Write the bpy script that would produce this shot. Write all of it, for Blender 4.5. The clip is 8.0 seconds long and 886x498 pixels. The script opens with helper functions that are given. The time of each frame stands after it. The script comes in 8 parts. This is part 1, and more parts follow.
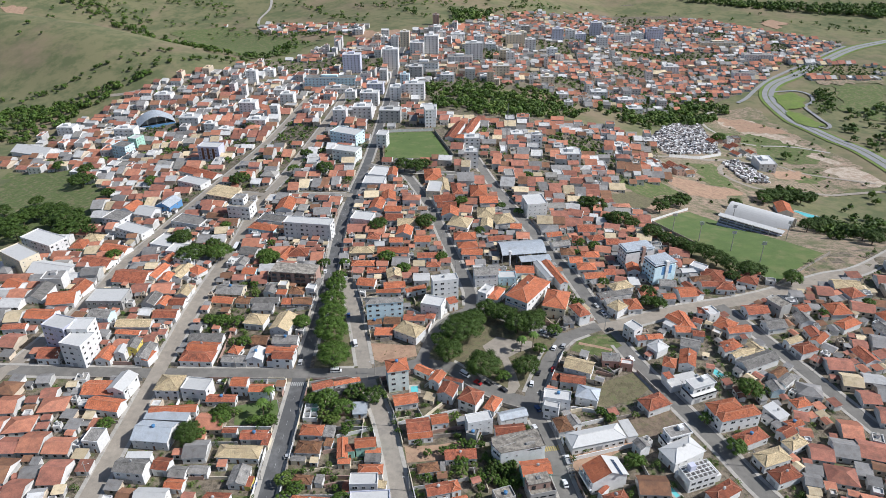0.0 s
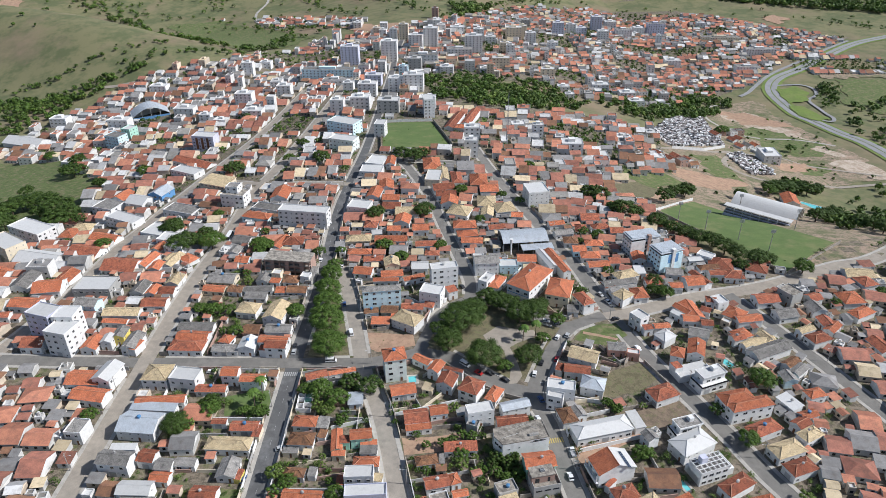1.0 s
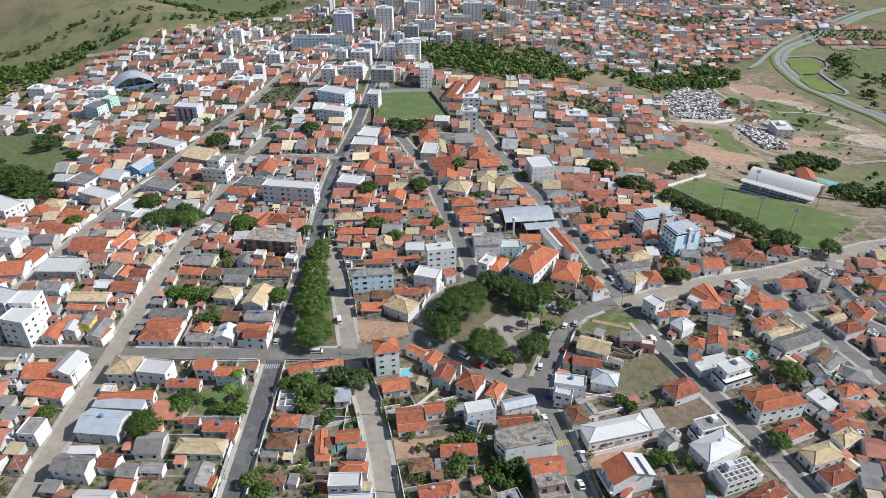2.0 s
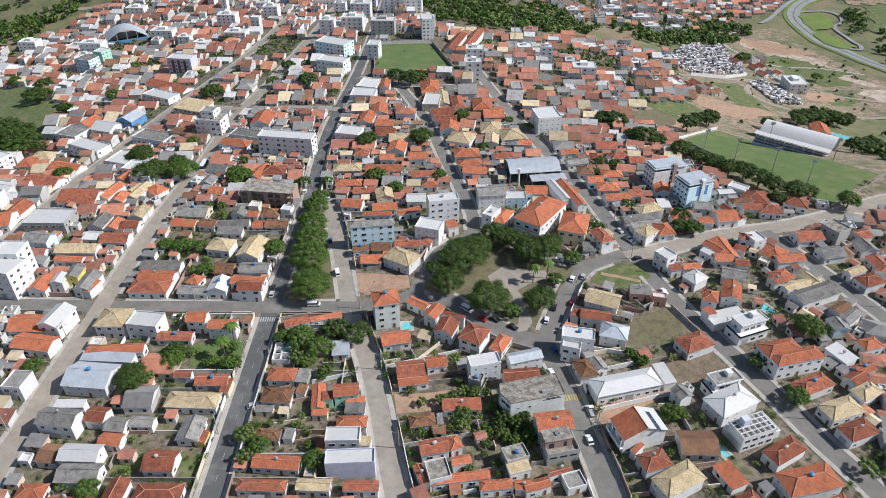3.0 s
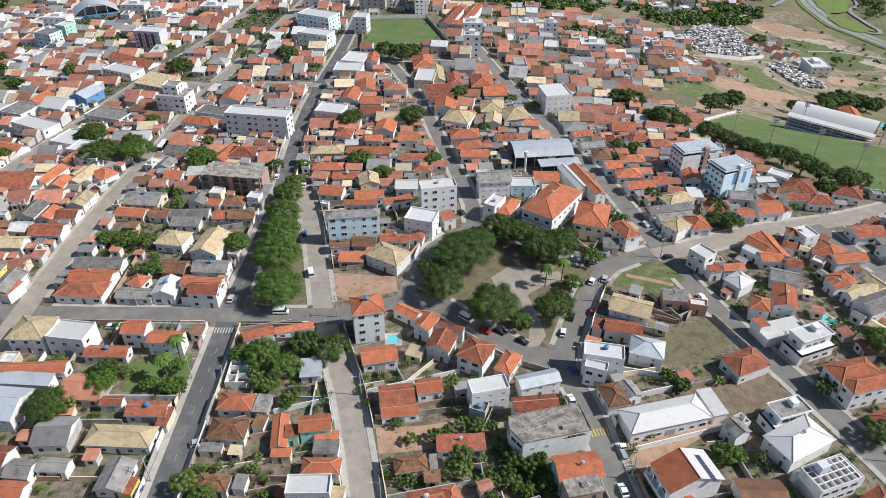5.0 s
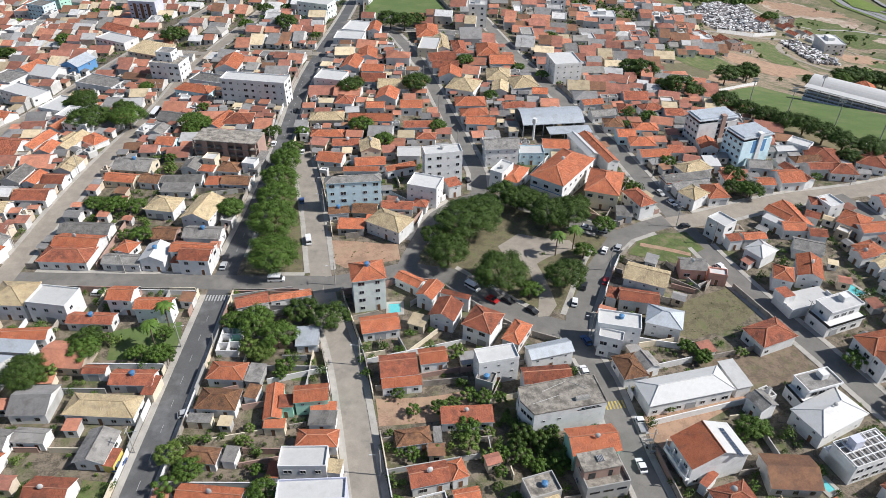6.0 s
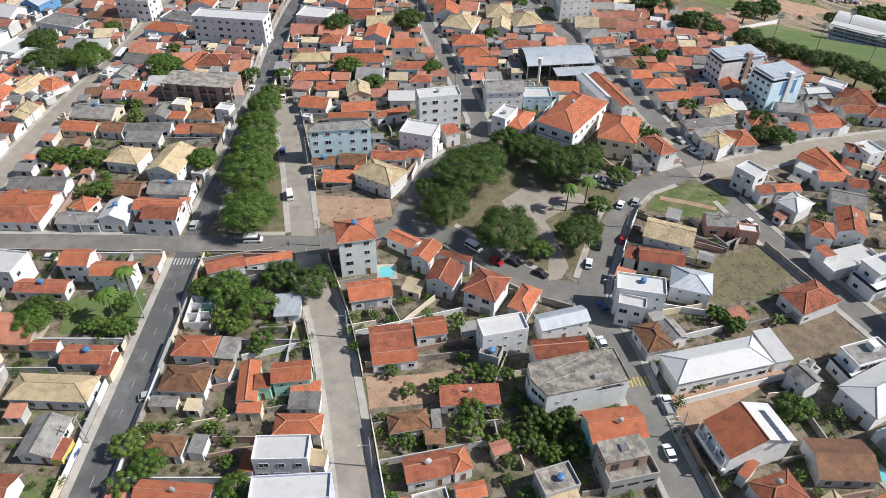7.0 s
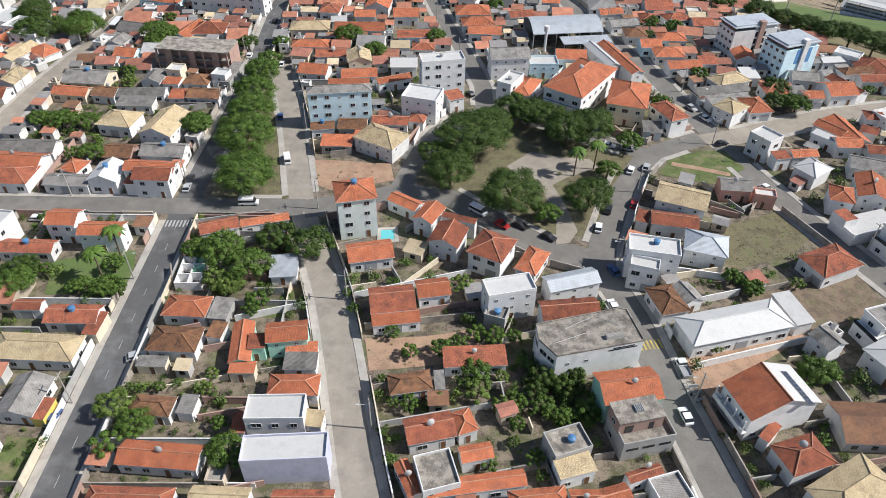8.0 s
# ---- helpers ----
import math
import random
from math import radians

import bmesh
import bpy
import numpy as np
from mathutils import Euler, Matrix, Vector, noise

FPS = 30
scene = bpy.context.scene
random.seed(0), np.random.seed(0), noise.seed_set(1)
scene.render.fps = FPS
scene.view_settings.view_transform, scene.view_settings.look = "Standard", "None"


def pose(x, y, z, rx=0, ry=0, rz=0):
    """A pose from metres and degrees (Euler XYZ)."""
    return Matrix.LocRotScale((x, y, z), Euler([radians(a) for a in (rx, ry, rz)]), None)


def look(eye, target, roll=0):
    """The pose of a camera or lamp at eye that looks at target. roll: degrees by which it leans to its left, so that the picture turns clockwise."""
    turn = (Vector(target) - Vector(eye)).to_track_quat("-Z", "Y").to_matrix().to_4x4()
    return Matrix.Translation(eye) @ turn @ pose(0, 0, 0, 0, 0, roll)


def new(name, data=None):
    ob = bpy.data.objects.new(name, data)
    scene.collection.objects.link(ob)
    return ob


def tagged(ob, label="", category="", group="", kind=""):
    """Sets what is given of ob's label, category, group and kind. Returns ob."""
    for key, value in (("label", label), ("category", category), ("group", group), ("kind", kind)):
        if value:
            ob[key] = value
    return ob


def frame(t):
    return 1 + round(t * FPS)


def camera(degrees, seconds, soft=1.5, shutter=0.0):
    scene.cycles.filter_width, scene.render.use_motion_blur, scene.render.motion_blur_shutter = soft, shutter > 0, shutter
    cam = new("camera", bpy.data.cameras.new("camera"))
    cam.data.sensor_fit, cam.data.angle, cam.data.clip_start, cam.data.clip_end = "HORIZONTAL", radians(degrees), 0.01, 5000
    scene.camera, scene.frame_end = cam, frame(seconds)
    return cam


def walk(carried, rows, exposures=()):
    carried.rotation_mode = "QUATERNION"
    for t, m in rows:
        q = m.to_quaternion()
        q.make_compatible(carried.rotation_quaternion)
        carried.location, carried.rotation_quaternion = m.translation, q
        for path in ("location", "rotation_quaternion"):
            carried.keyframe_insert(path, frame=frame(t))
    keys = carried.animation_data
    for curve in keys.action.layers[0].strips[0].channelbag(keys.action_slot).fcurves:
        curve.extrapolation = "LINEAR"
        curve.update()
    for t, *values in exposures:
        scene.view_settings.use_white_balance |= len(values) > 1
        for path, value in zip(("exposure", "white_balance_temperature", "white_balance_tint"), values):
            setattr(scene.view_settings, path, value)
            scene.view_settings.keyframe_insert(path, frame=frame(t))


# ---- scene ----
cam = camera(65.4, 8.0, soft=0.6)
PATH = [
    (0, (0.006, 0.009, 212.982), (0.001, 1.744, 211.987), -0.5),
    (0.5, (-0.132, 0.032, 207.34), (-0.137, 1.767, 206.345), -0.5),
    (1, (-0.212, 7.494, 200.85), (-0.214, 9.228, 199.855), -0.4),
    (2.5, (0.106, 40.803, 181.772), (0.112, 42.47, 180.668), -0.1),
    (3, (-0.153, 41.424, 175.64), (-0.154, 43.067, 174.499), -0.2),
    (3.5, (-0.557, 46.897, 169.408), (-0.558, 48.527, 168.251), 0.0),
    (4, (-0.645, 59.486, 162.686), (-0.633, 61.116, 161.527), 0.1),
    (4.5, (-0.539, 74.487, 155.832), (-0.522, 76.118, 154.674), 0.2),
    (4.7, (-0.581, 78.378, 153.306), (-0.56, 80.01, 152.15), 0.4),
    (6, (-1.628, 87.36, 136.163), (-1.613, 88.971, 134.977), 0.7),
    (6.5, (-2.023, 98.035, 129.365), (-2.002, 99.643, 128.177), 0.7),
    (7, (-2.082, 107.002, 122.917), (-2.053, 108.527, 121.622), 0.7),
    (7.5, (-2.457, 107.193, 117.054), (-2.426, 108.716, 115.757), 0.9),
    (8, (-2.637, 106.887, 110.998), (-2.61, 108.408, 109.7), 0.9),
]
walk(cam, [(t, look(eye, target, roll)) for t, eye, target, roll in PATH],
     exposures=[(0, 0.19, 6280, 10), (4, 0.23, 6380, 10), (8, 0.31, 6540, 10)])

# ---- world, sun, exposure ----
SUN_EL, SUN_AZ = radians(43), Vector((1.0, -0.10, 0)).normalized()
world = bpy.data.worlds.new("sky")
scene.world = world
world.use_nodes = True
wn = world.node_tree
sky = wn.nodes.new("ShaderNodeTexSky")
sky.sky_type, sky.sun_disc = "NISHITA", False
sky.sun_elevation = SUN_EL
sky.sun_rotation = math.atan2(SUN_AZ.x, SUN_AZ.y)
sky.altitude, sky.air_density, sky.dust_density = 900, 1.0, 1.7
wn.links.new(sky.outputs[0], wn.nodes["Background"].inputs[0])
wn.nodes["Background"].inputs[1].default_value = 0.088
sun = new("sun", bpy.data.lights.new("sun", "SUN"))
sun.data.energy, sun.data.angle, sun.data.color = 4.5, radians(0.55), (1.0, 0.98, 0.955)
sun_dir = SUN_AZ * math.cos(SUN_EL) + Vector((0, 0, math.sin(SUN_EL)))
sun.rotation_euler = sun_dir.to_track_quat("Z", "Y").to_euler()

# ---- materials ----
def material(name, base, second, scale=1.0, rough=0.8, fine=8.0, bump=0.15, metal=0.0, vary=0.12,
             stains=None, stain_scale=0.25, stain_amount=0.5, ribs=0.0, island=False, spec=0.3, rib_dark=0.5, sharp=0.0):
    """Two noise scales mixed from base to second, shaped stains, brightness varied from thing to thing, and ribs along UV."""
    m = bpy.data.materials.new(name)
    m.use_nodes = True
    nt = m.node_tree
    b = nt.nodes["Principled BSDF"]
    def node(kind, **props):
        n = nt.nodes.new(kind)
        for k, v in props.items():
            n.inputs[k].default_value = v
        return n
    tc = nt.nodes.new("ShaderNodeTexCoord")
    geo = nt.nodes.new("ShaderNodeNewGeometry")
    where = geo.outputs["Position"]
    big = node("ShaderNodeTexNoise", Scale=0.35 * scale, Detail=4.0, Roughness=0.6)
    fin = node("ShaderNodeTexNoise", Scale=fine * scale, Detail=3.0, Roughness=0.7)
    nt.links.new(where, big.inputs["Vector"])
    nt.links.new(where, fin.inputs["Vector"])
    add = nt.nodes.new("ShaderNodeMath")
    add.operation = "MULTIPLY_ADD"
    add.inputs[1].default_value = 0.45
    nt.links.new(fin.outputs[0], add.inputs[0])
    half = nt.nodes.new("ShaderNodeMath")
    half.operation = "MULTIPLY"
    half.inputs[1].default_value = 0.6
    nt.links.new(big.outputs[0], half.inputs[0])
    nt.links.new(half.outputs[0], add.inputs[2])
    ramp = nt.nodes.new("ShaderNodeValToRGB")
    ramp.color_ramp.elements[0].position, ramp.color_ramp.elements[1].position = 0.38 + sharp, 0.66 - sharp
    ramp.color_ramp.elements[0].color, ramp.color_ramp.elements[1].color = (*second, 1), (*base, 1)
    nt.links.new(add.outputs[0], ramp.inputs[0])
    col = ramp.outputs[0]
    if stains:
        st = node("ShaderNodeTexNoise", Scale=stain_scale, Detail=6.0, Roughness=0.65)
        nt.links.new(where, st.inputs["Vector"])
        sr = nt.nodes.new("ShaderNodeMapRange")
        sr.inputs[1].default_value, sr.inputs[2].default_value, sr.inputs[4].default_value = 0.5, 0.68, stain_amount
        nt.links.new(st.outputs[0], sr.inputs[0])
        mx = nt.nodes.new("ShaderNodeMix")
        mx.data_type = "RGBA"
        mx.inputs[7].default_value = (*stains, 1)
        nt.links.new(sr.outputs[0], mx.inputs[0])
        nt.links.new(col, mx.inputs[6])
        col = mx.outputs[2]
    height = fin.outputs[0]
    if ribs:
        uv = nt.nodes.new("ShaderNodeUVMap")
        wv = node("ShaderNodeTexWave", Scale=ribs, Distortion=0.4, Detail=1.0)
        wv.bands_direction = "X"
        nt.links.new(uv.outputs[0], wv.inputs["Vector"])
        mx = nt.nodes.new("ShaderNodeMix")
        mx.data_type, mx.blend_type = "RGBA", "MULTIPLY"
        mx.inputs[0].default_value = rib_dark
        nt.links.new(col, mx.inputs[6])
        nt.links.new(wv.outputs[0], mx.inputs[7])
        col = mx.outputs[2]
        height = wv.outputs[0]
    if vary:
        hsv = nt.nodes.new("ShaderNodeHueSaturation")
        mr = nt.nodes.new("ShaderNodeMapRange")
        mr.inputs[3].default_value, mr.inputs[4].default_value = 1 - vary, 1 + vary
        if island:
            nt.links.new(geo.outputs["Random Per Island"], mr.inputs[0])
        else:
            info = nt.nodes.new("ShaderNodeObjectInfo")
            nt.links.new(info.outputs["Random"], mr.inputs[0])
        nt.links.new(mr.outputs[0], hsv.inputs["Value"])
        nt.links.new(col, hsv.inputs["Color"])
        col = hsv.outputs[0]
    nt.links.new(col, b.inputs["Base Color"])
    b.inputs["Roughness"].default_value, b.inputs["Metallic"].default_value = rough, metal
    b.inputs["Specular IOR Level"].default_value = spec
    if bump:
        bp = node("ShaderNodeBump", Strength=bump, Distance=0.06)
        nt.links.new(height, bp.inputs["Height"])
        nt.links.new(bp.outputs[0], b.inputs["Normal"])
    return m

TILE = {
    "o": material("orange_clay_tiles", (0.65, 0.22, 0.11), (0.47, 0.14, 0.068), 1.2, 0.85, 4, 0.5, vary=0.24, stains=(0.26, 0.12, 0.085), stain_scale=0.45, stain_amount=0.6, ribs=4.2),
    "r": material("weathered_red_tiles", (0.50, 0.165, 0.09), (0.28, 0.092, 0.058), 1.4, 0.9, 4, 0.5, vary=0.28, stains=(0.10, 0.06, 0.05), stain_scale=0.5, stain_amount=0.7, ribs=4.2),
    "b": material("old_brown_tiles", (0.36, 0.18, 0.09), (0.17, 0.09, 0.06), 1.6, 0.9, 4, 0.5, vary=0.25, stains=(0.07, 0.05, 0.04), stain_scale=0.6, stain_amount=0.7, ribs=4.2),
    "c": material("cream_tiles", (0.72, 0.58, 0.36), (0.55, 0.42, 0.25), 1.2, 0.85, 4, 0.45, vary=0.14, stains=(0.30, 0.24, 0.17), stain_scale=0.5, stain_amount=0.6, ribs=4.2),
    "w": material("white_roof", (0.61, 0.605, 0.59), (0.47, 0.465, 0.45), 1.0, 0.6, 5, 0.1, vary=0.1, stains=(0.36, 0.35, 0.33), stain_scale=0.35, stain_amount=0.5),
    "g": material("grey_fibre_cement", (0.37, 0.35, 0.325), (0.21, 0.20, 0.185), 1.2, 0.9, 5, 0.4, vary=0.3, stains=(0.09, 0.085, 0.08), stain_scale=0.45, stain_amount=0.65, ribs=1.8),
    "m": material("blue_grey_metal_sheet", (0.54, 0.58, 0.62), (0.46, 0.50, 0.54), 1.0, 0.5, 5, 0.3, metal=0.15, vary=0.12, stains=(0.33, 0.33, 0.33), stain_scale=0.3, stain_amount=0.5, ribs=1.5, rib_dark=0.25),
    "k": material("stained_concrete_slab", (0.37, 0.335, 0.285), (0.17, 0.152, 0.13), 1.5, 0.95, 3, 0.3, sharp=0.07, vary=0.15, stains=(0.07, 0.065, 0.06), stain_scale=0.45, stain_amount=0.75),
}
WALL = {}
# L: bluish shade of a white front, put into the colour
for key, words, colour in (("W", "white", (0.77, 0.763, 0.748)), ("C", "cream", (0.74, 0.65, 0.50)), ("B", "light_blue", (0.64, 0.82, 0.88)), ("G", "bare_grey", (0.42, 0.41, 0.39)),
                           ("P", "pink", (0.66, 0.36, 0.28)), ("Y", "yellow", (0.74, 0.60, 0.16)), ("K", "raw_brick", (0.42, 0.28, 0.23)), ("E", "mint_green", (0.42, 0.68, 0.56)),
                           ("L", "lilac_shade", (0.60, 0.61, 0.72)), ("S", "blue", (0.13, 0.30, 0.55)), ("N", "pale_mint", (0.74, 0.81, 0.77))):
    WALL[key] = material(words + "_render", colour, tuple(0.86 * c for c in colour), 1.0, 0.85, 6, 0.12, vary=0.1, stains=tuple(0.55 * c for c in colour), stain_scale=0.5, stain_amount=0.4)
GLASS = material("dark_window_glass", (0.03, 0.035, 0.04), (0.02, 0.022, 0.026), 1, 0.12, 3, 0.0, spec=0.5)
FRAME = material("pale_window_frame", (0.55, 0.55, 0.54), (0.48, 0.48, 0.47), 1, 0.5, 3, 0.0)
WOODDOOR = material("brown_door_paint", (0.20, 0.10, 0.05), (0.14, 0.07, 0.04), 1, 0.6, 3, 0.05)
STEEL = material("painted_steel_door", (0.36, 0.37, 0.38), (0.30, 0.31, 0.32), 1, 0.5, 3, 0.05)
ASPHALT = material("dark_asphalt", (0.125, 0.124, 0.123), (0.092, 0.092, 0.092), 0.6, 0.9, 6, 0.1, vary=0, stains=(0.20, 0.20, 0.20), stain_scale=0.12, stain_amount=0.7)
GREYROAD = material("grey_street_asphalt", (0.20, 0.19, 0.172), (0.145, 0.138, 0.126), 0.7, 0.92, 5, 0.12, vary=0, stains=(0.27, 0.25, 0.225), stain_scale=0.1, stain_amount=0.6)
PALEROAD = material("worn_grey_block_paving", (0.35, 0.31, 0.26), (0.255, 0.23, 0.195), 0.8, 0.92, 5, 0.15, vary=0, stains=(0.17, 0.155, 0.14), stain_scale=0.15, stain_amount=0.6)
TANROAD = material("dusty_tan_paving", (0.36, 0.315, 0.26), (0.265, 0.235, 0.195), 0.8, 0.95, 5, 0.15, vary=0, stains=(0.23, 0.20, 0.17), stain_scale=0.15, stain_amount=0.6)
KERB = material("pale_concrete_pavement", (0.46, 0.43, 0.385), (0.34, 0.32, 0.285), 1.0, 0.92, 5, 0.12, vary=0, stains=(0.24, 0.22, 0.20), stain_scale=0.3, stain_amount=0.6)
PAINTW = material("white_road_paint", (0.50, 0.50, 0.485), (0.30, 0.30, 0.295), 1.0, 0.7, 6, 0.05, vary=0, stains=(0.25, 0.25, 0.25), stain_scale=1.5, stain_amount=0.7)
PAINTY = material("yellow_road_paint", (0.55, 0.42, 0.10), (0.4, 0.31, 0.1), 1.0, 0.7, 6, 0.05, vary=0, stains=(0.25, 0.22, 0.15), stain_scale=1.5, stain_amount=0.7)
DIRT = material("red_earth", (0.41, 0.265, 0.18), (0.29, 0.19, 0.13), 0.8, 0.95, 3, 0.2, sharp=0.08, vary=0, stains=(0.40, 0.29, 0.19), stain_scale=0.12, stain_amount=0.7)
PLOT = material("brown_plot_soil", (0.22, 0.165, 0.12), (0.14, 0.108, 0.078), 1.0, 0.95, 2.2, 0.3, sharp=0.09, vary=0, stains=(0.13, 0.14, 0.06), stain_scale=0.3, stain_amount=0.7)
PALEDIRT = material("pale_dry_earth", (0.34, 0.25, 0.185), (0.16, 0.15, 0.092), 0.6, 0.95, 1.2, 0.2, sharp=0.08, vary=0, stains=(0.085, 0.115, 0.042), stain_scale=0.022, stain_amount=0.95)
DRYGRASS = material("dry_weedy_soil", (0.19, 0.16, 0.10), (0.12, 0.108, 0.062), 1.0, 0.95, 2.2, 0.3, sharp=0.09, vary=0, stains=(0.10, 0.135, 0.045), stain_scale=0.35, stain_amount=0.7)
TURF = material("mown_pitch_grass", (0.12, 0.17, 0.055), (0.09, 0.135, 0.045), 0.3, 0.95, 3, 0.2, vary=0, stains=(0.19, 0.195, 0.085), stain_scale=0.07, stain_amount=0.7)
LAWN = material("garden_lawn", (0.125, 0.16, 0.055), (0.085, 0.11, 0.04), 1.0, 0.95, 3, 0.3, sharp=0.08, vary=0, stains=(0.24, 0.19, 0.12), stain_scale=0.22, stain_amount=0.85)
PASTURE = material("hill_pasture", (0.185, 0.175, 0.09), (0.11, 0.125, 0.058), 0.06, 0.95, 1.2, 0.1, sharp=0.07, vary=0, stains=(0.25, 0.185, 0.125), stain_scale=0.0065, stain_amount=0.95)
LEAF = {
    "dark": material("dark_foliage", (0.074, 0.124, 0.022), (0.032, 0.058, 0.011), 1.2, 0.6, 3, 0.0, vary=0.2, island=True, spec=0.25),
    "mid": material("green_foliage", (0.108, 0.182, 0.030), (0.044, 0.083, 0.014), 1.2, 0.6, 3, 0.0, vary=0.2, island=True, spec=0.25),
    "light": material("light_foliage", (0.15, 0.215, 0.045), (0.085, 0.13, 0.026), 1.2, 0.6, 3, 0.0, vary=0.2, island=True, spec=0.25),
}
BARK = material("grey_brown_bark", (0.15, 0.11, 0.08), (0.09, 0.065, 0.05), 3, 0.95, 6, 0.4, vary=0.1)
MUD = material("garden_wall_render", (0.40, 0.36, 0.31), (0.25, 0.22, 0.19), 1.0, 0.92, 5, 0.15, vary=0.2, stains=(0.13, 0.115, 0.10), stain_scale=0.5, stain_amount=0.7)
TANKBLUE = material("blue_water_tank_plastic", (0.09, 0.23, 0.42), (0.07, 0.18, 0.34), 1, 0.45, 3, 0.0)
DISHGREY = material("dish_pale_grey", (0.46, 0.455, 0.44), (0.36, 0.355, 0.345), 1, 0.5, 3, 0.0)
WATER = material("turquoise_pool_tile", (0.16, 0.55, 0.56), (0.12, 0.46, 0.49), 1, 0.1, 3, 0.0, vary=0, spec=0.5)
PANEL = material("solar_cell_blue", (0.03, 0.045, 0.085), (0.025, 0.035, 0.06), 1, 0.2, 3, 0.0, vary=0.1, spec=0.5)
CARPAINT = {k: material(k + "_car_paint", c, tuple(0.9 * x for x in c), 1, 0.3, 3, 0.0, spec=0.5, vary=0.05) for k, c in
            (("white", (0.78, 0.78, 0.78)), ("silver", (0.42, 0.43, 0.44)), ("black", (0.03, 0.03, 0.033)), ("red", (0.42, 0.03, 0.03)), ("blue", (0.05, 0.10, 0.25)))}
RUBBER = material("tyre_rubber", (0.03, 0.03, 0.03), (0.02, 0.02, 0.02), 1, 0.8, 3, 0.0)
POLE = material("concrete_pole", (0.40, 0.38, 0.35), (0.30, 0.285, 0.26), 2, 0.9, 5, 0.1)
SCRAP = material("scrap_metal", (0.34, 0.31, 0.30), (0.15, 0.13, 0.12), 0.3, 0.6, 1, 0.1, vary=0.8, island=True)

# ---- mesh helpers ----
def mesh_of(name, verts, faces, mats, index=None, uvs=None, smooth=False):
    me = bpy.data.meshes.new(name)
    me.from_pydata([tuple(v) for v in verts], [], faces)
    for m in (mats if isinstance(mats, (list, tuple)) else [mats]):
        me.materials.append(m)
    if index is not None:
        me.polygons.foreach_set("material_index", index)
    if uvs is not None:
        layer = me.uv_layers.new(name="uv")
        layer.data.foreach_set("uv", [c for uv in uvs for c in uv])
    if smooth:
        me.polygons.foreach_set("use_smooth", [True] * len(me.polygons))
    me.update()
    return me

class Build:
    """Collects faces with their material and UV, then makes one mesh."""
    def __init__(self):
        self.v, self.f, self.i, self.u = [], [], [], []
    def face(self, pts, mat=0, uv=None):
        n = len(self.v)
        self.v += [tuple(p) for p in pts]
        self.f.append(list(range(n, n + len(pts))))
        self.i.append(mat)
        if uv is None:
            p0 = Vector(pts[0])
            e = (Vector(pts[1]) - p0).normalized()
            nrm = e.cross(Vector(pts[2]) - p0).normalized()
            g = nrm.cross(e)
            uv = [((Vector(p) - p0).dot(e), (Vector(p) - p0).dot(g)) for p in pts]
        self.u += uv
    def box(self, x0, x1, y0, y1, z0, z1, mat=0, top=None, m=None, bottom=False):
        p = [Vector(q) for q in ((x0, y0, z0), (x1, y0, z0), (x1, y1, z0), (x0, y1, z0), (x0, y0, z1), (x1, y0, z1), (x1, y1, z1), (x0, y1, z1))]
        if m is not None:
            p = [m @ q for q in p]
        for a, b, c, d in ((0, 1, 5, 4), (1, 2, 6, 5), (2, 3, 7, 6), (3, 0, 4, 7)):
            self.face([p[a], p[b], p[c], p[d]], mat)
        self.face([p[4], p[5], p[6], p[7]], mat if top is None else top)
        if bottom:
            self.face([p[3], p[2], p[1], p[0]], mat)
    def tube(self, base, tip, r0, r1, n=6, mat=0, cap=True):
        a, b = Vector(base), Vector(tip)
        q = (b - a).to_track_quat("Z", "Y").to_matrix()
        ring = [q @ Vector((math.cos(k * math.tau / n), math.sin(k * math.tau / n), 0)) for k in range(n)]
        for k in range(n):
            s, t = ring[k], ring[(k + 1) % n]
            self.face([a + s * r0, a + t * r0, b + t * r1, b + s * r1], mat)
        if cap:
            self.face([b + s * r1 for s in ring], mat)
    def make(self, name, mats, smooth=False):
        return mesh_of(name, self.v, self.f, mats, self.i, self.u, smooth)

def part(name, me, parent, label="", at=(0, 0, 0), turn=0.0):
    ob = new(name, me)
    ob.parent = parent
    ob.location = at
    ob.rotation_euler = (0, 0, turn)
    if label:
        ob["label"] = label
    return ob

def drape(ob):
    """Lift every corner of an object by the height of the land under it."""
    m = ob.matrix_basis
    for v in ob.data.vertices:
        p = m @ v.co
        v.co.z += land(p.x, p.y)
    return ob

def empty(name, x, y, z=0.0, rot=0.0):
    ob = new(name)
    ob.empty_display_size = 0.5
    ob.location, ob.rotation_euler = (x, y, z + land(x, y)), (0, 0, radians(rot))
    return ob

def smoothstep(a, b, v):
    t = min(1.0, max(0.0, (v - a) / (b - a)))
    return t * t * (3 - 2 * t)

def inside(poly, x, y):
    hit = False
    for (ax, ay), (bx, by) in zip(poly, poly[1:] + poly[:1]):
        if (ay > y) != (by > y) and x < (bx - ax) * (y - ay) / (by - ay) + ax:
            hit = not hit
    return hit

def near_line(line, x, y):
    best = 1e9
    for (ax, ay), (bx, by) in zip(line, line[1:]):
        dx, dy = bx - ax, by - ay
        t = min(1, max(0, ((x - ax) * dx + (y - ay) * dy) / (dx * dx + dy * dy)))
        best = min(best, math.hypot(x - ax - t * dx, y - ay - t * dy))
    return best

RIDGE_LINE = [(-1320, 1296, 0), (-912, 1188, 0), (-703, 1135, -3), (-590, 1088, -6), (-478, 1026, -13), (-372, 974, -27), (-300, 960, -40)]

def soft(v):
    return 25 * math.log1p(math.exp(min(40.0, max(-40.0, v / 25))))

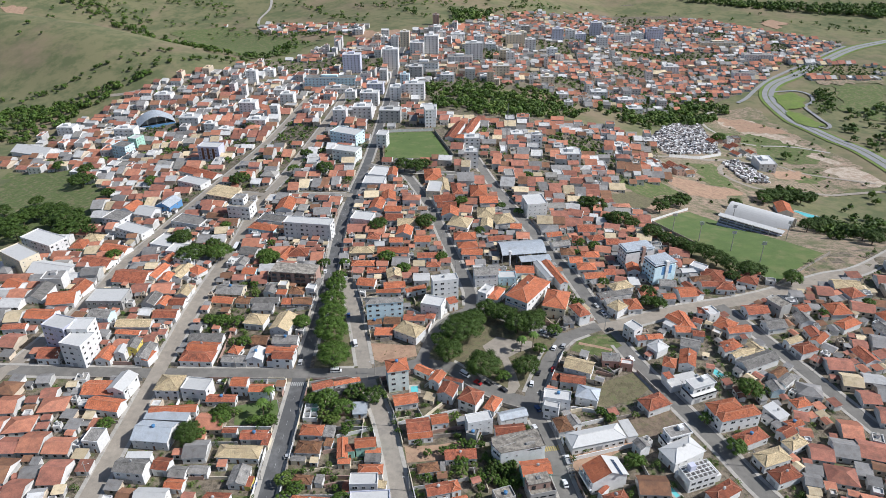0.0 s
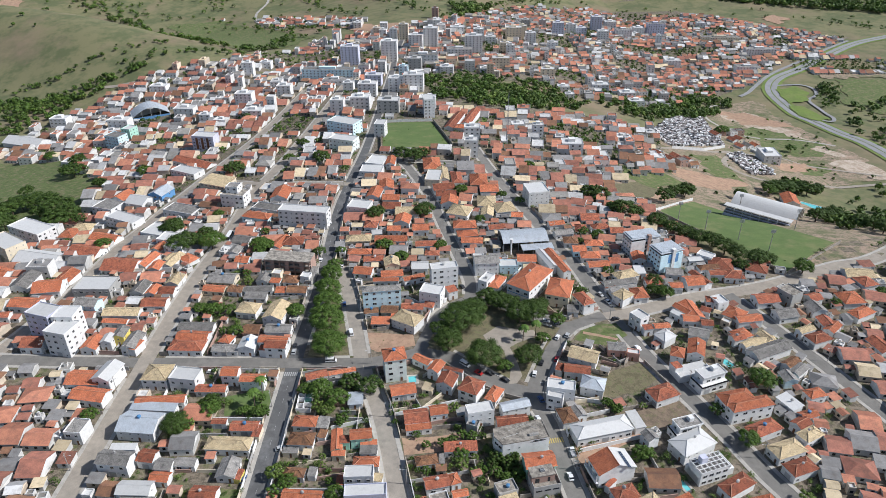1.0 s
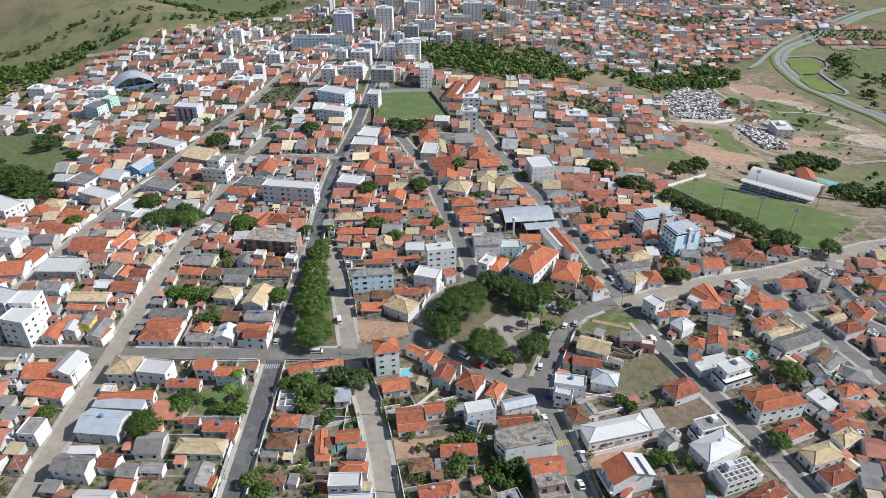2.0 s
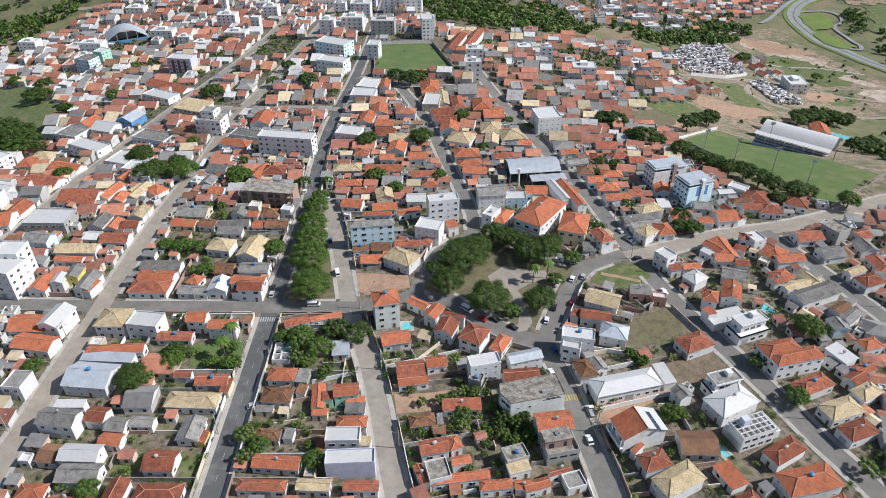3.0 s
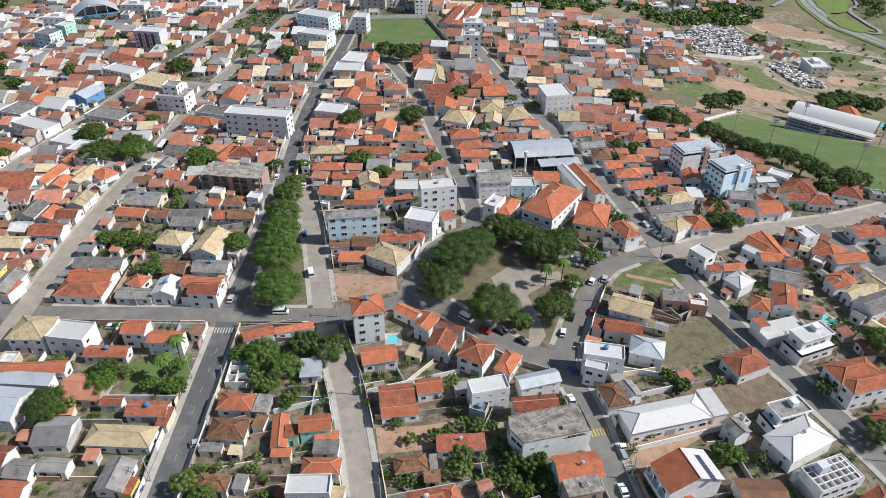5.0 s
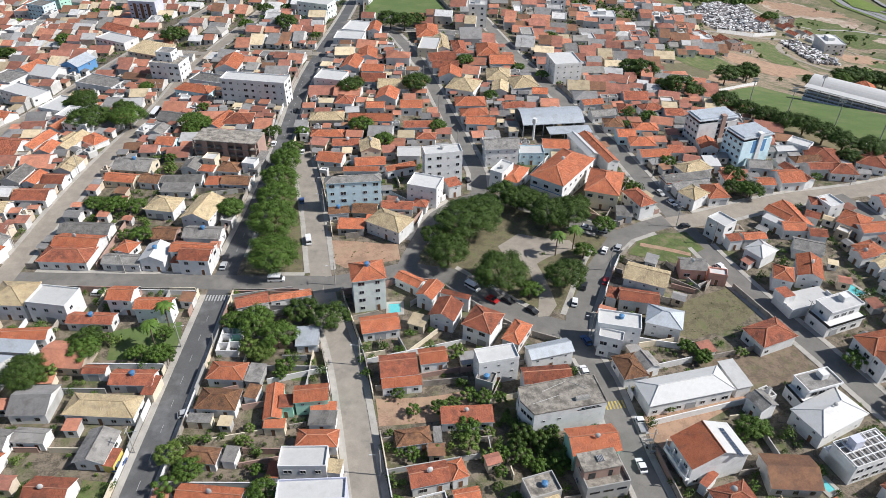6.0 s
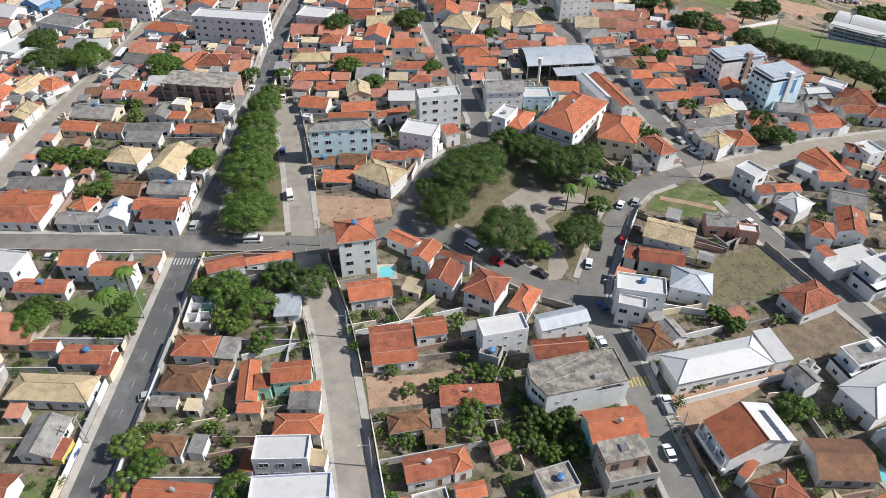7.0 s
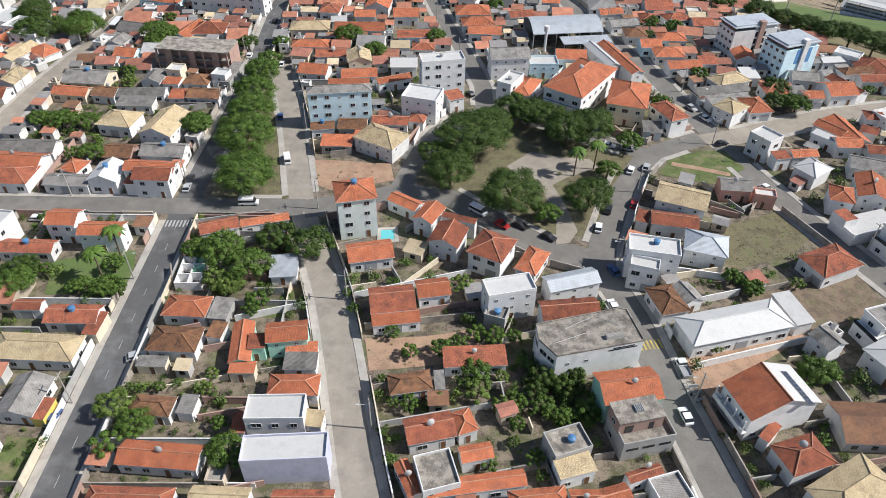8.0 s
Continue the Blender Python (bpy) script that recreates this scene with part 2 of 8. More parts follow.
def land(x, y):
    """Height of the land: level round the plaza, falling away on three sides, a pasture ridge, hills far round."""
    fall = -0.0928 * soft(min(y, 900) - 470) - 0.1252 * soft(-max(x, -420) - 75) * smoothstep(290, 430, y) - 0.1943 * soft(min(x, 380) - 30) * smoothstep(330, 530, y)
    z = 0.0
    crest = 0.0
    if x < -180 and y > 500:
        for (ax, ay, az), (bx, by, bz) in zip(RIDGE_LINE, RIDGE_LINE[1:]):
            dx, dy = bx - ax, by - ay
            t = min(1, max(0, ((x - ax) * dx + (y - ay) * dy) / (dx * dx + dy * dy)))
            d = math.hypot(x - ax - t * dx, y - ay - t * dy)
            rise = math.exp(-(d / 125) ** 2)
            if rise > crest:
                z, crest = (az + (bz - az) * t) * rise, rise
        z *= smoothstep(-180, -260, x)
        crest *= smoothstep(-180, -260, x)
    z += fall * (1 - crest)
    far = smoothstep(1330 + 330 * smoothstep(100, 420, x), 2700, math.hypot(x, y))
    roll = smoothstep(1250 + 350 * smoothstep(100, 420, x), 1500 + 350 * smoothstep(100, 420, x), math.hypot(x, y))
    return z + far * 190 + roll * 16 * noise.noise(Vector((x * 0.0034, y * 0.0034, 3.1)))

# ---- ground ----
TOWN_EDGE = [(-215, 90), (-291, 301), (-287, 380), (-277, 438), (-276, 519), (-367, 587), (-458, 661), (-458, 779), (-422, 853), (-364, 902), (-299, 944),
             (-291, 948), (-254, 990), (-197, 1084), (-130, 1123), (-77, 1145), (6, 1191), (67, 1284), (165, 1434), (253, 1482), (362, 1666), (439, 1715), (508, 1623), (581, 1535), (661, 1435), (719, 1363), (777, 1347), (665, 1246), (576, 1180), (476, 1047),
             (357, 951), (289, 867), (184, 832), (126, 873), (82, 861), (32, 857), (39, 708), (141, 735), (227, 722), (211, 614), (198, 555), (140, 519), (141, 466), (150, 330), (297, 394), (330, 300), (300, 90)]
HAMLETS = [[(-525, 1359), (-416, 1364), (-448, 1458), (-547, 1455)],
           [(-326, 1275), (-135, 1164), (-132, 1240), (-349, 1374)],
           [(624, 1246), (750, 1167), (703, 1082), (562, 1104)]]

def build_ground():
    span = np.concatenate([np.linspace(-4500, -1000, 26)[:-1], np.linspace(-1000, 1000, 121), np.linspace(1000, 4500, 26)[1:]])
    deep = np.concatenate([np.linspace(-900, 0, 8)[:-1], np.linspace(0, 1600, 97), np.linspace(1600, 4600, 31)[1:]])
    verts = [(x, y, land(x, y) - 0.2) for y in deep for x in span]
    n = len(span)
    faces = [(j * n + i, j * n + i + 1, j * n + n + i + 1, j * n + n + i) for j in range(len(deep) - 1) for i in range(n - 1)]
    ob = new("ground", mesh_of("ground", verts, faces, PASTURE, smooth=True))
    tagged(ob, "rolling green and brown pasture land round the town", "ground", kind="structure")

build_ground()

def ragged(outline, amount):
    """The outline cut into short pieces that wander by a few metres."""
    out = []
    for (ax, ay), (bx, by) in zip(outline, outline[1:] + outline[:1]):
        n = max(1, int(math.hypot(bx - ax, by - ay) / 5))
        for k in range(n):
            x, y = ax + (bx - ax) * k / n, ay + (by - ay) * k / n
            out.append((x + amount * noise.noise(Vector((x * 0.06, y * 0.06, 1.7))), y + amount * noise.noise(Vector((x * 0.06, y * 0.06, 9.2)))))
    return out

def sheet(name, outline, z, mat, label, category, kind="structure", thick=0.0, rough=0.0):
    if rough:
        outline = ragged(outline, rough)
    bm = bmesh.new()
    f = bm.faces.new([bm.verts.new((x, y, z)) for x, y in outline])
    if f.normal.z < 0:
        f.normal_flip()
    bm.normal_update()
    if bm.faces[:][0].normal.z < 0:
        bmesh.ops.reverse_faces(bm, faces=bm.faces[:])
    if thick:
        r = bmesh.ops.extrude_face_region(bm, geom=bm.faces[:])
        bmesh.ops.translate(bm, verts=[g for g in r["geom"] if isinstance(g, bmesh.types.BMVert)], vec=(0, 0, -thick))
        bmesh.ops.recalc_face_normals(bm, faces=bm.faces[:])
    xs, ys = [p[0] for p in outline], [p[1] for p in outline]
    if any(abs(land(a, c)) > 0.02 for a, c in outline):
        for axis, lo, hi in (((1, 0, 0), min(xs), max(xs)), ((0, 1, 0), min(ys), max(ys))):
            for k in range(int(lo // 11) + 1, int(hi // 11) + 1):
                bmesh.ops.bisect_plane(bm, geom=bm.verts[:] + bm.edges[:] + bm.faces[:], plane_co=Vector(axis) * k * 11, plane_no=axis)
    bmesh.ops.triangulate(bm, faces=bm.faces[:])
    for v in bm.verts:
        v.co.z += land(v.co.x, v.co.y)
    me = bpy.data.meshes.new(name)
    bm.to_mesh(me)
    bm.free()
    me.materials.append(mat)
    return tagged(new(name, me), label, category, kind=kind)

YARD = material("town_yard_soil", (0.225, 0.185, 0.14), (0.10, 0.084, 0.062), 1.2, 0.95, 2.2, 0.2, sharp=0.09, vary=0, stains=(0.10, 0.125, 0.042), stain_scale=0.13, stain_amount=0.85)
sheet("town_soil", TOWN_EDGE, 0.02, YARD, "mixed bare soil, concrete yards and weeds between houses", "ground")

# ---- streets ----
STREETS = {
    "A": ([(-69, 60), (-69, 140), (-68.5, 254), (-67, 298), (-67, 343), (-69, 410), (-67, 456), (-63, 540), (-63, 713), (-65, 956), (-60, 1076)], 6.6, ASPHALT),
    "B": ([(2, 60), (-11, 150), (-16.5, 176), (-26, 218), (-37, 252), (-46, 293), (-58, 339)], 6.6, PALEROAD),
    "C": ([(-330, 264), (-213, 258), (-138, 255), (-68, 254), (-37, 254)], 7.0, GREYROAD),
    "S": ([(-37, 253), (-24, 256), (-12, 261), (2, 258), (13, 248), (26, 237), (38, 232)], 8.0, GREYROAD),
    "W": ([(-12, 262), (-8, 276), (-2, 292), (12, 305), (26, 303), (46, 289), (60, 281)], 6.0, GREYROAD),
    "D": ([(56, 60), (50, 150), (48, 172), (45, 190), (42, 214), (38, 231), (43, 247), (53, 270), (62, 281), (80, 290)], 7.0, GREYROAD),
    "E": ([(21, 570), (38, 474), (54, 409), (66, 362), (72.5, 342), (77.5, 319), (82.5, 296), (87, 275), (94, 253), (105, 226), (114, 203), (119.5, 186.5), (126, 172), (140, 135), (158, 90)], 7.0, GREYROAD),
    "F": ([(80, 288), (91, 291), (126, 304), (167, 314), (215, 334), (271, 364), (444, 527), (579, 607)], 8.0, TANROAD),
    "G": ([(12, 304), (14, 322), (0, 386), (-12, 440), (-32, 503)], 6.0, GREYROAD),
    "H": ([(-137, 60), (-137, 200), (-136.5, 340), (-135.5, 385), (-135.5, 451), (-126, 536), (-119, 720), (-115, 924)], 7.5, TANROAD),
    "K": ([(-216, 60), (-213, 240), (-209, 260), (-198, 315), (-203, 400), (-186, 494), (-169, 630), (-163, 819)], 7.0, TANROAD),
    "J": ([(148, 308), (160, 278), (173, 242), (187, 200), (200, 150), (225, 90)], 6.5, GREYROAD),
    "M": ([(-62, 521), (-32, 503), (10, 499), (35, 495)], 6.0, GREYROAD),
    "N": ([(-186, 494), (-134, 472), (-67, 456)], 6.0, TANROAD),
}

def ribbon(line, width, z):
    pts = [Vector((x, y)) for x, y in line]
    dense = []
    for n, (a, b) in enumerate(zip(pts, pts[1:])):
        k = max(1, int((b - a).length / 8))
        p, q = pts[max(n - 1, 0)], pts[min(n + 2, len(pts) - 1)]
        for i in range(k):
            t = i / k
            bend = 0.5 * ((2 * a) + (b - p) * t + (2 * p - 5 * a + 4 * b - q) * t * t + (3 * a - p - 3 * b + q) * t ** 3)
            dense.append(bend)
    dense.append(pts[-1])
    left, right = [], []
    for i, p in enumerate(dense):
        d = (dense[min(i + 1, len(dense) - 1)] - dense[max(i - 1, 0)]).normalized()
        s = Vector((-d.y, d.x)) * width / 2
        left.append((p.x + s.x, p.y + s.y, z))
        right.append((p.x - s.x, p.y - s.y, z))
    return left, right

def strip(bld, left, right, mat=0):
    for i in range(len(left) - 1):
        bld.face([right[i], right[i + 1], left[i + 1], left[i]], mat)

def street(key, order):
    line, width, mat = STREETS[key]
    z = 0.06 + 0.004 * order
    b = Build()
    left, right = ribbon(line, width, z)
    strip(b, left, right)
    road = tagged(drape(new("road", b.make("road", [mat]))), {ASPHALT: "dark asphalt avenue with worn lane paint", PALEROAD: "pale grey block-paved town street", GREYROAD: "worn grey town street", TANROAD: "dusty tan paved street"}[mat], "road", kind="structure")
    wide = width + 3.4
    ol, orr = ribbon(line, wide, 0.16)
    for name, inner, outer, flip in (("pavement", left, ol, False), ("pavement", right, orr, True)):
        b = Build()
        top = [(x, y, 0.16 + 0.002 * order) for x, y, _ in inner]
        low = [(x, y, 0.0) for x, y, _ in inner]
        keep = []
        for i in range(len(top)):
            x, y = (inner[i][0] + outer[i][0]) / 2, (inner[i][1] + outer[i][1]) / 2
            keep.append(all(near_line(l, x, y) > w / 2 + 0.4 for k, (l, w, _) in STREETS.items() if k != key))
        for i in range(len(top) - 1):
            if not (keep[i] and keep[i + 1]):
                continue
            if flip:
                b.face([outer[i], outer[i + 1], top[i + 1], top[i]])
                b.face([top[i], top[i + 1], low[i + 1], low[i]])
            else:
                b.face([top[i], top[i + 1], outer[i + 1], outer[i]])
                b.face([low[i], low[i + 1], top[i + 1], top[i]])
        if b.v:
            tagged(drape(new(name, b.make(name, [KERB]))), "pale concrete pavement with a raised kerb", "pavement", kind="structure")

for order, key in enumerate(STREETS):
    street(key, order)

def on_street(x, y, r):
    return any(near_line(l, x, y) < w / 2 + r for l, w, _ in STREETS.values())

# ---- open grounds ----
sheet("football_pitch", [(146, 426), (186, 470), (235, 369), (186, 328)], 0.10, TURF, "mown green football pitch with worn patches", "pitch")
sheet("football_field", [(-49, 532), (6, 542), (-11, 621), (-56, 618)], 0.10, TURF, "walled green playing field in the town", "pitch")
sheet("red_dirt_lot", [(-38, 277), (-15, 275), (-13.5, 266), (-31, 261), (-36, 264)], 0.08, DIRT, "bare red earth vacant lot", "lot", rough=1.6)
sheet("red_dirt_yard", [(-17, 207), (6, 210), (9, 203), (-3, 200), (-15, 198)], 0.08, DIRT, "red earth garden with young shrubs", "yard", rough=1.6)
sheet("grass_triangle", [(61, 270), (67, 279), (84, 283), (87, 273), (76, 266)], 0.12, LAWN, "triangular grass plot between streets", "lawn", rough=1.6)
sheet("plaza_ground", [(-8, 268), (-1, 288), (12, 301), (26, 298), (46, 285), (56, 279), (47, 264), (38, 243), (28, 241), (17, 250), (3, 262)], 0.12, DRYGRASS, "bare earth and thin grass under plaza trees", "plaza")
sheet("plaza_paving", [(18, 273.5), (26.2, 281.1), (43.2, 277), (44.9, 272.6), (34.3, 267.4), (27.4, 262.7), (19.3, 268.9)], 0.16, TANROAD, "pale paved plaza court", "plaza", rough=1.6)
sheet("plaza_path", [(26.8, 264), (30, 265.1), (32.6, 253.2), (34.2, 244.1), (31.7, 239.1), (28.1, 238.2), (29.3, 247.6)], 0.165, TANROAD, "pale paved plaza path", "path", rough=1.0)
sheet("dirt_path", [(66.8, 276.3), (74.7, 274), (82.1, 270.9), (81.6, 269.2), (73.9, 272.3), (66, 274.5)], 0.15, DIRT, "trodden earth path over the grass", "path", rough=0.6)
sheet("bare_hillside", [(355, 917), (444, 966), (458, 694), (433, 639), (293, 564), (245, 534), (196, 497), (189, 556), (310, 672), (331, 831)], 0.05, PALEDIRT, "pale eroded earth terraces with weeds", "ground", rough=11.0)
sheet("sports_ground_soil", [(136, 423), (170, 500), (270, 552), (355, 520), (297, 394), (210, 330), (190, 325)], 0.03, PALEDIRT, "pale bare earth round a football pitch", "ground", rough=11.0)
sheet("left_meadow", [(-430, 630), (-380, 616), (-357, 611), (-290, 537), (-278, 505), (-259, 449), (-265, 437), (-276, 435), (-350, 440)], 0.04, LAWN, "green meadow slope beside the town", "meadow", rough=11.0)
sheet("weedy_lot", [(74.3, 246.4), (91.9, 253.8), (93.9, 243.1), (83.6, 234.2), (71.0, 230.0), (62, 233)], 0.08, DRYGRASS, "weedy fenced vacant lot", "lot", rough=1.6)
sheet("tilled_lot", [(70, 220), (99.2, 228), (101, 218), (87.2, 211.5), (76.3, 208.9), (73, 212)], 0.09, PLOT, "brown tilled vacant lot", "lot", rough=1.6)
sheet("dirt_building_lot", [(51.1, 205), (76.1, 212), (78.8, 207.2), (63.7, 199.3), (52.7, 190.7), (50.0, 194.9)], 0.08, DIRT, "brown earth building lot", "lot", rough=1.6)
sheet("garden_lawn", [(-94, 232), (-76, 236), (-73, 222), (-92, 220)], 0.08, TURF, "watered garden lawn with flower beds", "lawn", rough=1.6)
sheet("dry_grass_slope", [(211, 614), (231, 735), (336, 854), (310, 672), (276, 602), (246, 542), (172, 513), (137, 456), (131, 514), (189, 556)], 0.035, PALEDIRT, "dry grass slope with bare earth patches", "ground", rough=11.0)
sheet("back_soil", [(130, 491), (174, 514), (172, 470), (140, 449)], 0.06, DIRT, "bare red-brown earth clearing", "ground", rough=11.0)
sheet("small_lawn", [(-41, 218.6), (-34, 218.6), (-33, 213.3), (-40, 213.3)], 0.09, LAWN, "small walled lawn between houses", "lawn")

sheet("garden_lot", [(-101.6, 182.3), (-94.8, 181.9), (-93.8, 174.2), (-101.7, 173.4)], 0.09, LAWN, "patchy walled grass lot", "lawn", rough=0.8)
sheet("garden_lot", [(-82.3, 182.7), (-75.0, 182.2), (-75.7, 173.3), (-81.2, 173.6)], 0.09, LAWN, "patchy walled grass lot", "lawn", rough=0.8)
sheet("tan_field", [(128, 489), (157, 514), (171, 499), (143, 453), (128, 459)], 0.10, DRYGRASS, "dry tan field beside the town", "field", rough=4.0)

# ---- houses ----
def window_mesh(w, h):
    b = Build()
    b.box(-w / 2, w / 2, -0.05, 0.05, 0, 0.08, 1)
    b.box(-w / 2, w / 2, -0.05, 0.05, h - 0.08, h, 1, bottom=True)
    for x in (-w / 2, -0.03, w / 2 - 0.06):
        b.box(x, x + 0.06, -0.05, 0.05, 0.08, h - 0.08, 1)
    b.face([(-w / 2, 0.0, 0.05), (w / 2, 0.0, 0.05), (w / 2, 0.0, h - 0.05), (-w / 2, 0.0, h - 0.05)], 0)
    return b.make("window", [GLASS, FRAME])

def door_mesh(w, h, mat):
    b = Build()
    b.box(-w / 2, w / 2, -0.04, 0.04, 0.0, h, 0)
    b.box(-w / 2 - 0.08, -w / 2, -0.07, 0.07, 0.0, h + 0.08, 1)
    b.box(w / 2, w / 2 + 0.08, -0.07, 0.07, 0.0, h + 0.08, 1)
    return b.make("door", [mat, FRAME])

WINDOW, SMALL_WINDOW, WIDE_WINDOW = window_mesh(1.3, 1.15), window_mesh(0.7, 0.7), window_mesh(1.9, 1.3)
DOOR, GATE = door_mesh(0.9, 2.1, WOODDOOR), door_mesh(2.6, 2.3, STEEL)
RECTS = []
RIDGE = material("mortared_ridge_tiles", (0.55, 0.27, 0.17), (0.36, 0.17, 0.11), 2, 0.9, 5, 0.2, vary=0.2)
rng = random.Random(7)

def roof_mesh(kind, w, d, h, tile, wall):
    """A roof on eaves w by d at height h, with thickness and overhang."""
    b, ridge = Build(), []
    x, y = w / 2, d / 2
    t = 0.14
    if kind == "flat":
        p, s = 0.18, 0.55
        b.face([(-x + p, -y + p, h - 0.02), (x - p, -y + p, h - 0.02), (x - p, y - p, h - 0.02), (-x + p, y - p, h - 0.02)], 0)
        for x0, x1, y0, y1 in ((-x, x, -y, -y + p), (-x, x, y - p, y), (-x, -x + p, -y + p, y - p), (x - p, x, -y + p, y - p)):
            b.box(x0, x1, y0, y1, h - 0.25, h + s, 1, bottom=True)
        return b.make("roof", [tile, wall]), None
    along = (w >= d) != (kind == "cross")
    span = d if along else w
    if kind == "hip":
        rise, half = 0.23 * span, abs(w - d) / 2
        r = [(-half, 0, h + rise), (half, 0, h + rise)] if along else [(0, -half, h + rise), (0, half, h + rise)]
        c = [(-x, -y, h), (x, -y, h), (x, y, h), (-x, y, h)]
        if along:
            b.face([c[0], c[1], r[1], r[0]]); b.face([c[2], c[3], r[0], r[1]])
            b.face([c[1], c[2], r[1]]); b.face([c[3], c[0], r[0]])
        else:
            b.face([c[1], c[2], r[1], r[0]]); b.face([c[3], c[0], r[0], r[1]])
            b.face([c[0], c[1], r[0]]); b.face([c[2], c[3], r[1]])
        for i in range(4):
            e, f = c[i], c[(i + 1) % 4]
            b.face([(e[0], e[1], h - t), (f[0], f[1], h - t), f, e], 1)
        b.face([(p[0], p[1], h - t) for p in reversed(c)], 1)
        for p, q in [(c[0], r[0]), (c[1], r[1] if along else r[0]), (c[2], r[1]), (c[3], r[0] if along else r[1]), (r[0], r[1])]:
            if (Vector(p) - Vector(q)).length > 0.3:
                ridge.append(((p[0], p[1], p[2] + 0.04), (q[0], q[1], q[2] + 0.04)))
    elif kind in ("gable", "cross"):
        rise = 0.22 * span
        q = (lambda a, c, z: (a, c, z)) if along else (lambda a, c, z: (-c, a, z))
        ll, ss = (x, y) if along else (y, x)
        b.face([q(-ll, -ss, h), q(ll, -ss, h), q(ll, 0, h + rise), q(-ll, 0, h + rise)])
        b.face([q(ll, ss, h), q(-ll, ss, h), q(-ll, 0, h + rise), q(ll, 0, h + rise)])
        b.face([q(ll, -ss, h - t), q(-ll, -ss, h - t), q(-ll, 0, h + rise - t), q(ll, 0, h + rise - t)], 1)
        b.face([q(-ll, ss, h - t), q(ll, ss, h - t), q(ll, 0, h + rise - t), q(-ll, 0, h + rise - t)], 1)
        for s in (-1, 1):
            b.face([q(-ll * s, ss * -s, h - t), q(ll * s, ss * -s, h - t), q(ll * s, ss * -s, h), q(-ll * s, ss * -s, h)], 1)
            b.face([q(s * ll, -s * ss, h - t), q(s * ll, 0, h + rise - t), q(s * ll, 0, h + rise), q(s * ll, -s * ss, h)], 1)
            b.face([q(s * ll, s * ss, h - t), q(s * ll, s * ss, h), q(s * ll, 0, h + rise), q(s * ll, 0, h + rise - t)], 1)
        ridge.append((q(-ll, 0, h + rise + 0.03), q(ll, 0, h + rise + 0.03)))
    else:
        rise = 0.10 * span
        b.face([(-x, -y, h), (x, -y, h), (x, y, h + rise), (-x, y, h + rise)])
        b.face([(x, -y, h - t), (-x, -y, h - t), (-x, y, h + rise - t), (x, y, h + rise - t)], 1)
        b.face([(-x, -y, h - t), (x, -y, h - t), (x, -y, h), (-x, -y, h)], 1)
        b.face([(x, y, h + rise - t), (-x, y, h + rise - t), (-x, y, h + rise), (x, y, h + rise)], 1)
        b.face([(x, -y, h - t), (x, y, h + rise - t), (x, y, h + rise), (x, -y, h)], 1)
        b.face([(-x, y, h + rise - t), (-x, -y, h - t), (-x, -y, h), (-x, y, h + rise)], 1)
    cap = Build()
    for p, q in ridge:
        cap.tube(p, q, 0.13, 0.13, 6, 0)
    return b.make("roof", [tile, wall]), cap.make("ridge_cap", [RIDGE if tile in (TILE["o"], TILE["r"]) else tile]) if ridge else None

def wall_mesh(kind, w, d, h, wall):
    """Walls under the roof, drawn in from the eaves, with gable ends."""
    b = Build()
    o = 0.0 if kind == "flat" else min(0.45, 0.06 * min(w, d))
    x, y = w / 2 - o, d / 2 - o
    if kind == "flat":
        x, y = x - 0.02, y - 0.02
    top = h - 0.05
    b.box(-x, x, -y, y, -1.3, top)
    if kind in ("gable", "cross"):
        along = (w >= d) != (kind == "cross")
        span = d if along else w
        if along:
            for s in (-1, 1):
                pts = [(s * x, -s * y, top), (s * x, s * y, top), (s * x, 0, h + 0.22 * span - 0.25)]
                b.face(pts)
        else:
            for s in (-1, 1):
                b.face([(s * x, s * y, top), (-s * x, s * y, top), (0, s * y, h + 0.22 * span - 0.25)])
    elif kind == "shed":
        r = h + 0.10 * (d if w >= d else w) * 0.93 - 0.12
        b.face([(x, y, top), (-x, y, top), (-x, y, r), (x, y, r)])
        b.face([(x, -y, top), (x, y, top), (x, y, r)])
        b.face([(-x, y, top), (-x, -y, top), (-x, y, r)])
    return b.make("wall", [wall]), x, y

COLOUR = {"W": "white", "C": "cream", "B": "light blue", "G": "bare grey", "P": "pink", "Y": "yellow", "K": "raw brick", "E": "mint green", "L": "lilac-shade", "S": "blue", "N": "pale mint"}
COVER = {"o": "orange clay tile", "r": "weathered red tile", "b": "old brown tile", "c": "cream tile", "w": "white", "g": "grey fibre-cement", "m": "blue-grey metal", "k": "stained concrete"}
SHAPE = {"hip": "hipped roof", "gable": "gabled roof", "cross": "gabled roof", "shed": "lean-to roof", "flat": "flat roof"}

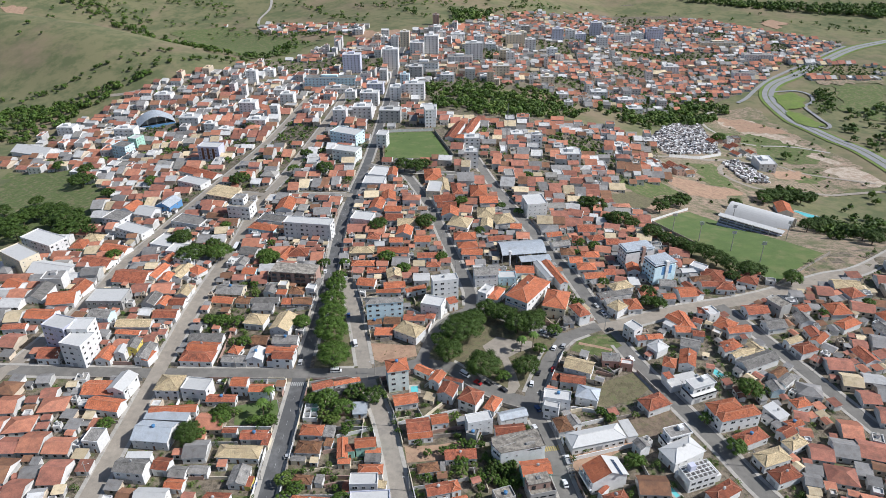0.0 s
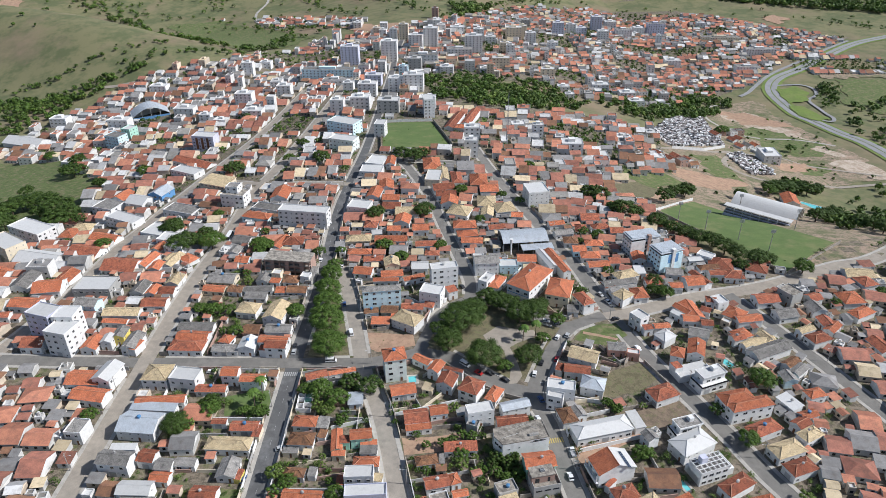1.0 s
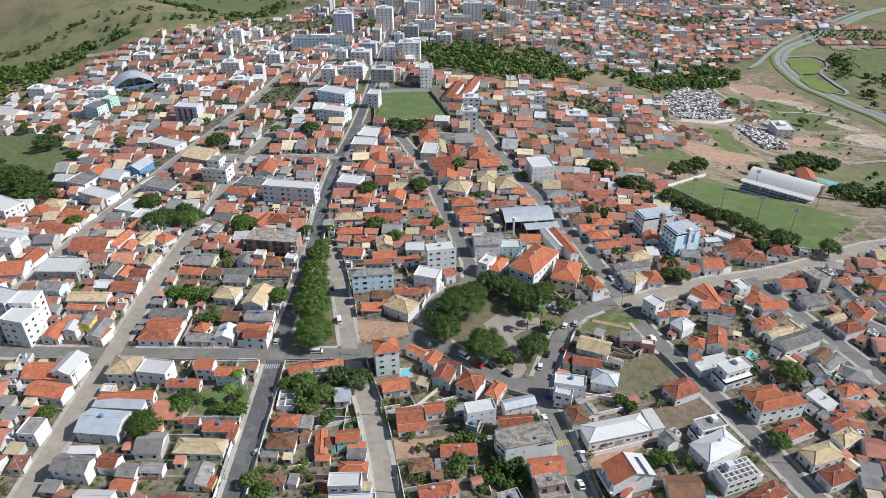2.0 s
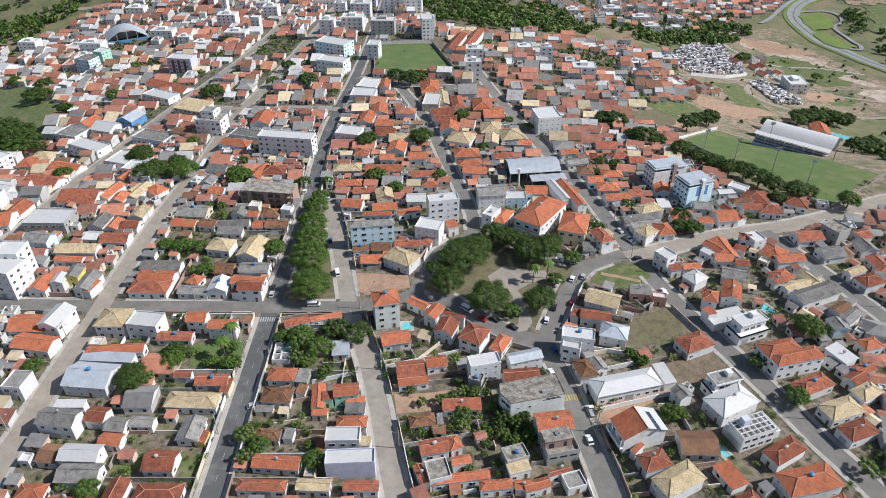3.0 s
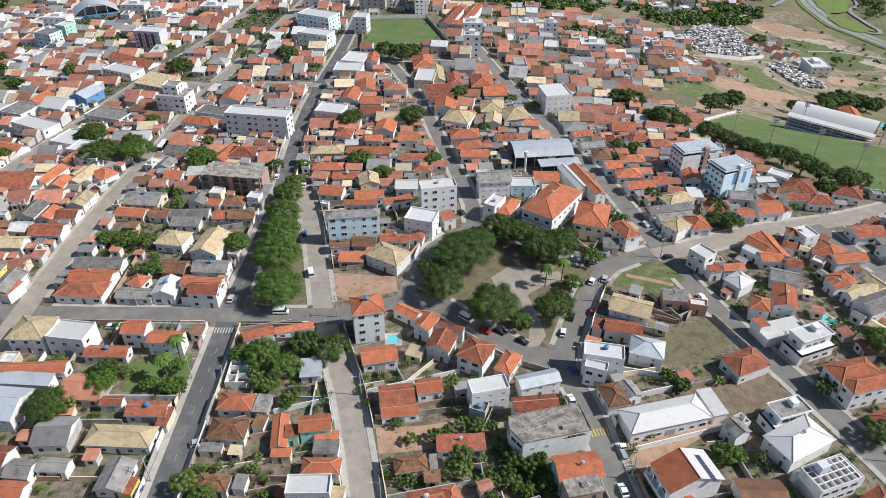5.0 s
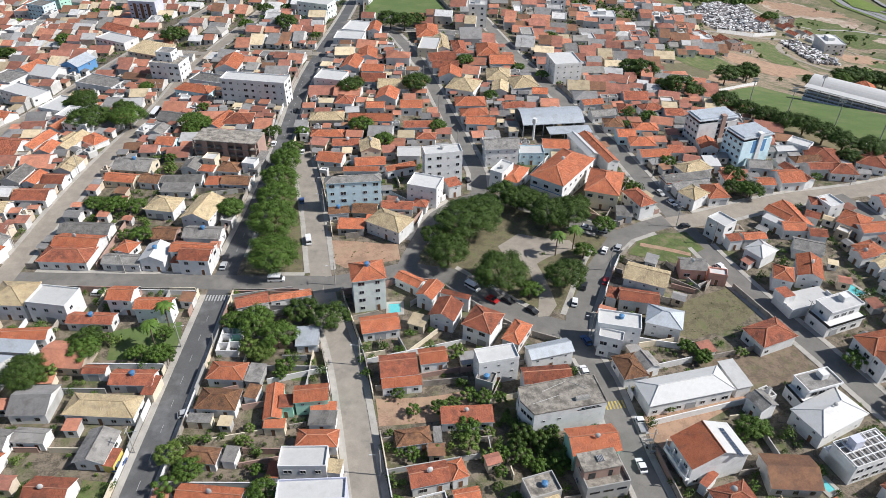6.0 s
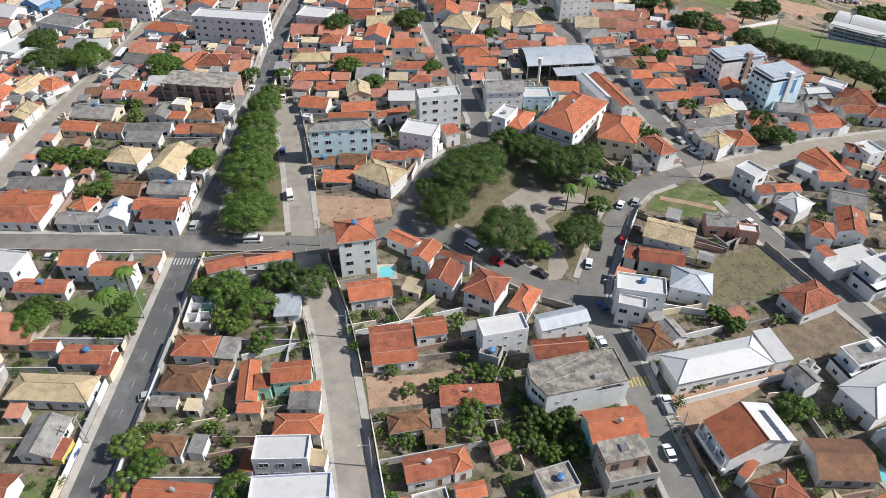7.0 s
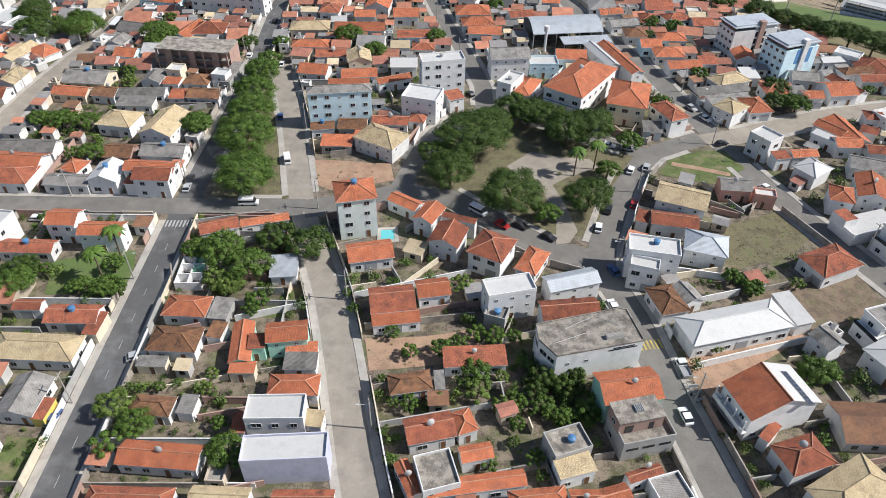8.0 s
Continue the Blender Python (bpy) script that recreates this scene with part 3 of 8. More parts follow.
def house(x, y, w, d, rot, h, kind, tile, wall, openings=True):
    name = "apartment_building" if h > 9.5 else "outbuilding" if kind == "shed" and min(w, d) < 5 else "house"
    floors = max(1, round(h / 3.1))
    ob = empty(name, x, y, 0, rot)
    tagged(ob, "%s %s%s with a %s %s" % (COLOUR[wall], {1: "single-storey ", 2: "two-storey "}.get(floors, "%d-storey " % floors) if name == "house" else "", name.replace("_", " "), COVER[tile], SHAPE[kind]),
           {"apartment_building": "building", "outbuilding": "shed"}.get(name, "house"), group=name.replace("_", " ") + "s of the town")
    body, hx, hy = wall_mesh(kind, w, d, h, WALL[wall])
    part("wall", body, ob)
    roof, cap = roof_mesh(kind, w, d, h, TILE[tile], WALL[wall])
    top = part("roof", roof, ob, "%s %s" % (COVER[tile], SHAPE[kind]))
    if cap:
        part("ridge_cap", cap, top)
    RECTS.append((x, y, w / 2, d / 2, math.cos(radians(rot)), math.sin(radians(rot)), rot))
    if not openings:
        return ob
    low = h / floors
    for f in range(floors):
        z = f * low + 0.95
        for side, length, off, turn in (("front", hx, -hy, 0.0), ("right", hy, hx, math.pi / 2), ("left", hy, -hx, -math.pi / 2)):
            n = int(length * 2 / 3.2)
            if n < 1 or (side != "front" and name == "outbuilding"):
                continue
            for k in range(n):
                u = -length + (k + 0.5) * 2 * length / n + (0 if floors > 2 else rng.uniform(-0.3, 0.3))
                at = (u, off - 0.03, z) if side == "front" else (off + 0.03, u, z) if side == "right" else (off - 0.03, -u, z)
                if f == 0 and side == "front" and k == n // 2:
                    part("door", GATE if rng.random() < 0.25 and low > 2.9 and length > 2.4 else DOOR, ob, at=(at[0], at[1], 0.05), turn=turn)
                elif side == "front" or floors > 2 or rng.random() < 0.3:
                    part("window", SMALL_WINDOW if (k % 3 == 2 and floors > 2) or low < 2.9 else WINDOW if rng.random() < 0.8 else WIDE_WINDOW, ob, at=at, turn=turn)
    return ob

house(-79.9, 211.3, 11.5, 5.7, -1, 3.2, 'gable', 'r', 'W')
house(-91.0, 214.2, 6.3, 3.3, 0, 3.0, 'gable', 'r', 'W')
house(-74.5, 208.7, 3.3, 6.5, -4, 3.0, 'shed', 'r', 'C')
house(-83.8, 201.7, 18.0, 7.2, -3, 3.5, 'hip', 'c', 'W')
house(-80.8, 189.7, 7.6, 9.6, -3, 3.0, 'gable', 'g', 'W')
house(-76.3, 187.0, 2.8, 4.9, -7, 2.6, 'shed', 'r', 'Y')
house(-56.3, 213.7, 9.8, 6.4, -3, 3.3, 'hip', 'o', 'W')
house(-49.0, 213.4, 4.4, 6.3, -6, 2.8, 'shed', 'g', 'G')
house(-56.1, 204.0, 10.4, 7.0, -3, 3.4, 'hip', 'b', 'W')
house(-48.3, 206.9, 3.5, 4.5, -11, 3.0, 'shed', 'b', 'W')
house(-59.4, 198.6, 6.1, 2.7, -2, 2.6, 'shed', 'g', 'C')
house(-55.9, 187.5, 8.3, 4.7, -5, 3.0, 'hip', 'b', 'W')
house(-49.3, 187.9, 3.3, 4.3, -6, 2.8, 'shed', 'g', 'W')
house(-51.0, 176.7, 14.8, 5.2, -5, 3.2, 'gable', 'o', 'W')
house(-53.7, 168.4, 14.8, 4.1, -2, 3.3, 'hip', 'r', 'W')
house(-38.5, 168.3, 10.2, 4.2, -3, 3.5, 'gable', 'c', 'W')
house(-42.2, 203.3, 4.6, 11.3, 6, 3.3, 'gable', 'o', 'E')
house(-32.9, 204.7, 8.7, 5.8, 7, 5.0, 'gable', 'o', 'E')
house(-38.9, 202.8, 3.7, 4.0, 3, 4.0, 'shed', 'r', 'E')
house(-40.8, 196.7, 5.3, 2.9, 0, 3.0, 'shed', 'o', 'C')
house(-29.7, 202.0, 6.6, 2.7, 5, 3.0, 'shed', 'o', 'W')
house(-29.4, 198.4, 6.8, 4.3, 0, 3.0, 'shed', 'g', 'W')
house(-29.8, 192.3, 10.0, 5.3, 0, 3.2, 'hip', 'o', 'W')
house(-31.5, 184.4, 10.7, 5.4, 1, 6.5, 'flat', 'w', 'W')
house(-38.5, 183.6, 2.8, 4.5, 0, 3.0, 'shed', 'r', 'W')
# white house, the lilac of its walls is shade set as colour
house(-28.3, 175.6, 14.8, 5.2, 3, 7.0, 'flat', 'w', 'L', False)
house(-25.2, 183.9, 4.7, 3.6, -7, 4.0, 'shed', 'c', 'W')
house(-24.5, 168.1, 10.6, 3.7, -0, 3.2, 'gable', 'r', 'W')
house(-167.7, 378.5, 13.3, 10.5, -13, 6.0, 'flat', 'w', 'W')
house(-147.6, 366.6, 9.4, 8.9, -16, 3.0, 'gable', 'g', 'W')
house(-147.2, 350.0, 10.7, 7.8, -33, 3.0, 'hip', 'o', 'W')
house(-158.6, 351.1, 7.4, 8.2, -19, 3.0, 'gable', 'c', 'W')
house(-145.2, 322.8, 7.6, 10.4, -6, 3.5, 'gable', 'c', 'W')
house(-145.4, 312.0, 8.6, 7.8, -3, 3.0, 'gable', 'r', 'W')
house(-121.4, 372.6, 11.4, 10.0, -16, 3.0, 'gable', 'g', 'W')
house(-122.4, 358.1, 7.1, 8.6, -11, 3.0, 'gable', 'g', 'W')
house(-114.4, 345.5, 8.3, 7.9, -7, 3.0, 'gable', 'o', 'B')
house(-119.7, 324.1, 15.2, 10.5, -6, 3.0, 'gable', 'g', 'C')
house(-120.9, 313.0, 12.3, 6.6, -8, 3.0, 'gable', 'o', 'C')
house(-109.3, 312.3, 8.4, 7.0, -10, 3.0, 'gable', 'b', 'W')
house(-97.8, 312.3, 15.2, 5.9, 3, 3.0, 'gable', 'g', 'W')
house(-97.6, 305.4, 11.8, 5.8, -1, 3.0, 'shed', 'g', 'W')
house(-85.8, 310.5, 5.3, 5.8, 0, 3.0, 'shed', 'o', 'W')
house(-76.9, 310.8, 11.1, 7.1, -6, 3.2, 'gable', 'b', 'W')
house(-82.0, 321.5, 9.0, 8.0, -6, 3.0, 'hip', 'b', 'W')
house(-90.5, 326.1, 5.0, 5.0, -9, 5.0, 'flat', 'w', 'C')
house(-90.5, 320.1, 5.8, 4.6, -5, 3.0, 'shed', 'o', 'W')
house(-97.4, 323.0, 7.0, 7.9, -6, 3.0, 'gable', 'g', 'W')
house(-74.3, 322.1, 5.1, 4.7, -13, 5.0, 'flat', 'w', 'W')
house(-71.8, 325.9, 3.7, 14.7, -7, 3.5, 'shed', 'g', 'G')
house(-98.1, 292.9, 11.2, 9.5, -10, 4.0, 'hip', 'c', 'W')
house(-82.9, 288.6, 10.6, 14.6, -11, 5.0, 'gable', 'c', 'W')
house(-119.9, 278.8, 17.4, 7.0, -2, 3.0, 'gable', 'g', 'W')
house(-102.6, 268.6, 6.2, 6.4, -16, 3.0, 'hip', 'o', 'W')
house(-101.2, 261.7, 12.6, 5.8, -3, 3.0, 'gable', 'g', 'W')
house(-91.0, 263.3, 8.4, 9.2, -4, 4.5, 'gable', 'w', 'W')
house(-79.2, 264.1, 14.1, 5.6, -4, 6.0, 'gable', 'o', 'W')
house(-77.4, 260.9, 10.2, 7.4, -3, 6.0, 'gable', 'r', 'W')
house(-83.7, 260.3, 3.2, 3.8, -5, 4.0, 'shed', 'r', 'W')
house(-92.5, 276.3, 8.4, 7.6, -3, 3.0, 'gable', 'b', 'K')
house(-79.4, 275.4, 12.8, 7.4, -3, 4.0, 'gable', 'g', 'W')
house(-93.3, 241.5, 7.7, 6.6, -2, 6.0, 'gable', 'o', 'W')
house(-82.8, 237.7, 10.8, 5.5, -1, 5.5, 'gable', 'o', 'W')
house(-99.9, 234.0, 13.4, 5.1, -2, 3.0, 'gable', 'r', 'W')
house(-56.3, 242.4, 9.7, 5.3, 19, 3.0, 'gable', 'r', 'W')
house(-45.3, 244.7, 12.1, 3.3, 15, 3.0, 'gable', 'o', 'W')
house(-97.0, 364.9, 7.5, 14.9, -17, 3.5, 'gable', 'o', 'W')
house(-89.8, 366.2, 13.4, 11.2, 1, 3.5, 'hip', 'r', 'W')
house(-31.5, 297.4, 19.7, 5.2, 7, 12.0, 'hip', 'g', 'B')
house(-31.2, 319.4, 13.9, 4.1, 1, 3.5, 'gable', 'o', 'W')
house(-28.3, 325.6, 12.2, 7.1, 6, 3.5, 'gable', 'o', 'W')
house(-29.1, 335.5, 8.6, 9.5, 9, 5.0, 'gable', 'c', 'C')
house(-44.1, 329.7, 10.5, 8.4, -10, 3.0, 'gable', 'o', 'W')
house(-39.7, 342.5, 11.4, 6.6, 3, 3.0, 'gable', 'r', 'W')
house(-48.3, 350.8, 14.2, 6.9, -0, 3.0, 'hip', 'o', 'W')
house(-50.6, 365.4, 15.3, 8.5, 2, 4.0, 'hip', 'c', 'C')
house(-31.3, 365.3, 19.5, 8.1, 0, 3.5, 'gable', 'o', 'W')
house(-30.2, 377.3, 8.6, 7.1, -0, 4.0, 'gable', 'o', 'W')
house(-14.0, 378.2, 10.4, 8.8, 1, 4.0, 'gable', 'o', 'W')
house(-10.4, 358.5, 12.8, 7.0, 3, 3.5, 'gable', 'r', 'B')
house(-6.7, 348.3, 8.5, 6.3, -3, 3.0, 'hip', 'r', 'W')
house(-13.3, 332.9, 9.6, 8.1, 1, 4.0, 'gable', 'w', 'W')
house(-0.2, 317.3, 14.2, 6.3, 11, 13.0, 'flat', 'w', 'W')
house(23.1, 332.2, 13.9, 9.4, 5, 8.0, 'gable', 'g', 'W')
house(35.3, 332.6, 10.0, 6.9, 1, 5.0, 'flat', 'w', 'B')
house(22.3, 315.0, 5.1, 9.4, -32, 7.0, 'flat', 'w', 'W')
house(-6.3, 302.5, 11.2, 8.7, -17, 8.0, 'flat', 'w', 'W')
house(3.7, 307.1, 5.4, 5.6, 23, 5.0, 'shed', 'r', 'W')
house(-7.8, 296.0, 5.4, 5.4, -13, 3.0, 'hip', 'r', 'W')
house(-16.1, 294.6, 11.4, 5.8, -3, 3.0, 'gable', 'r', 'W')
house(-31.2, 282.3, 9.3, 6.0, -1, 3.0, 'shed', 'o', 'G')
house(-27.3, 291.5, 8.9, 6.6, -3, 3.5, 'gable', 'b', 'C')
house(-24.6, 286.3, 3.9, 5.7, -7, 3.0, 'shed', 'o', 'W')
house(-36.4, 290.3, 7.4, 4.9, 9, 3.5, 'gable', 'b', 'W')
house(-17.9, 282.0, 13.9, 10.0, -31, 5.0, 'hip', 'c', 'W')
house(-22.1, 245.2, 10.2, 9.2, 12, 12.0, 'hip', 'o', 'N')
house(-10.0, 252.0, 9.1, 4.6, -35, 3.5, 'gable', 'o', 'W')
house(-3.8, 245.2, 5.7, 8.0, -28, 5.0, 'gable', 'o', 'W')
house(3.7, 243.1, 9.0, 2.1, -20, 5.0, 'shed', 'r', 'W')
house(0.9, 236.5, 7.9, 8.5, -21, 5.0, 'gable', 'r', 'W')
house(-17.9, 232.1, 11.0, 7.2, 12, 3.5, 'gable', 'o', 'W')
house(11.2, 231.3, 9.1, 9.8, -28, 6.0, 'hip', 'r', 'W')
house(20.7, 228.9, 5.5, 9.5, -29, 3.5, 'hip', 'o', 'W')
house(59.3, 305.2, 12.6, 17.4, -18, 7.0, 'hip', 'o', 'C')
house(46.0, 339.5, 11.0, 8.6, -2, 4.4, 'gable', 'o', 'W')
house(28.0, 315.6, 6.4, 13.0, -26, 4.0, 'hip', 'o', 'W')
house(62.6, 334.6, 5.0, 26.0, 16.6, 5.6, 'gable', 'o', 'W')
house(56.6, 337.4, 4.9, 19.0, 17.5, 5.4, 'gable', 'w', 'W')
house(16.5, 361.4, 12.9, 7.9, -4, 4.0, 'gable', 'o', 'W')
house(14.1, 370.1, 12.7, 8.2, 6, 4.0, 'hip', 'o', 'W')
house(12.7, 381.7, 14.2, 10.1, 2, 4.0, 'hip', 'o', 'W')
house(31.9, 378.6, 10.4, 6.7, 12, 4.0, 'gable', 'r', 'W')
house(-16.6, 321.5, 11.9, 4.6, 23, 3.5, 'gable', 'o', 'W')
house(77.3, 351.0, 8.0, 7.8, 1, 4.0, 'gable', 'o', 'B')
house(82.6, 344.2, 11.2, 8.4, -1, 3.5, 'hip', 'o', 'W')
house(85.1, 333.9, 12.2, 6.9, 6, 3.5, 'gable', 'o', 'W')
house(94.8, 337.0, 6.4, 6.0, 1, 3.5, 'shed', 'r', 'W')
house(74.5, 362.4, 8.8, 8.6, -2, 3.5, 'hip', 'b', 'W')
house(87.6, 358.9, 11.1, 7.8, -2, 3.5, 'hip', 'o', 'W')
house(96.0, 382.3, 10.9, 7.9, 16, 3.5, 'hip', 'r', 'W')
house(104.7, 376.9, 8.4, 8.1, 0, 3.5, 'gable', 'r', 'W')
house(69.5, 386.2, 10.3, 6.4, 12, 3.5, 'gable', 'o', 'W')
house(71.9, 373.3, 11.8, 6.8, 12, 3.5, 'gable', 'g', 'W')
house(92.2, 397.4, 11.9, 10.5, -1, 3.5, 'gable', 'r', 'W')
house(83.6, 379.2, 7.3, 9.9, -6, 3.5, 'hip', 'r', 'W')
house(97.4, 322.1, 8.0, 13.1, -68, 4.0, 'hip', 'c', 'W')
house(106.2, 327.3, 5.9, 7.6, 1, 3.5, 'shed', 'w', 'W')
house(109.0, 341.3, 7.7, 9.0, -3, 4.0, 'gable', 'o', 'W')
house(86.3, 313.7, 6.3, 6.2, -72, 3.0, 'shed', 'r', 'W')
house(92.6, 315.5, 19.2, 5.9, 14, 3.5, 'gable', 'g', 'W')
house(93.4, 309.1, 15.0, 4.5, 12, 3.5, 'shed', 'g', 'W')
house(91.2, 301.4, 7.9, 9.0, -53, 5.0, 'hip', 'c', 'W')
house(100.3, 304.9, 8.3, 10.3, 7, 3.5, 'hip', 'o', 'W')
house(70.0, 296.3, 11.7, 7.1, -67, 6.0, 'hip', 'r', 'W')
house(64.1, 291.3, 5.9, 6.2, -8, 3.0, 'shed', 'g', 'W')
house(124.6, 325.5, 9.1, 7.5, -9, 3.5, 'gable', 'g', 'W')
house(110.3, 315.4, 8.3, 7.9, 1, 4.0, 'hip', 'r', 'W')
house(121.1, 311.3, 7.2, 5.9, 1, 4.0, 'gable', 'o', 'W')
house(131.7, 315.4, 10.2, 10.0, 7, 4.0, 'gable', 'o', 'W')
house(145.1, 329.3, 13.9, 5.5, 11, 4.0, 'hip', 'b', 'W')
house(147.1, 323.3, 9.6, 5.8, 1, 4.0, 'gable', 'r', 'W')
house(141.7, 339.3, 12.0, 5.0, 7, 3.5, 'gable', 'w', 'W')
house(94.2, 280.5, 7.1, 6.2, -56, 7.0, 'flat', 'w', 'W')
house(114.7, 285.2, 7.6, 3.1, -49, 4.0, 'shed', 'w', 'W')
house(118.3, 289.8, 9.3, 5.4, -54, 4.0, 'gable', 'o', 'W')
house(119.6, 281.7, 8.1, 6.2, -3, 4.0, 'gable', 'o', 'W')
house(129.6, 288.9, 5.1, 4.9, -31, 4.0, 'gable', 'r', 'W')
house(136.0, 297.4, 7.3, 5.8, -11, 4.0, 'hip', 'r', 'W')
house(126.3, 277.9, 6.0, 5.5, -7, 4.0, 'gable', 'r', 'W')
house(103.9, 275.6, 8.0, 4.4, 6, 4.0, 'gable', 'o', 'W')
house(97.0, 274.4, 4.9, 3.9, 10, 4.0, 'shed', 'r', 'W')
house(103.3, 267.5, 7.3, 8.7, -56, 4.5, 'hip', 'w', 'W')
house(120.0, 270.2, 9.5, 7.7, -21, 4.0, 'gable', 'g', 'W')
house(105.2, 254.3, 6.3, 7.9, -21, 5.0, 'hip', 'o', 'W')
house(114.6, 257.4, 7.8, 11.9, -20, 5.0, 'gable', 'o', 'W')
house(78.8, 259.9, 8.5, 6.6, -6, 4.0, 'gable', 'g', 'P')
house(85.6, 255.7, 5.5, 3.4, -14, 4.0, 'flat', 'w', 'P')
house(62.6, 253.0, 13.3, 9.3, -23, 5.0, 'gable', 'c', 'W')
house(58.0, 243.5, 11.7, 6.0, -12, 4.5, 'gable', 'r', 'W')
house(50.7, 245.5, 3.3, 5.0, -22, 4.0, 'shed', 'r', 'W')
house(63.1, 233.8, 10.3, 8.6, -19, 5.0, 'hip', 'm', 'W')
house(49.4, 216.0, 8.9, 7.0, -77, 3.5, 'hip', 'b', 'W')
house(54.2, 217.9, 5.4, 6.3, 21, 3.5, 'gable', 'g', 'W')
house(61.5, 208.3, 24.0, 8.7, 14, 4.5, 'hip', 'w', 'W')
house(76.2, 213.0, 4.6, 9.6, 14, 3.8, 'shed', 'w', 'W', False)
house(63.5, 176.3, 6.8, 9.3, -73, 4.0, 'hip', 'r', 'W')
house(59.6, 181.4, 2.0, 5.1, -47, 3.5, 'shed', 'r', 'W')
house(34.6, 190.0, 11.8, 8.0, 8, 6.0, 'gable', 'o', 'E')
house(26.4, 210.5, 12.7, 6.0, 6, 6.0, 'gable', 'r', 'W')
house(28.5, 220.7, 12.5, 5.5, 16, 5.0, 'gable', 'm', 'W')
house(13.8, 215.5, 10.8, 5.3, 13, 8.0, 'flat', 'w', 'W')
house(11.1, 211.3, 4.7, 3.8, -21, 4.0, 'flat', 'g', 'G')
house(-11.8, 215.9, 10.1, 8.3, 8, 3.5, 'gable', 'r', 'W')
house(-10.7, 210.3, 10.5, 3.4, 8, 3.0, 'shed', 'o', 'W')
house(-2.8, 219.5, 7.6, 6.0, 10, 3.5, 'gable', 'o', 'W')
house(5.8, 199.5, 13.0, 5.2, 3, 3.2, 'shed', 'r', 'W')
house(-7.2, 193.1, 8.6, 5.1, 10, 3.0, 'hip', 'b', 'W')
house(-1.4, 193.7, 2.1, 4.7, 4, 3.0, 'shed', 'g', 'W')
house(-3.3, 182.2, 9.2, 5.9, 13, 3.5, 'gable', 'r', 'W')
house(3.1, 183.6, 4.1, 5.3, 19, 3.5, 'hip', 'o', 'W')
house(-6.9, 171.9, 2.8, 7.3, 24, 3.5, 'gable', 'o', 'W')
house(-2.0, 172.4, 6.6, 7.1, 15, 5.0, 'flat', 'k', 'W')
house(5.1, 177.0, 6.0, 3.5, 12, 3.5, 'gable', 'o', 'W')
house(4.8, 170.9, 17.5, 3.4, 8, 3.5, 'gable', 'o', 'W')
house(15.2, 168.2, 10.1, 3.6, 6, 3.5, 'hip', 'o', 'W')
house(23.8, 168.1, 6.5, 3.4, -0, 3.5, 'gable', 'o', 'W')
house(21.5, 178.4, 7.3, 5.3, 18, 5.0, 'flat', 'k', 'G')
house(22.2, 174.2, 7.0, 4.3, 15, 4.0, 'shed', 'c', 'W')
house(27.1, 168.2, 8.1, 3.8, 16, 3.5, 'gable', 'o', 'W')
house(34.3, 172.8, 6.8, 2.2, 18, 3.5, 'gable', 'r', 'W')
house(38.3, 170.0, 6.0, 5.4, 16, 3.0, 'flat', 'g', 'W')
house(79.2, 203.0, 5.6, 5.5, -65, 5.0, 'gable', 'g', 'W')
house(91.4, 228.8, 8.7, 12.4, -67, 4.0, 'hip', 'r', 'W')
house(119.3, 222.2, 8.2, 14.7, -76, 7.0, 'hip', 'o', 'W')
house(123.4, 218.2, 19.3, 6.4, 14, 7.0, 'hip', 'o', 'W')
house(94.5, 199.6, 9.8, 16.3, -63, 5.0, 'hip', 'w', 'W')
house(104.4, 179.9, 6.5, 13.3, -61, 4.0, 'hip', 'r', 'W')
house(85.1, 171.6, 9.2, 5.9, -70, 3.0, 'shed', 'o', 'W')
house(106.6, 168.5, 8.9, 17.8, -77, 5.0, 'hip', 'o', 'W')
house(125.3, 207.7, 7.0, 14.2, -67, 4.0, 'hip', 'r', 'W')
house(129.7, 196.8, 7.7, 13.5, -71, 4.0, 'hip', 'c', 'W')
house(130.9, 187.9, 7.0, 11.7, -70, 4.0, 'hip', 'r', 'W')
house(141.9, 222.4, 9.4, 6.1, -65, 4.0, 'shed', 'w', 'W')
house(146.3, 215.1, 4.6, 7.8, -72, 4.0, 'gable', 'o', 'W')
house(141.3, 210.3, 5.6, 7.3, -61, 4.0, 'gable', 'r', 'W')
house(142.0, 204.3, 6.1, 9.9, -63, 4.0, 'hip', 'c', 'W')
house(147.8, 257.1, 8.3, 20.4, -67, 4.0, 'gable', 'g', 'W')
house(136.8, 266.4, 5.4, 6.8, -72, 4.0, 'gable', 'r', 'W')
house(139.9, 261.5, 4.2, 7.1, -64, 4.0, 'gable', 'c', 'W')
house(150.2, 266.7, 7.1, 5.6, -68, 4.0, 'gable', 'c', 'W')
house(148.3, 238.1, 6.9, 6.8, -84, 4.0, 'gable', 'g', 'B')
house(154.9, 242.7, 5.2, 9.5, -51, 4.0, 'gable', 'g', 'W')
house(153.7, 247.8, 4.9, 8.8, -57, 4.0, 'gable', 'b', 'W')
house(174.4, 265.8, 7.5, 11.1, -70, 4.0, 'hip', 'r', 'W')
house(171.3, 272.1, 4.5, 9.3, -68, 4.0, 'gable', 'c', 'W')
house(154.8, 227.6, 5.8, 8.3, -75, 4.0, 'hip', 'o', 'W')
house(87.0, 162.1, 5.4, 7.6, -63, 4.0, 'hip', 'r', 'W')
house(112.1, 161.4, 4.2, 7.9, -68, 4.0, 'hip', 'r', 'W')
house(68.4, 168.7, 8.0, 14.7, -62, 5.5, 'hip', 'c', 'W')
house(-124.8, 241.2, 11.7, 10.9, -2, 6.0, 'hip', 'c', 'W')
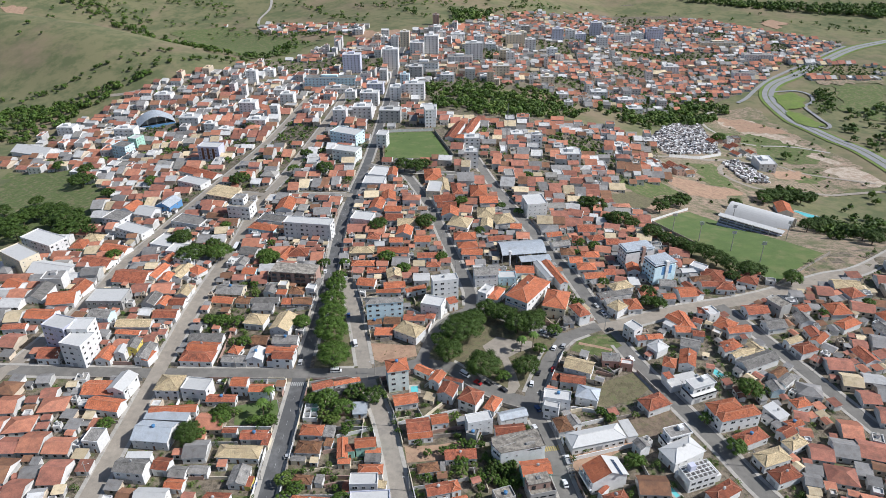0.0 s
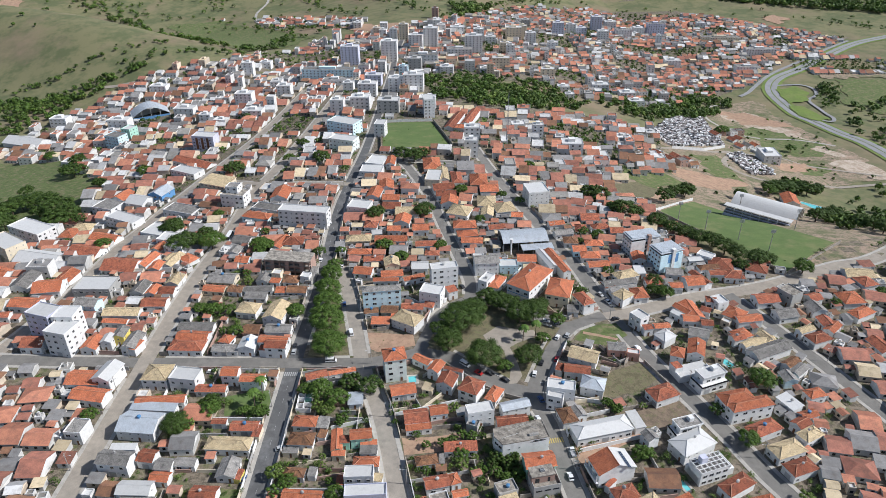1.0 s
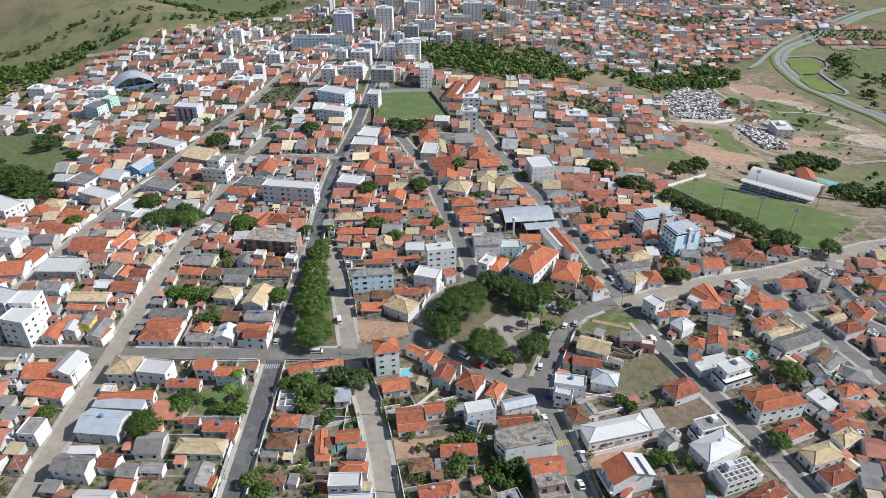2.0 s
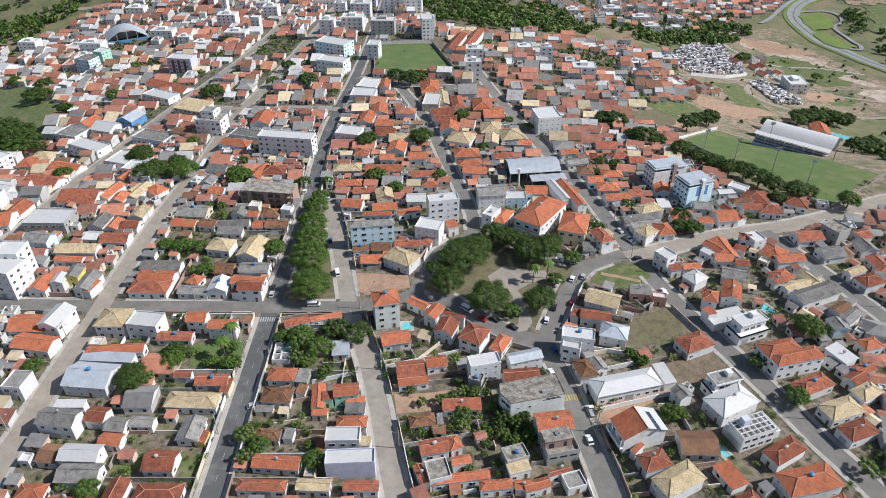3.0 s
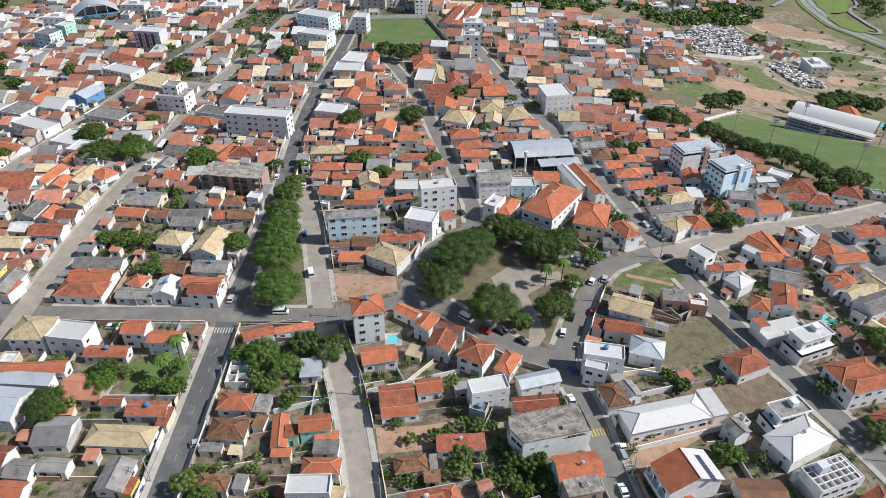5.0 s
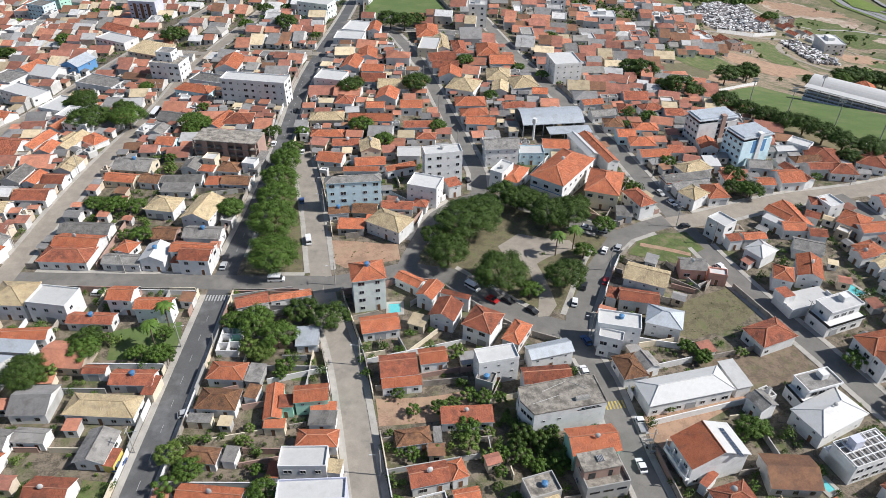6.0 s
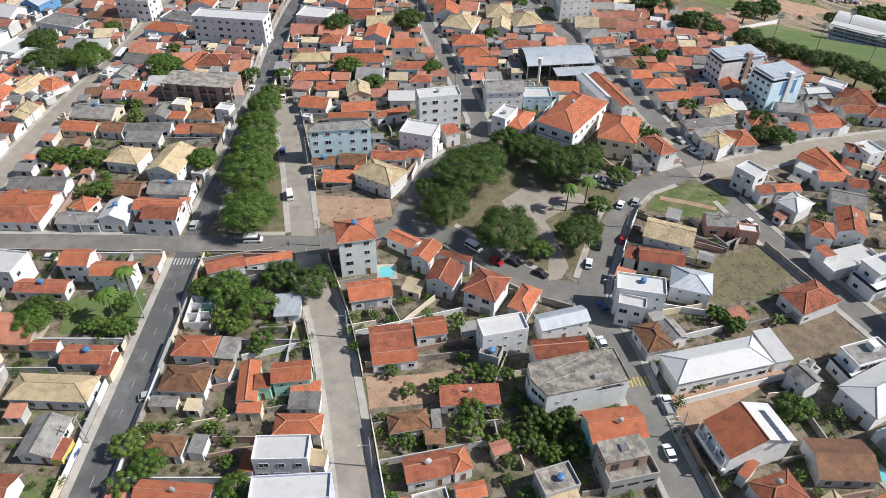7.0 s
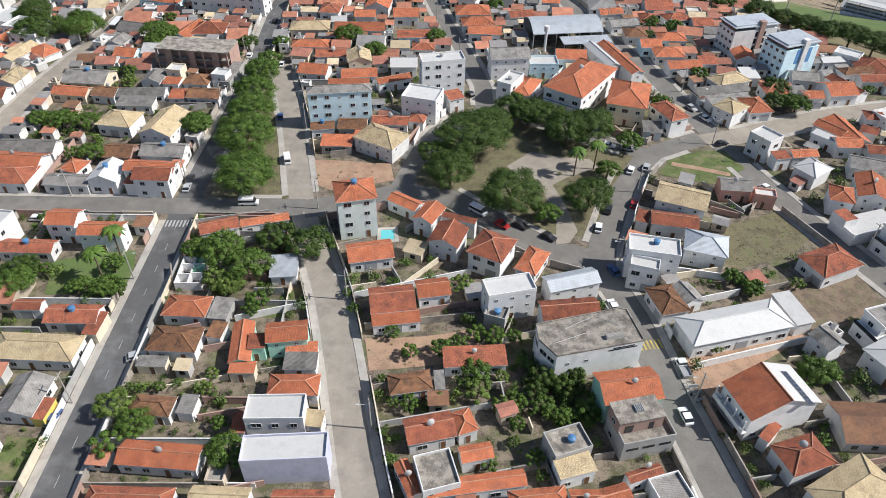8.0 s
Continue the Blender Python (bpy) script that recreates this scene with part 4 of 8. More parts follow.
house(-111.8, 238.8, 11.9, 8.0, -8, 7.0, 'flat', 'w', 'W')
house(-118.6, 226.0, 20.5, 5.2, 4, 4.0, 'gable', 'o', 'W')
house(-121.4, 211.9, 16.1, 11.9, -6, 5.0, 'gable', 'm', 'W')
house(-119.9, 221.8, 19.2, 4.6, -4, 4.0, 'shed', 'm', 'W')
house(-156.2, 240.4, 15.4, 10.1, -2, 4.0, 'gable', 'o', 'W')
house(-146.5, 241.4, 8.8, 12.4, -11, 6.5, 'gable', 'w', 'W')
house(-149.7, 229.7, 15.7, 8.3, -10, 4.0, 'gable', 'o', 'W')
house(-145.1, 208.8, 6.9, 7.8, -6, 6.0, 'flat', 'g', 'W')
house(-123.0, 191.8, 12.8, 7.4, -7, 6.5, 'gable', 'g', 'W')
house(-123.6, 199.7, 10.1, 3.4, 0, 4.0, 'shed', 'w', 'W')
house(-112.6, 195.1, 6.9, 6.6, -8, 4.0, 'gable', 'r', 'W')
house(-105.0, 191.4, 6.9, 6.0, -5, 3.5, 'gable', 'g', 'W')
house(-104.8, 185.7, 7.5, 5.0, -5, 3.0, 'gable', 'o', 'W')
house(-97.6, 192.9, 8.2, 4.4, -4, 3.0, 'gable', 'g', 'W')
house(-86.2, 177.1, 9.9, 8.1, -3, 3.5, 'gable', 'r', 'W')
house(-111.0, 179.0, 12.4, 6.7, -2, 5.0, 'gable', 'w', 'W')
house(-108.8, 172.4, 12.8, 7.3, -1, 4.0, 'gable', 'g', 'W')
house(-83.2, 165.5, 14.1, 7.1, 0, 3.5, 'hip', 'r', 'W')
house(-95.6, 166.3, 6.2, 7.8, -4, 4.0, 'gable', 'r', 'W')
house(-120.3, 166.0, 8.6, 6.1, 0, 3.5, 'hip', 'o', 'W')
house(-108.2, 163.0, 13.2, 3.0, 0, 3.5, 'gable', 'o', 'W')
house(-164.4, 265.3, 8.2, 10.0, -4, 3.5, 'gable', 'o', 'W')
house(-157.5, 266.9, 5.5, 6.8, 0, 5.0, 'gable', 'w', 'W')
house(-153.3, 271.5, 6.2, 8.5, 0, 5.0, 'gable', 'g', 'Y')
house(-145.7, 266.4, 7.6, 12.5, -4, 4.0, 'gable', 'g', 'W')
house(-142.9, 263.2, 3.6, 7.5, -16, 4.0, 'shed', 'o', 'W')
house(-118.7, 270.0, 15.4, 9.0, -5, 3.5, 'gable', 'o', 'W')
house(-119.5, 263.5, 16.5, 8.8, -3, 3.5, 'hip', 'r', 'W')
house(-184.0, 315.0, 19.6, 13.0, -1, 6.0, 'flat', 'w', 'G')
house(-180.5, 297.6, 12.1, 8.2, -9, 5.0, 'gable', 'g', 'B')
house(-160.3, 290.1, 18.5, 7.6, -1, 4.0, 'gable', 'c', 'W')
house(-160.9, 283.0, 12.8, 4.1, -5, 3.5, 'gable', 'o', 'W')
house(-152.9, 311.7, 5.8, 9.0, -6, 3.5, 'gable', 'o', 'W')
house(-147.4, 299.3, 12.8, 8.4, 0, 3.5, 'gable', 'r', 'W')
house(-160.6, 314.2, 8.1, 11.6, -6, 3.5, 'gable', 'g', 'W')
house(-158.6, 366.1, 11.2, 12.9, -8, 7.0, 'flat', 'w', 'W')
house(-171.1, 370.2, 7.8, 11.8, -16, 3.5, 'gable', 'o', 'W')
house(-155.1, 347.6, 7.0, 15.2, -13, 3.5, 'gable', 'c', 'W')
house(-162.2, 340.3, 7.2, 9.3, -4, 3.5, 'gable', 'o', 'W')
house(-170.5, 349.6, 6.9, 15.5, -14, 3.5, 'gable', 'o', 'W')
house(-217.4, 371.9, 20.9, 12.2, -16, 3.5, 'gable', 'r', 'W')
house(-216.7, 395.4, 19.9, 10.2, -17, 3.5, 'gable', 'o', 'W')
house(-250.0, 413.7, 10.7, 13.9, -3, 3.5, 'hip', 'o', 'W')
house(-244.6, 421.5, 14.5, 12.0, -7, 3.5, 'hip', 'c', 'W')
house(-207.6, 330.1, 9.7, 11.9, -8, 3.5, 'gable', 'o', 'W')
house(-182.9, 343.7, 20.4, 14.7, -7, 3.5, 'gable', 'r', 'W')
house(-216.6, 424.8, 25.2, 10.8, -26, 6.0, 'flat', 'w', 'W')
house(-179.6, 395.3, 21.4, 14.8, -18, 5.0, 'flat', 'w', 'W')
house(-239.4, 451.4, 16.7, 14.7, -19, 6.0, 'flat', 'g', 'W')
house(-237.6, 471.3, 12.3, 14.9, -17, 4.0, 'gable', 'o', 'W')
house(-218.2, 455.7, 15.4, 15.0, -18, 5.0, 'gable', 'w', 'W')
house(-179.1, 432.1, 23.2, 12.2, -19, 4.0, 'flat', 'g', 'W')
house(-165.9, 472.9, 22.6, 15.3, -21, 6.0, 'shed', 'c', 'C')
house(-201.4, 509.5, 23.8, 11.9, -25, 6.0, 'flat', 'w', 'W')
house(-205.1, 536.6, 38.8, 12.2, -28, 4.0, 'gable', 'r', 'W')
house(-120.6, 406.6, 19.2, 9.3, -17, 4.0, 'hip', 'o', 'B')
house(-117.2, 420.2, 18.7, 9.8, -17, 3.5, 'flat', 'g', 'W')
house(-111.9, 439.8, 12.4, 18.2, -3, 4.0, 'gable', 'o', 'W')
house(-87.0, 392.5, 31.0, 9.0, -9, 12.0, 'flat', 'w', 'W')
house(-318.5, 645.5, 16.5, 13.0, -20, 12.0, 'flat', 'g', 'B')
house(-314.0, 667.0, 10.0, 12.0, -18, 13.0, 'flat', 'w', 'E')
house(-86.7, 589.6, 26.6, 15.5, -25, 12.0, 'flat', 'w', 'B')
house(-80.8, 538.8, 21.5, 11.9, -19, 10.0, 'flat', 'w', 'N')
house(-53.8, 575.4, 9.0, 12.4, -8, 12.0, 'flat', 'w', 'W')
house(-13.6, 644.3, 10.2, 16.2, 6, 18.0, 'flat', 'w', 'W')
house(-49.8, 490.9, 13.5, 16.5, -13, 5.0, 'flat', 'w', 'W')
house(-52.1, 472.1, 16.0, 13.2, -5, 5.0, 'flat', 'w', 'W')
house(-39.3, 488.8, 7.3, 15.5, -2, 5.0, 'gable', 'o', 'W')
house(-8.7, 485.2, 13.1, 22.0, 4, 4.0, 'hip', 'o', 'W')
house(-6.9, 457.8, 10.6, 18.7, -7, 5.0, 'flat', 'w', 'C')
house(-0.4, 463.3, 8.1, 22.2, 4, 4.0, 'gable', 'c', 'W')
house(9.2, 456.4, 7.7, 19.7, 5, 4.0, 'hip', 'r', 'W')
house(24.7, 454.4, 12.4, 19.1, 0, 4.0, 'hip', 'o', 'C')
house(31.0, 438.9, 13.0, 12.5, 1, 4.0, 'gable', 'o', 'W')
house(-0.3, 439.4, 15.1, 11.4, 11, 4.0, 'gable', 'r', 'W')
house(1.6, 428.0, 13.6, 9.5, 2, 4.0, 'gable', 'r', 'W')
house(3.9, 416.3, 11.5, 12.0, -3, 4.0, 'gable', 'o', 'W')
house(10.3, 401.9, 14.5, 14.3, -20, 4.0, 'hip', 'c', 'W')
house(28.1, 416.5, 12.3, 15.6, -2, 4.0, 'hip', 'c', 'W')
house(39.1, 407.4, 13.7, 14.1, 13, 4.0, 'hip', 'c', 'W')
house(27.7, 399.7, 8.2, 12.0, -6, 4.0, 'gable', 'c', 'W')
house(46.4, 396.5, 7.6, 7.6, -6, 4.0, 'gable', 'o', 'W')
house(61.7, 426.0, 14.0, 15.1, 10, 11.0, 'flat', 'w', 'W')
house(-39.4, 443.1, 10.2, 14.3, 3, 4.0, 'gable', 'o', 'W')
house(-46.3, 430.4, 9.3, 16.2, -9, 4.0, 'gable', 'o', 'W')
house(-34.8, 422.3, 11.7, 9.1, -2, 4.0, 'gable', 'o', 'W')
house(-54.5, 410.4, 13.9, 11.7, -13, 5.0, 'flat', 'w', 'W')
house(-33.4, 409.3, 12.2, 10.7, -2, 4.0, 'gable', 'r', 'W')
house(-23.3, 401.3, 15.1, 11.6, -1, 4.0, 'gable', 'c', 'W')
house(-25.5, 389.1, 10.2, 11.7, -7, 4.0, 'gable', 'o', 'W')
house(-44.6, 383.3, 8.4, 9.8, -5, 4.0, 'hip', 'r', 'W')
house(-176.2, 265.4, 11.6, 11.1, -14, 13.0, 'flat', 'w', 'W')
house(-189.4, 276.1, 13.3, 9.7, -18, 15.0, 'flat', 'w', 'L')
house(-177.7, 274.2, 10.0, 9.6, -1, 15.0, 'flat', 'w', 'W')
house(-266.5, 373.9, 23.8, 12.5, -33, 14.0, 'flat', 'w', 'C')
house(-273.1, 411.8, 29.3, 13.7, -26, 12.0, 'flat', 'w', 'W')
house(-240.6, 362.3, 27.7, 15.7, -14, 4.0, 'gable', 'w', 'W')
house(-210.3, 316.7, 14.9, 13.5, 9, 4.0, 'gable', 'o', 'W')
house(-248.5, 337.1, 12.1, 10.4, -22, 4.0, 'gable', 'o', 'W')
house(-212.8, 299.1, 15.9, 9.1, -5, 4.0, 'gable', 'o', 'W')
house(-220.9, 287.9, 12.0, 5.4, 4, 4.0, 'gable', 'r', 'W')
house(-227.6, 324.3, 11.0, 16.1, -2, 4.0, 'gable', 'g', 'W')
house(-191.6, 266.0, 11.1, 9.3, -1, 4.0, 'gable', 'r', 'W')
house(152.3, 333.1, 13.2, 14.3, -15, 3.5, 'hip', 'r', 'W')
house(170.5, 328.3, 11.3, 9.0, -27, 3.5, 'hip', 'r', 'W')
house(155.5, 322.3, 10.9, 9.1, -7, 3.5, 'hip', 'r', 'W')
house(136.6, 318.9, 14.2, 5.5, -69, 3.5, 'gable', 'r', 'W')
house(146.9, 341.2, 8.7, 6.3, -41, 5.0, 'flat', 'w', 'W')
house(176.0, 300.9, 9.0, 8.4, -61, 7.0, 'flat', 'k', 'G')
house(163.4, 299.1, 9.0, 12.4, -83, 3.5, 'gable', 'r', 'W')
house(167.8, 286.1, 8.5, 10.9, -79, 3.5, 'gable', 'g', 'W')
house(206.4, 299.2, 11.2, 11.9, -85, 3.5, 'hip', 'o', 'W')
house(205.5, 286.5, 7.0, 13.5, -64, 3.5, 'hip', 'o', 'W')
house(221.9, 313.8, 9.9, 9.3, -76, 4.0, 'hip', 'r', 'W')
house(221.9, 321.9, 10.0, 14.7, -95, 4.0, 'gable', 'c', 'W')
house(185.3, 274.2, 5.3, 10.5, -48, 3.5, 'gable', 'o', 'W')
house(188.1, 299.9, 7.0, 7.2, -72, 3.5, 'gable', 'r', 'W')
house(184.4, 278.9, 8.1, 7.0, -86, 3.5, 'gable', 'r', 'W')
house(185.0, 290.7, 8.7, 8.6, -82, 3.5, 'gable', 'g', 'W')
house(228.2, 291.2, 9.0, 8.2, -72, 4.0, 'hip', 'o', 'W')
house(221.7, 280.4, 10.6, 7.9, -74, 3.5, 'gable', 'g', 'W')
house(200.5, 260.2, 11.3, 8.2, -78, 3.5, 'gable', 'r', 'W')
house(142.7, 285.6, 9.4, 10.8, -42, 4.0, 'hip', 'o', 'W')
house(147.3, 280.6, 6.2, 12.9, -82, 4.5, 'gable', 'o', 'W')
house(139.9, 269.6, 7.2, 9.0, -68, 3.5, 'hip', 'o', 'W')
house(147.4, 264.2, 5.8, 13.1, -76, 3.5, 'gable', 'c', 'W')
house(122.5, 289.0, 15.0, 8.2, -83, 3.5, 'gable', 'o', 'W')
house(138.5, 296.0, 7.0, 6.2, -71, 5.0, 'flat', 'w', 'W')
house(-37.5, 227.0, 6.5, 7.2, 5, 3.0, 'shed', 'm', 'W')

def striped_block():
    """Pale five-storey block with tall dark brown recesses down its front."""
    ob = house(-211.0, 588.0, 20.0, 12.0, -8, 14.0, "flat", "w", "L", False)
    tagged(ob, "pale five-storey apartment block with tall dark brown recesses", "building")
    for k in range(3):
        q = Build()
        q.box(-6.5 + 5.0 * k, -4.3 + 5.0 * k, -6.08, -5.9, 2.5, 13.0)
        part("recess", q.make("recess", [WOODDOOR]), ob, "tall dark brown recess")
    for f in range(4):
        for k in range(4):
            part("window", WINDOW, ob, at=(-8.3 + 5.0 * k + 0.2, -6.02, 2.0 + 2.9 * f))
striped_block()

house(-142.5, 435.8, 16.5, 11.5, -10, 10.0, 'flat', 'k', 'W')
house(-143.5, 437.5, 8.5, 7.0, -10, 14.5, 'flat', 'g', 'W')
house(-206.0, 465.5, 12.5, 15.5, -18, 6.0, 'gable', 'm', 'S')

# ---- trees ----
def leaf_mesh(name, at, out, size, r, mat):
    """One mesh of small bent leaf clumps at the given places, each facing roughly outwards."""
    n = len(at)
    out = out / np.linalg.norm(out, axis=1, keepdims=True)
    side = np.cross(out, r.normal(size=(n, 3)))
    side /= np.linalg.norm(side, axis=1, keepdims=True) + 1e-9
    tip = np.cross(out, side) + out * r.uniform(-0.35, 0.35, (n, 1))
    s = size[:, None]
    verts = np.stack([at - side * s * 0.5, at + tip * s * 0.6 - out * s * 0.14, at + side * s * 0.5, at - tip * s * 0.6 - out * s * 0.14], 1).reshape(-1, 3)
    me = bpy.data.meshes.new(name)
    me.vertices.add(4 * n)
    me.vertices.foreach_set("co", verts.ravel())
    me.loops.add(4 * n)
    me.loops.foreach_set("vertex_index", np.arange(4 * n))
    me.polygons.add(n)
    me.polygons.foreach_set("loop_start", np.arange(0, 4 * n, 4))
    me.materials.append(mat)
    me.update(calc_edges=True)
    return me

def crown_mesh(seed, lobes, leaves, size, mat):
    """A crown of radius about 1: a broken dome of many small lobes covered with leaf clumps, with gaps between."""
    r = np.random.default_rng(seed)
    k = np.arange(lobes)
    up = 1.0 - 1.28 * (k + 0.5) / lobes
    a = k * 2.39996 + r.uniform(-0.3, 0.3, lobes)
    flat = np.sqrt(np.maximum(0, 1 - up * up))
    reach = r.uniform(0.64, 0.86, lobes) * (1 + 0.10 * np.sin(2 * a + seed) + 0.07 * np.sin(5 * a))
    mid = np.stack([reach * flat * np.cos(a), reach * flat * np.sin(a), 0.62 * reach * up - 0.02], 1)
    rad = r.uniform(0.17, 0.31, lobes)
    pick = r.integers(0, lobes, leaves)
    out = r.normal(size=(leaves, 3)) + np.array((0, 0, 0.35)) + 0.5 * mid[pick]
    out /= np.linalg.norm(out, axis=1, keepdims=True)
    at = mid[pick] + out * (rad[pick] * r.uniform(0.3, 1.12, leaves))[:, None] * np.array((1, 1, 0.8))
    return leaf_mesh("crown", at, out, size * r.uniform(0.6, 1.35, leaves), r, mat)

def trunk_mesh(seed, height):
    """A tapered trunk of unit crown scale with limbs."""
    r = random.Random(seed)
    b = Build()
    b.tube((0, 0, -height), (0.02, 0.01, -height * 0.35), 0.085, 0.06, 7, 0, False)
    for k in range(5):
        a = k * math.tau / 5 + r.uniform(-0.4, 0.4)
        end = (0.45 * math.cos(a), 0.45 * math.sin(a), r.uniform(0.1, 0.35))
        b.tube((0.02, 0.01, -height * 0.38), end, 0.045, 0.014, 5, 0, False)
    return b.make("trunk", [BARK])

CROWNS = {tone: [crown_mesh(11 * k + len(tone), 64 + 8 * k, 21000, 0.036, LEAF[tone]) for k in range(3)] for tone in LEAF}
SMALLER = {tone: [crown_mesh(40 + 7 * k + len(tone), 34 + 5 * k, 9000, 0.054, LEAF[tone]) for k in range(3)] for tone in LEAF}
BUSHES = {tone: [crown_mesh(70 + k + len(tone), 16, 4600, 0.072, LEAF[tone]) for k in range(3)] for tone in LEAF}
TRUNKS = [trunk_mesh(3, 0.85), trunk_mesh(5, 0.85)]

def tree(x, y, radius, height, tone="mid"):
    ob = empty("tree", x, y, 0)
    tagged(ob, {"dark": "broad dark green shade tree with a dense crown", "mid": "leafy green street tree with a rounded crown", "light": "light green garden tree with a loose crown"}[tone], "tree", group="trees of the town")
    k = rng.randrange(3)
    c = part("crown", (BUSHES if radius < 3.4 else CROWNS if radius > 5.6 and y < 400 else SMALLER)[tone][k], ob, at=(0, 0, height * 0.62), turn=rng.uniform(0, 6.28))
    c.scale = (radius * 1.06, radius * 1.06, height * 0.6)
    t = part("trunk", TRUNKS[k % 2], ob, at=(0, 0, height * 0.62))
    t.scale = (min(radius, 5), min(radius, 5), height * 0.62 / 0.85)
    return ob

# avenue median
sheet("tree_median", [(-63, 258), (-44, 258), (-50, 290), (-61, 334), (-63, 334)], 0.14, DRYGRASS, "bare earthy median strip under avenue trees", "median")
# street, plaza, garden and field trees
tree(-53.2, 261.0, 8.6, 10.5, 'mid')
tree(-56.8, 279.6, 8.8, 11.5, 'mid')
tree(-58.8, 295.3, 7.8, 9.6, 'mid')
tree(-60.2, 309.6, 6.8, 9.0, 'mid')
tree(-60.9, 323.7, 6.1, 8.8, 'mid')
tree(-60.6, 334.4, 4.7, 6.9, 'mid')
tree(8.8, 281.6, 11.0, 11.0, 'dark')
tree(1.7, 263.7, 7.0, 10.0, 'dark')
tree(-2.4, 275.4, 4.6, 6.8, 'dark')
tree(17.6, 252.1, 8.6, 11.0, 'dark')
tree(26.2, 247.6, 3.7, 5.6, 'mid')
tree(37.7, 252.4, 6.3, 9.2, 'dark')
tree(21.9, 301.2, 5.5, 8.0, 'dark')
tree(26.8, 297.1, 5.9, 8.6, 'dark')
tree(32.2, 293.8, 5.9, 8.5, 'dark')
tree(36.9, 285.1, 7.2, 10.4, 'dark')
tree(43.8, 286.1, 7.3, 10.5, 'dark')
tree(55.3, 282.5, 3.9, 5.8, 'mid')
tree(46.0, 267.8, 3.6, 5.5, 'mid')
tree(15.0, 290.6, 6.1, 8.8, 'dark')
tree(-52.7, 231.6, 5.3, 7.8, 'mid')
tree(-59.0, 233.1, 3.6, 5.4, 'mid')
tree(-45.6, 225.6, 5.4, 7.9, 'mid')
tree(-48.8, 220.8, 3.5, 5.3, 'light')
tree(-40.6, 236.5, 4.7, 6.9, 'dark')
tree(-32.1, 233.5, 5.2, 7.7, 'dark')
tree(-41.9, 216.1, 2.9, 4.5, 'mid')
tree(-173.0, 398.0, 7.2, 10.4, 'dark')
tree(-147.9, 384.5, 5.3, 7.7, 'dark')
tree(-107.8, 360.9, 6.0, 8.7, 'mid')
tree(-110.3, 382.8, 3.1, 4.8, 'mid')
tree(-71.8, 351.8, 3.7, 5.6, 'dark')
tree(-59.3, 352.5, 3.1, 4.8, 'mid')
tree(-74.2, 290.3, 4.8, 7.1, 'mid')
tree(-101.5, 293.0, 1.7, 2.9, 'light')
tree(-100.3, 274.9, 3.8, 5.7, 'mid')
tree(-106.4, 276.3, 2.5, 4.0, 'mid')
tree(-118.3, 292.7, 3.3, 5.1, 'mid')
tree(-112.7, 293.7, 3.3, 5.0, 'mid')
tree(-108.3, 330.2, 2.7, 4.2, 'mid')
tree(-107.0, 324.7, 2.2, 3.5, 'light')
tree(-97.8, 225.9, 3.8, 5.7, 'dark')
tree(-74.0, 219.9, 2.3, 3.7, 'dark')
tree(-77.7, 227.9, 2.8, 4.4, 'mid')
tree(-52.6, 222.9, 3.1, 4.9, 'light')
tree(-42.4, 214.1, 2.3, 3.7, 'mid')
tree(-63.1, 187.7, 3.5, 5.3, 'light')
tree(-57.9, 183.5, 3.4, 5.1, 'mid')
tree(-61.7, 179.4, 3.0, 4.6, 'mid')
tree(-39.3, 177.4, 3.7, 5.7, 'mid')
tree(-47.2, 192.3, 1.8, 3.1, 'light')
tree(-47.0, 196.3, 1.6, 2.8, 'light')
tree(-56.7, 193.3, 1.3, 2.4, 'mid')
tree(-53.3, 194.2, 1.2, 2.2, 'mid')
tree(-42.9, 184.4, 1.8, 3.0, 'mid')
tree(-96.9, 223.4, 1.7, 2.9, 'mid')
tree(-82.4, 221.9, 2.2, 3.6, 'mid')
tree(-93.0, 227.5, 1.8, 3.1, 'mid')
tree(3.6, 222.0, 2.7, 4.3, 'light')
tree(-11.3, 207.6, 1.9, 3.1, 'mid')
tree(-7.5, 201.9, 2.0, 3.2, 'mid')
tree(-0.8, 202.4, 2.5, 3.9, 'mid')
tree(2.5, 204.5, 2.0, 3.3, 'mid')
tree(6.6, 206.9, 2.3, 3.7, 'mid')
tree(10.4, 205.9, 2.5, 4.0, 'mid')
tree(14.5, 206.3, 1.9, 3.1, 'mid')
tree(6.0, 195.4, 3.3, 5.0, 'mid')
tree(6.1, 191.4, 2.9, 4.5, 'light')
tree(11.1, 195.6, 1.7, 2.8, 'light')
tree(-7.2, 188.9, 2.0, 3.3, 'mid')
tree(-1.8, 189.5, 2.2, 3.6, 'light')
tree(-12.9, 195.0, 1.3, 2.3, 'mid')
tree(-10.5, 189.5, 1.5, 2.7, 'mid')
tree(15.8, 199.7, 1.6, 2.7, 'light')
tree(19.0, 194.8, 2.9, 4.6, 'dark')
tree(17.4, 191.2, 2.5, 4.0, 'dark')
tree(23.1, 192.6, 2.7, 4.2, 'dark')
tree(10.5, 188.5, 2.0, 3.3, 'light')
tree(13.9, 189.2, 2.0, 3.4, 'mid')
tree(13.2, 184.4, 1.7, 2.9, 'mid')
tree(18.3, 188.3, 2.4, 3.8, 'mid')
tree(21.6, 185.6, 2.0, 3.3, 'mid')
tree(27.1, 186.8, 2.5, 4.0, 'mid')
tree(26.1, 196.1, 2.1, 3.5, 'dark')
tree(12.3, 180.5, 1.3, 2.4, 'dark')
tree(15.9, 176.9, 1.9, 3.2, 'mid')
tree(16.7, 173.5, 1.3, 2.3, 'mid')
tree(7.4, 175.8, 1.8, 3.0, 'mid')
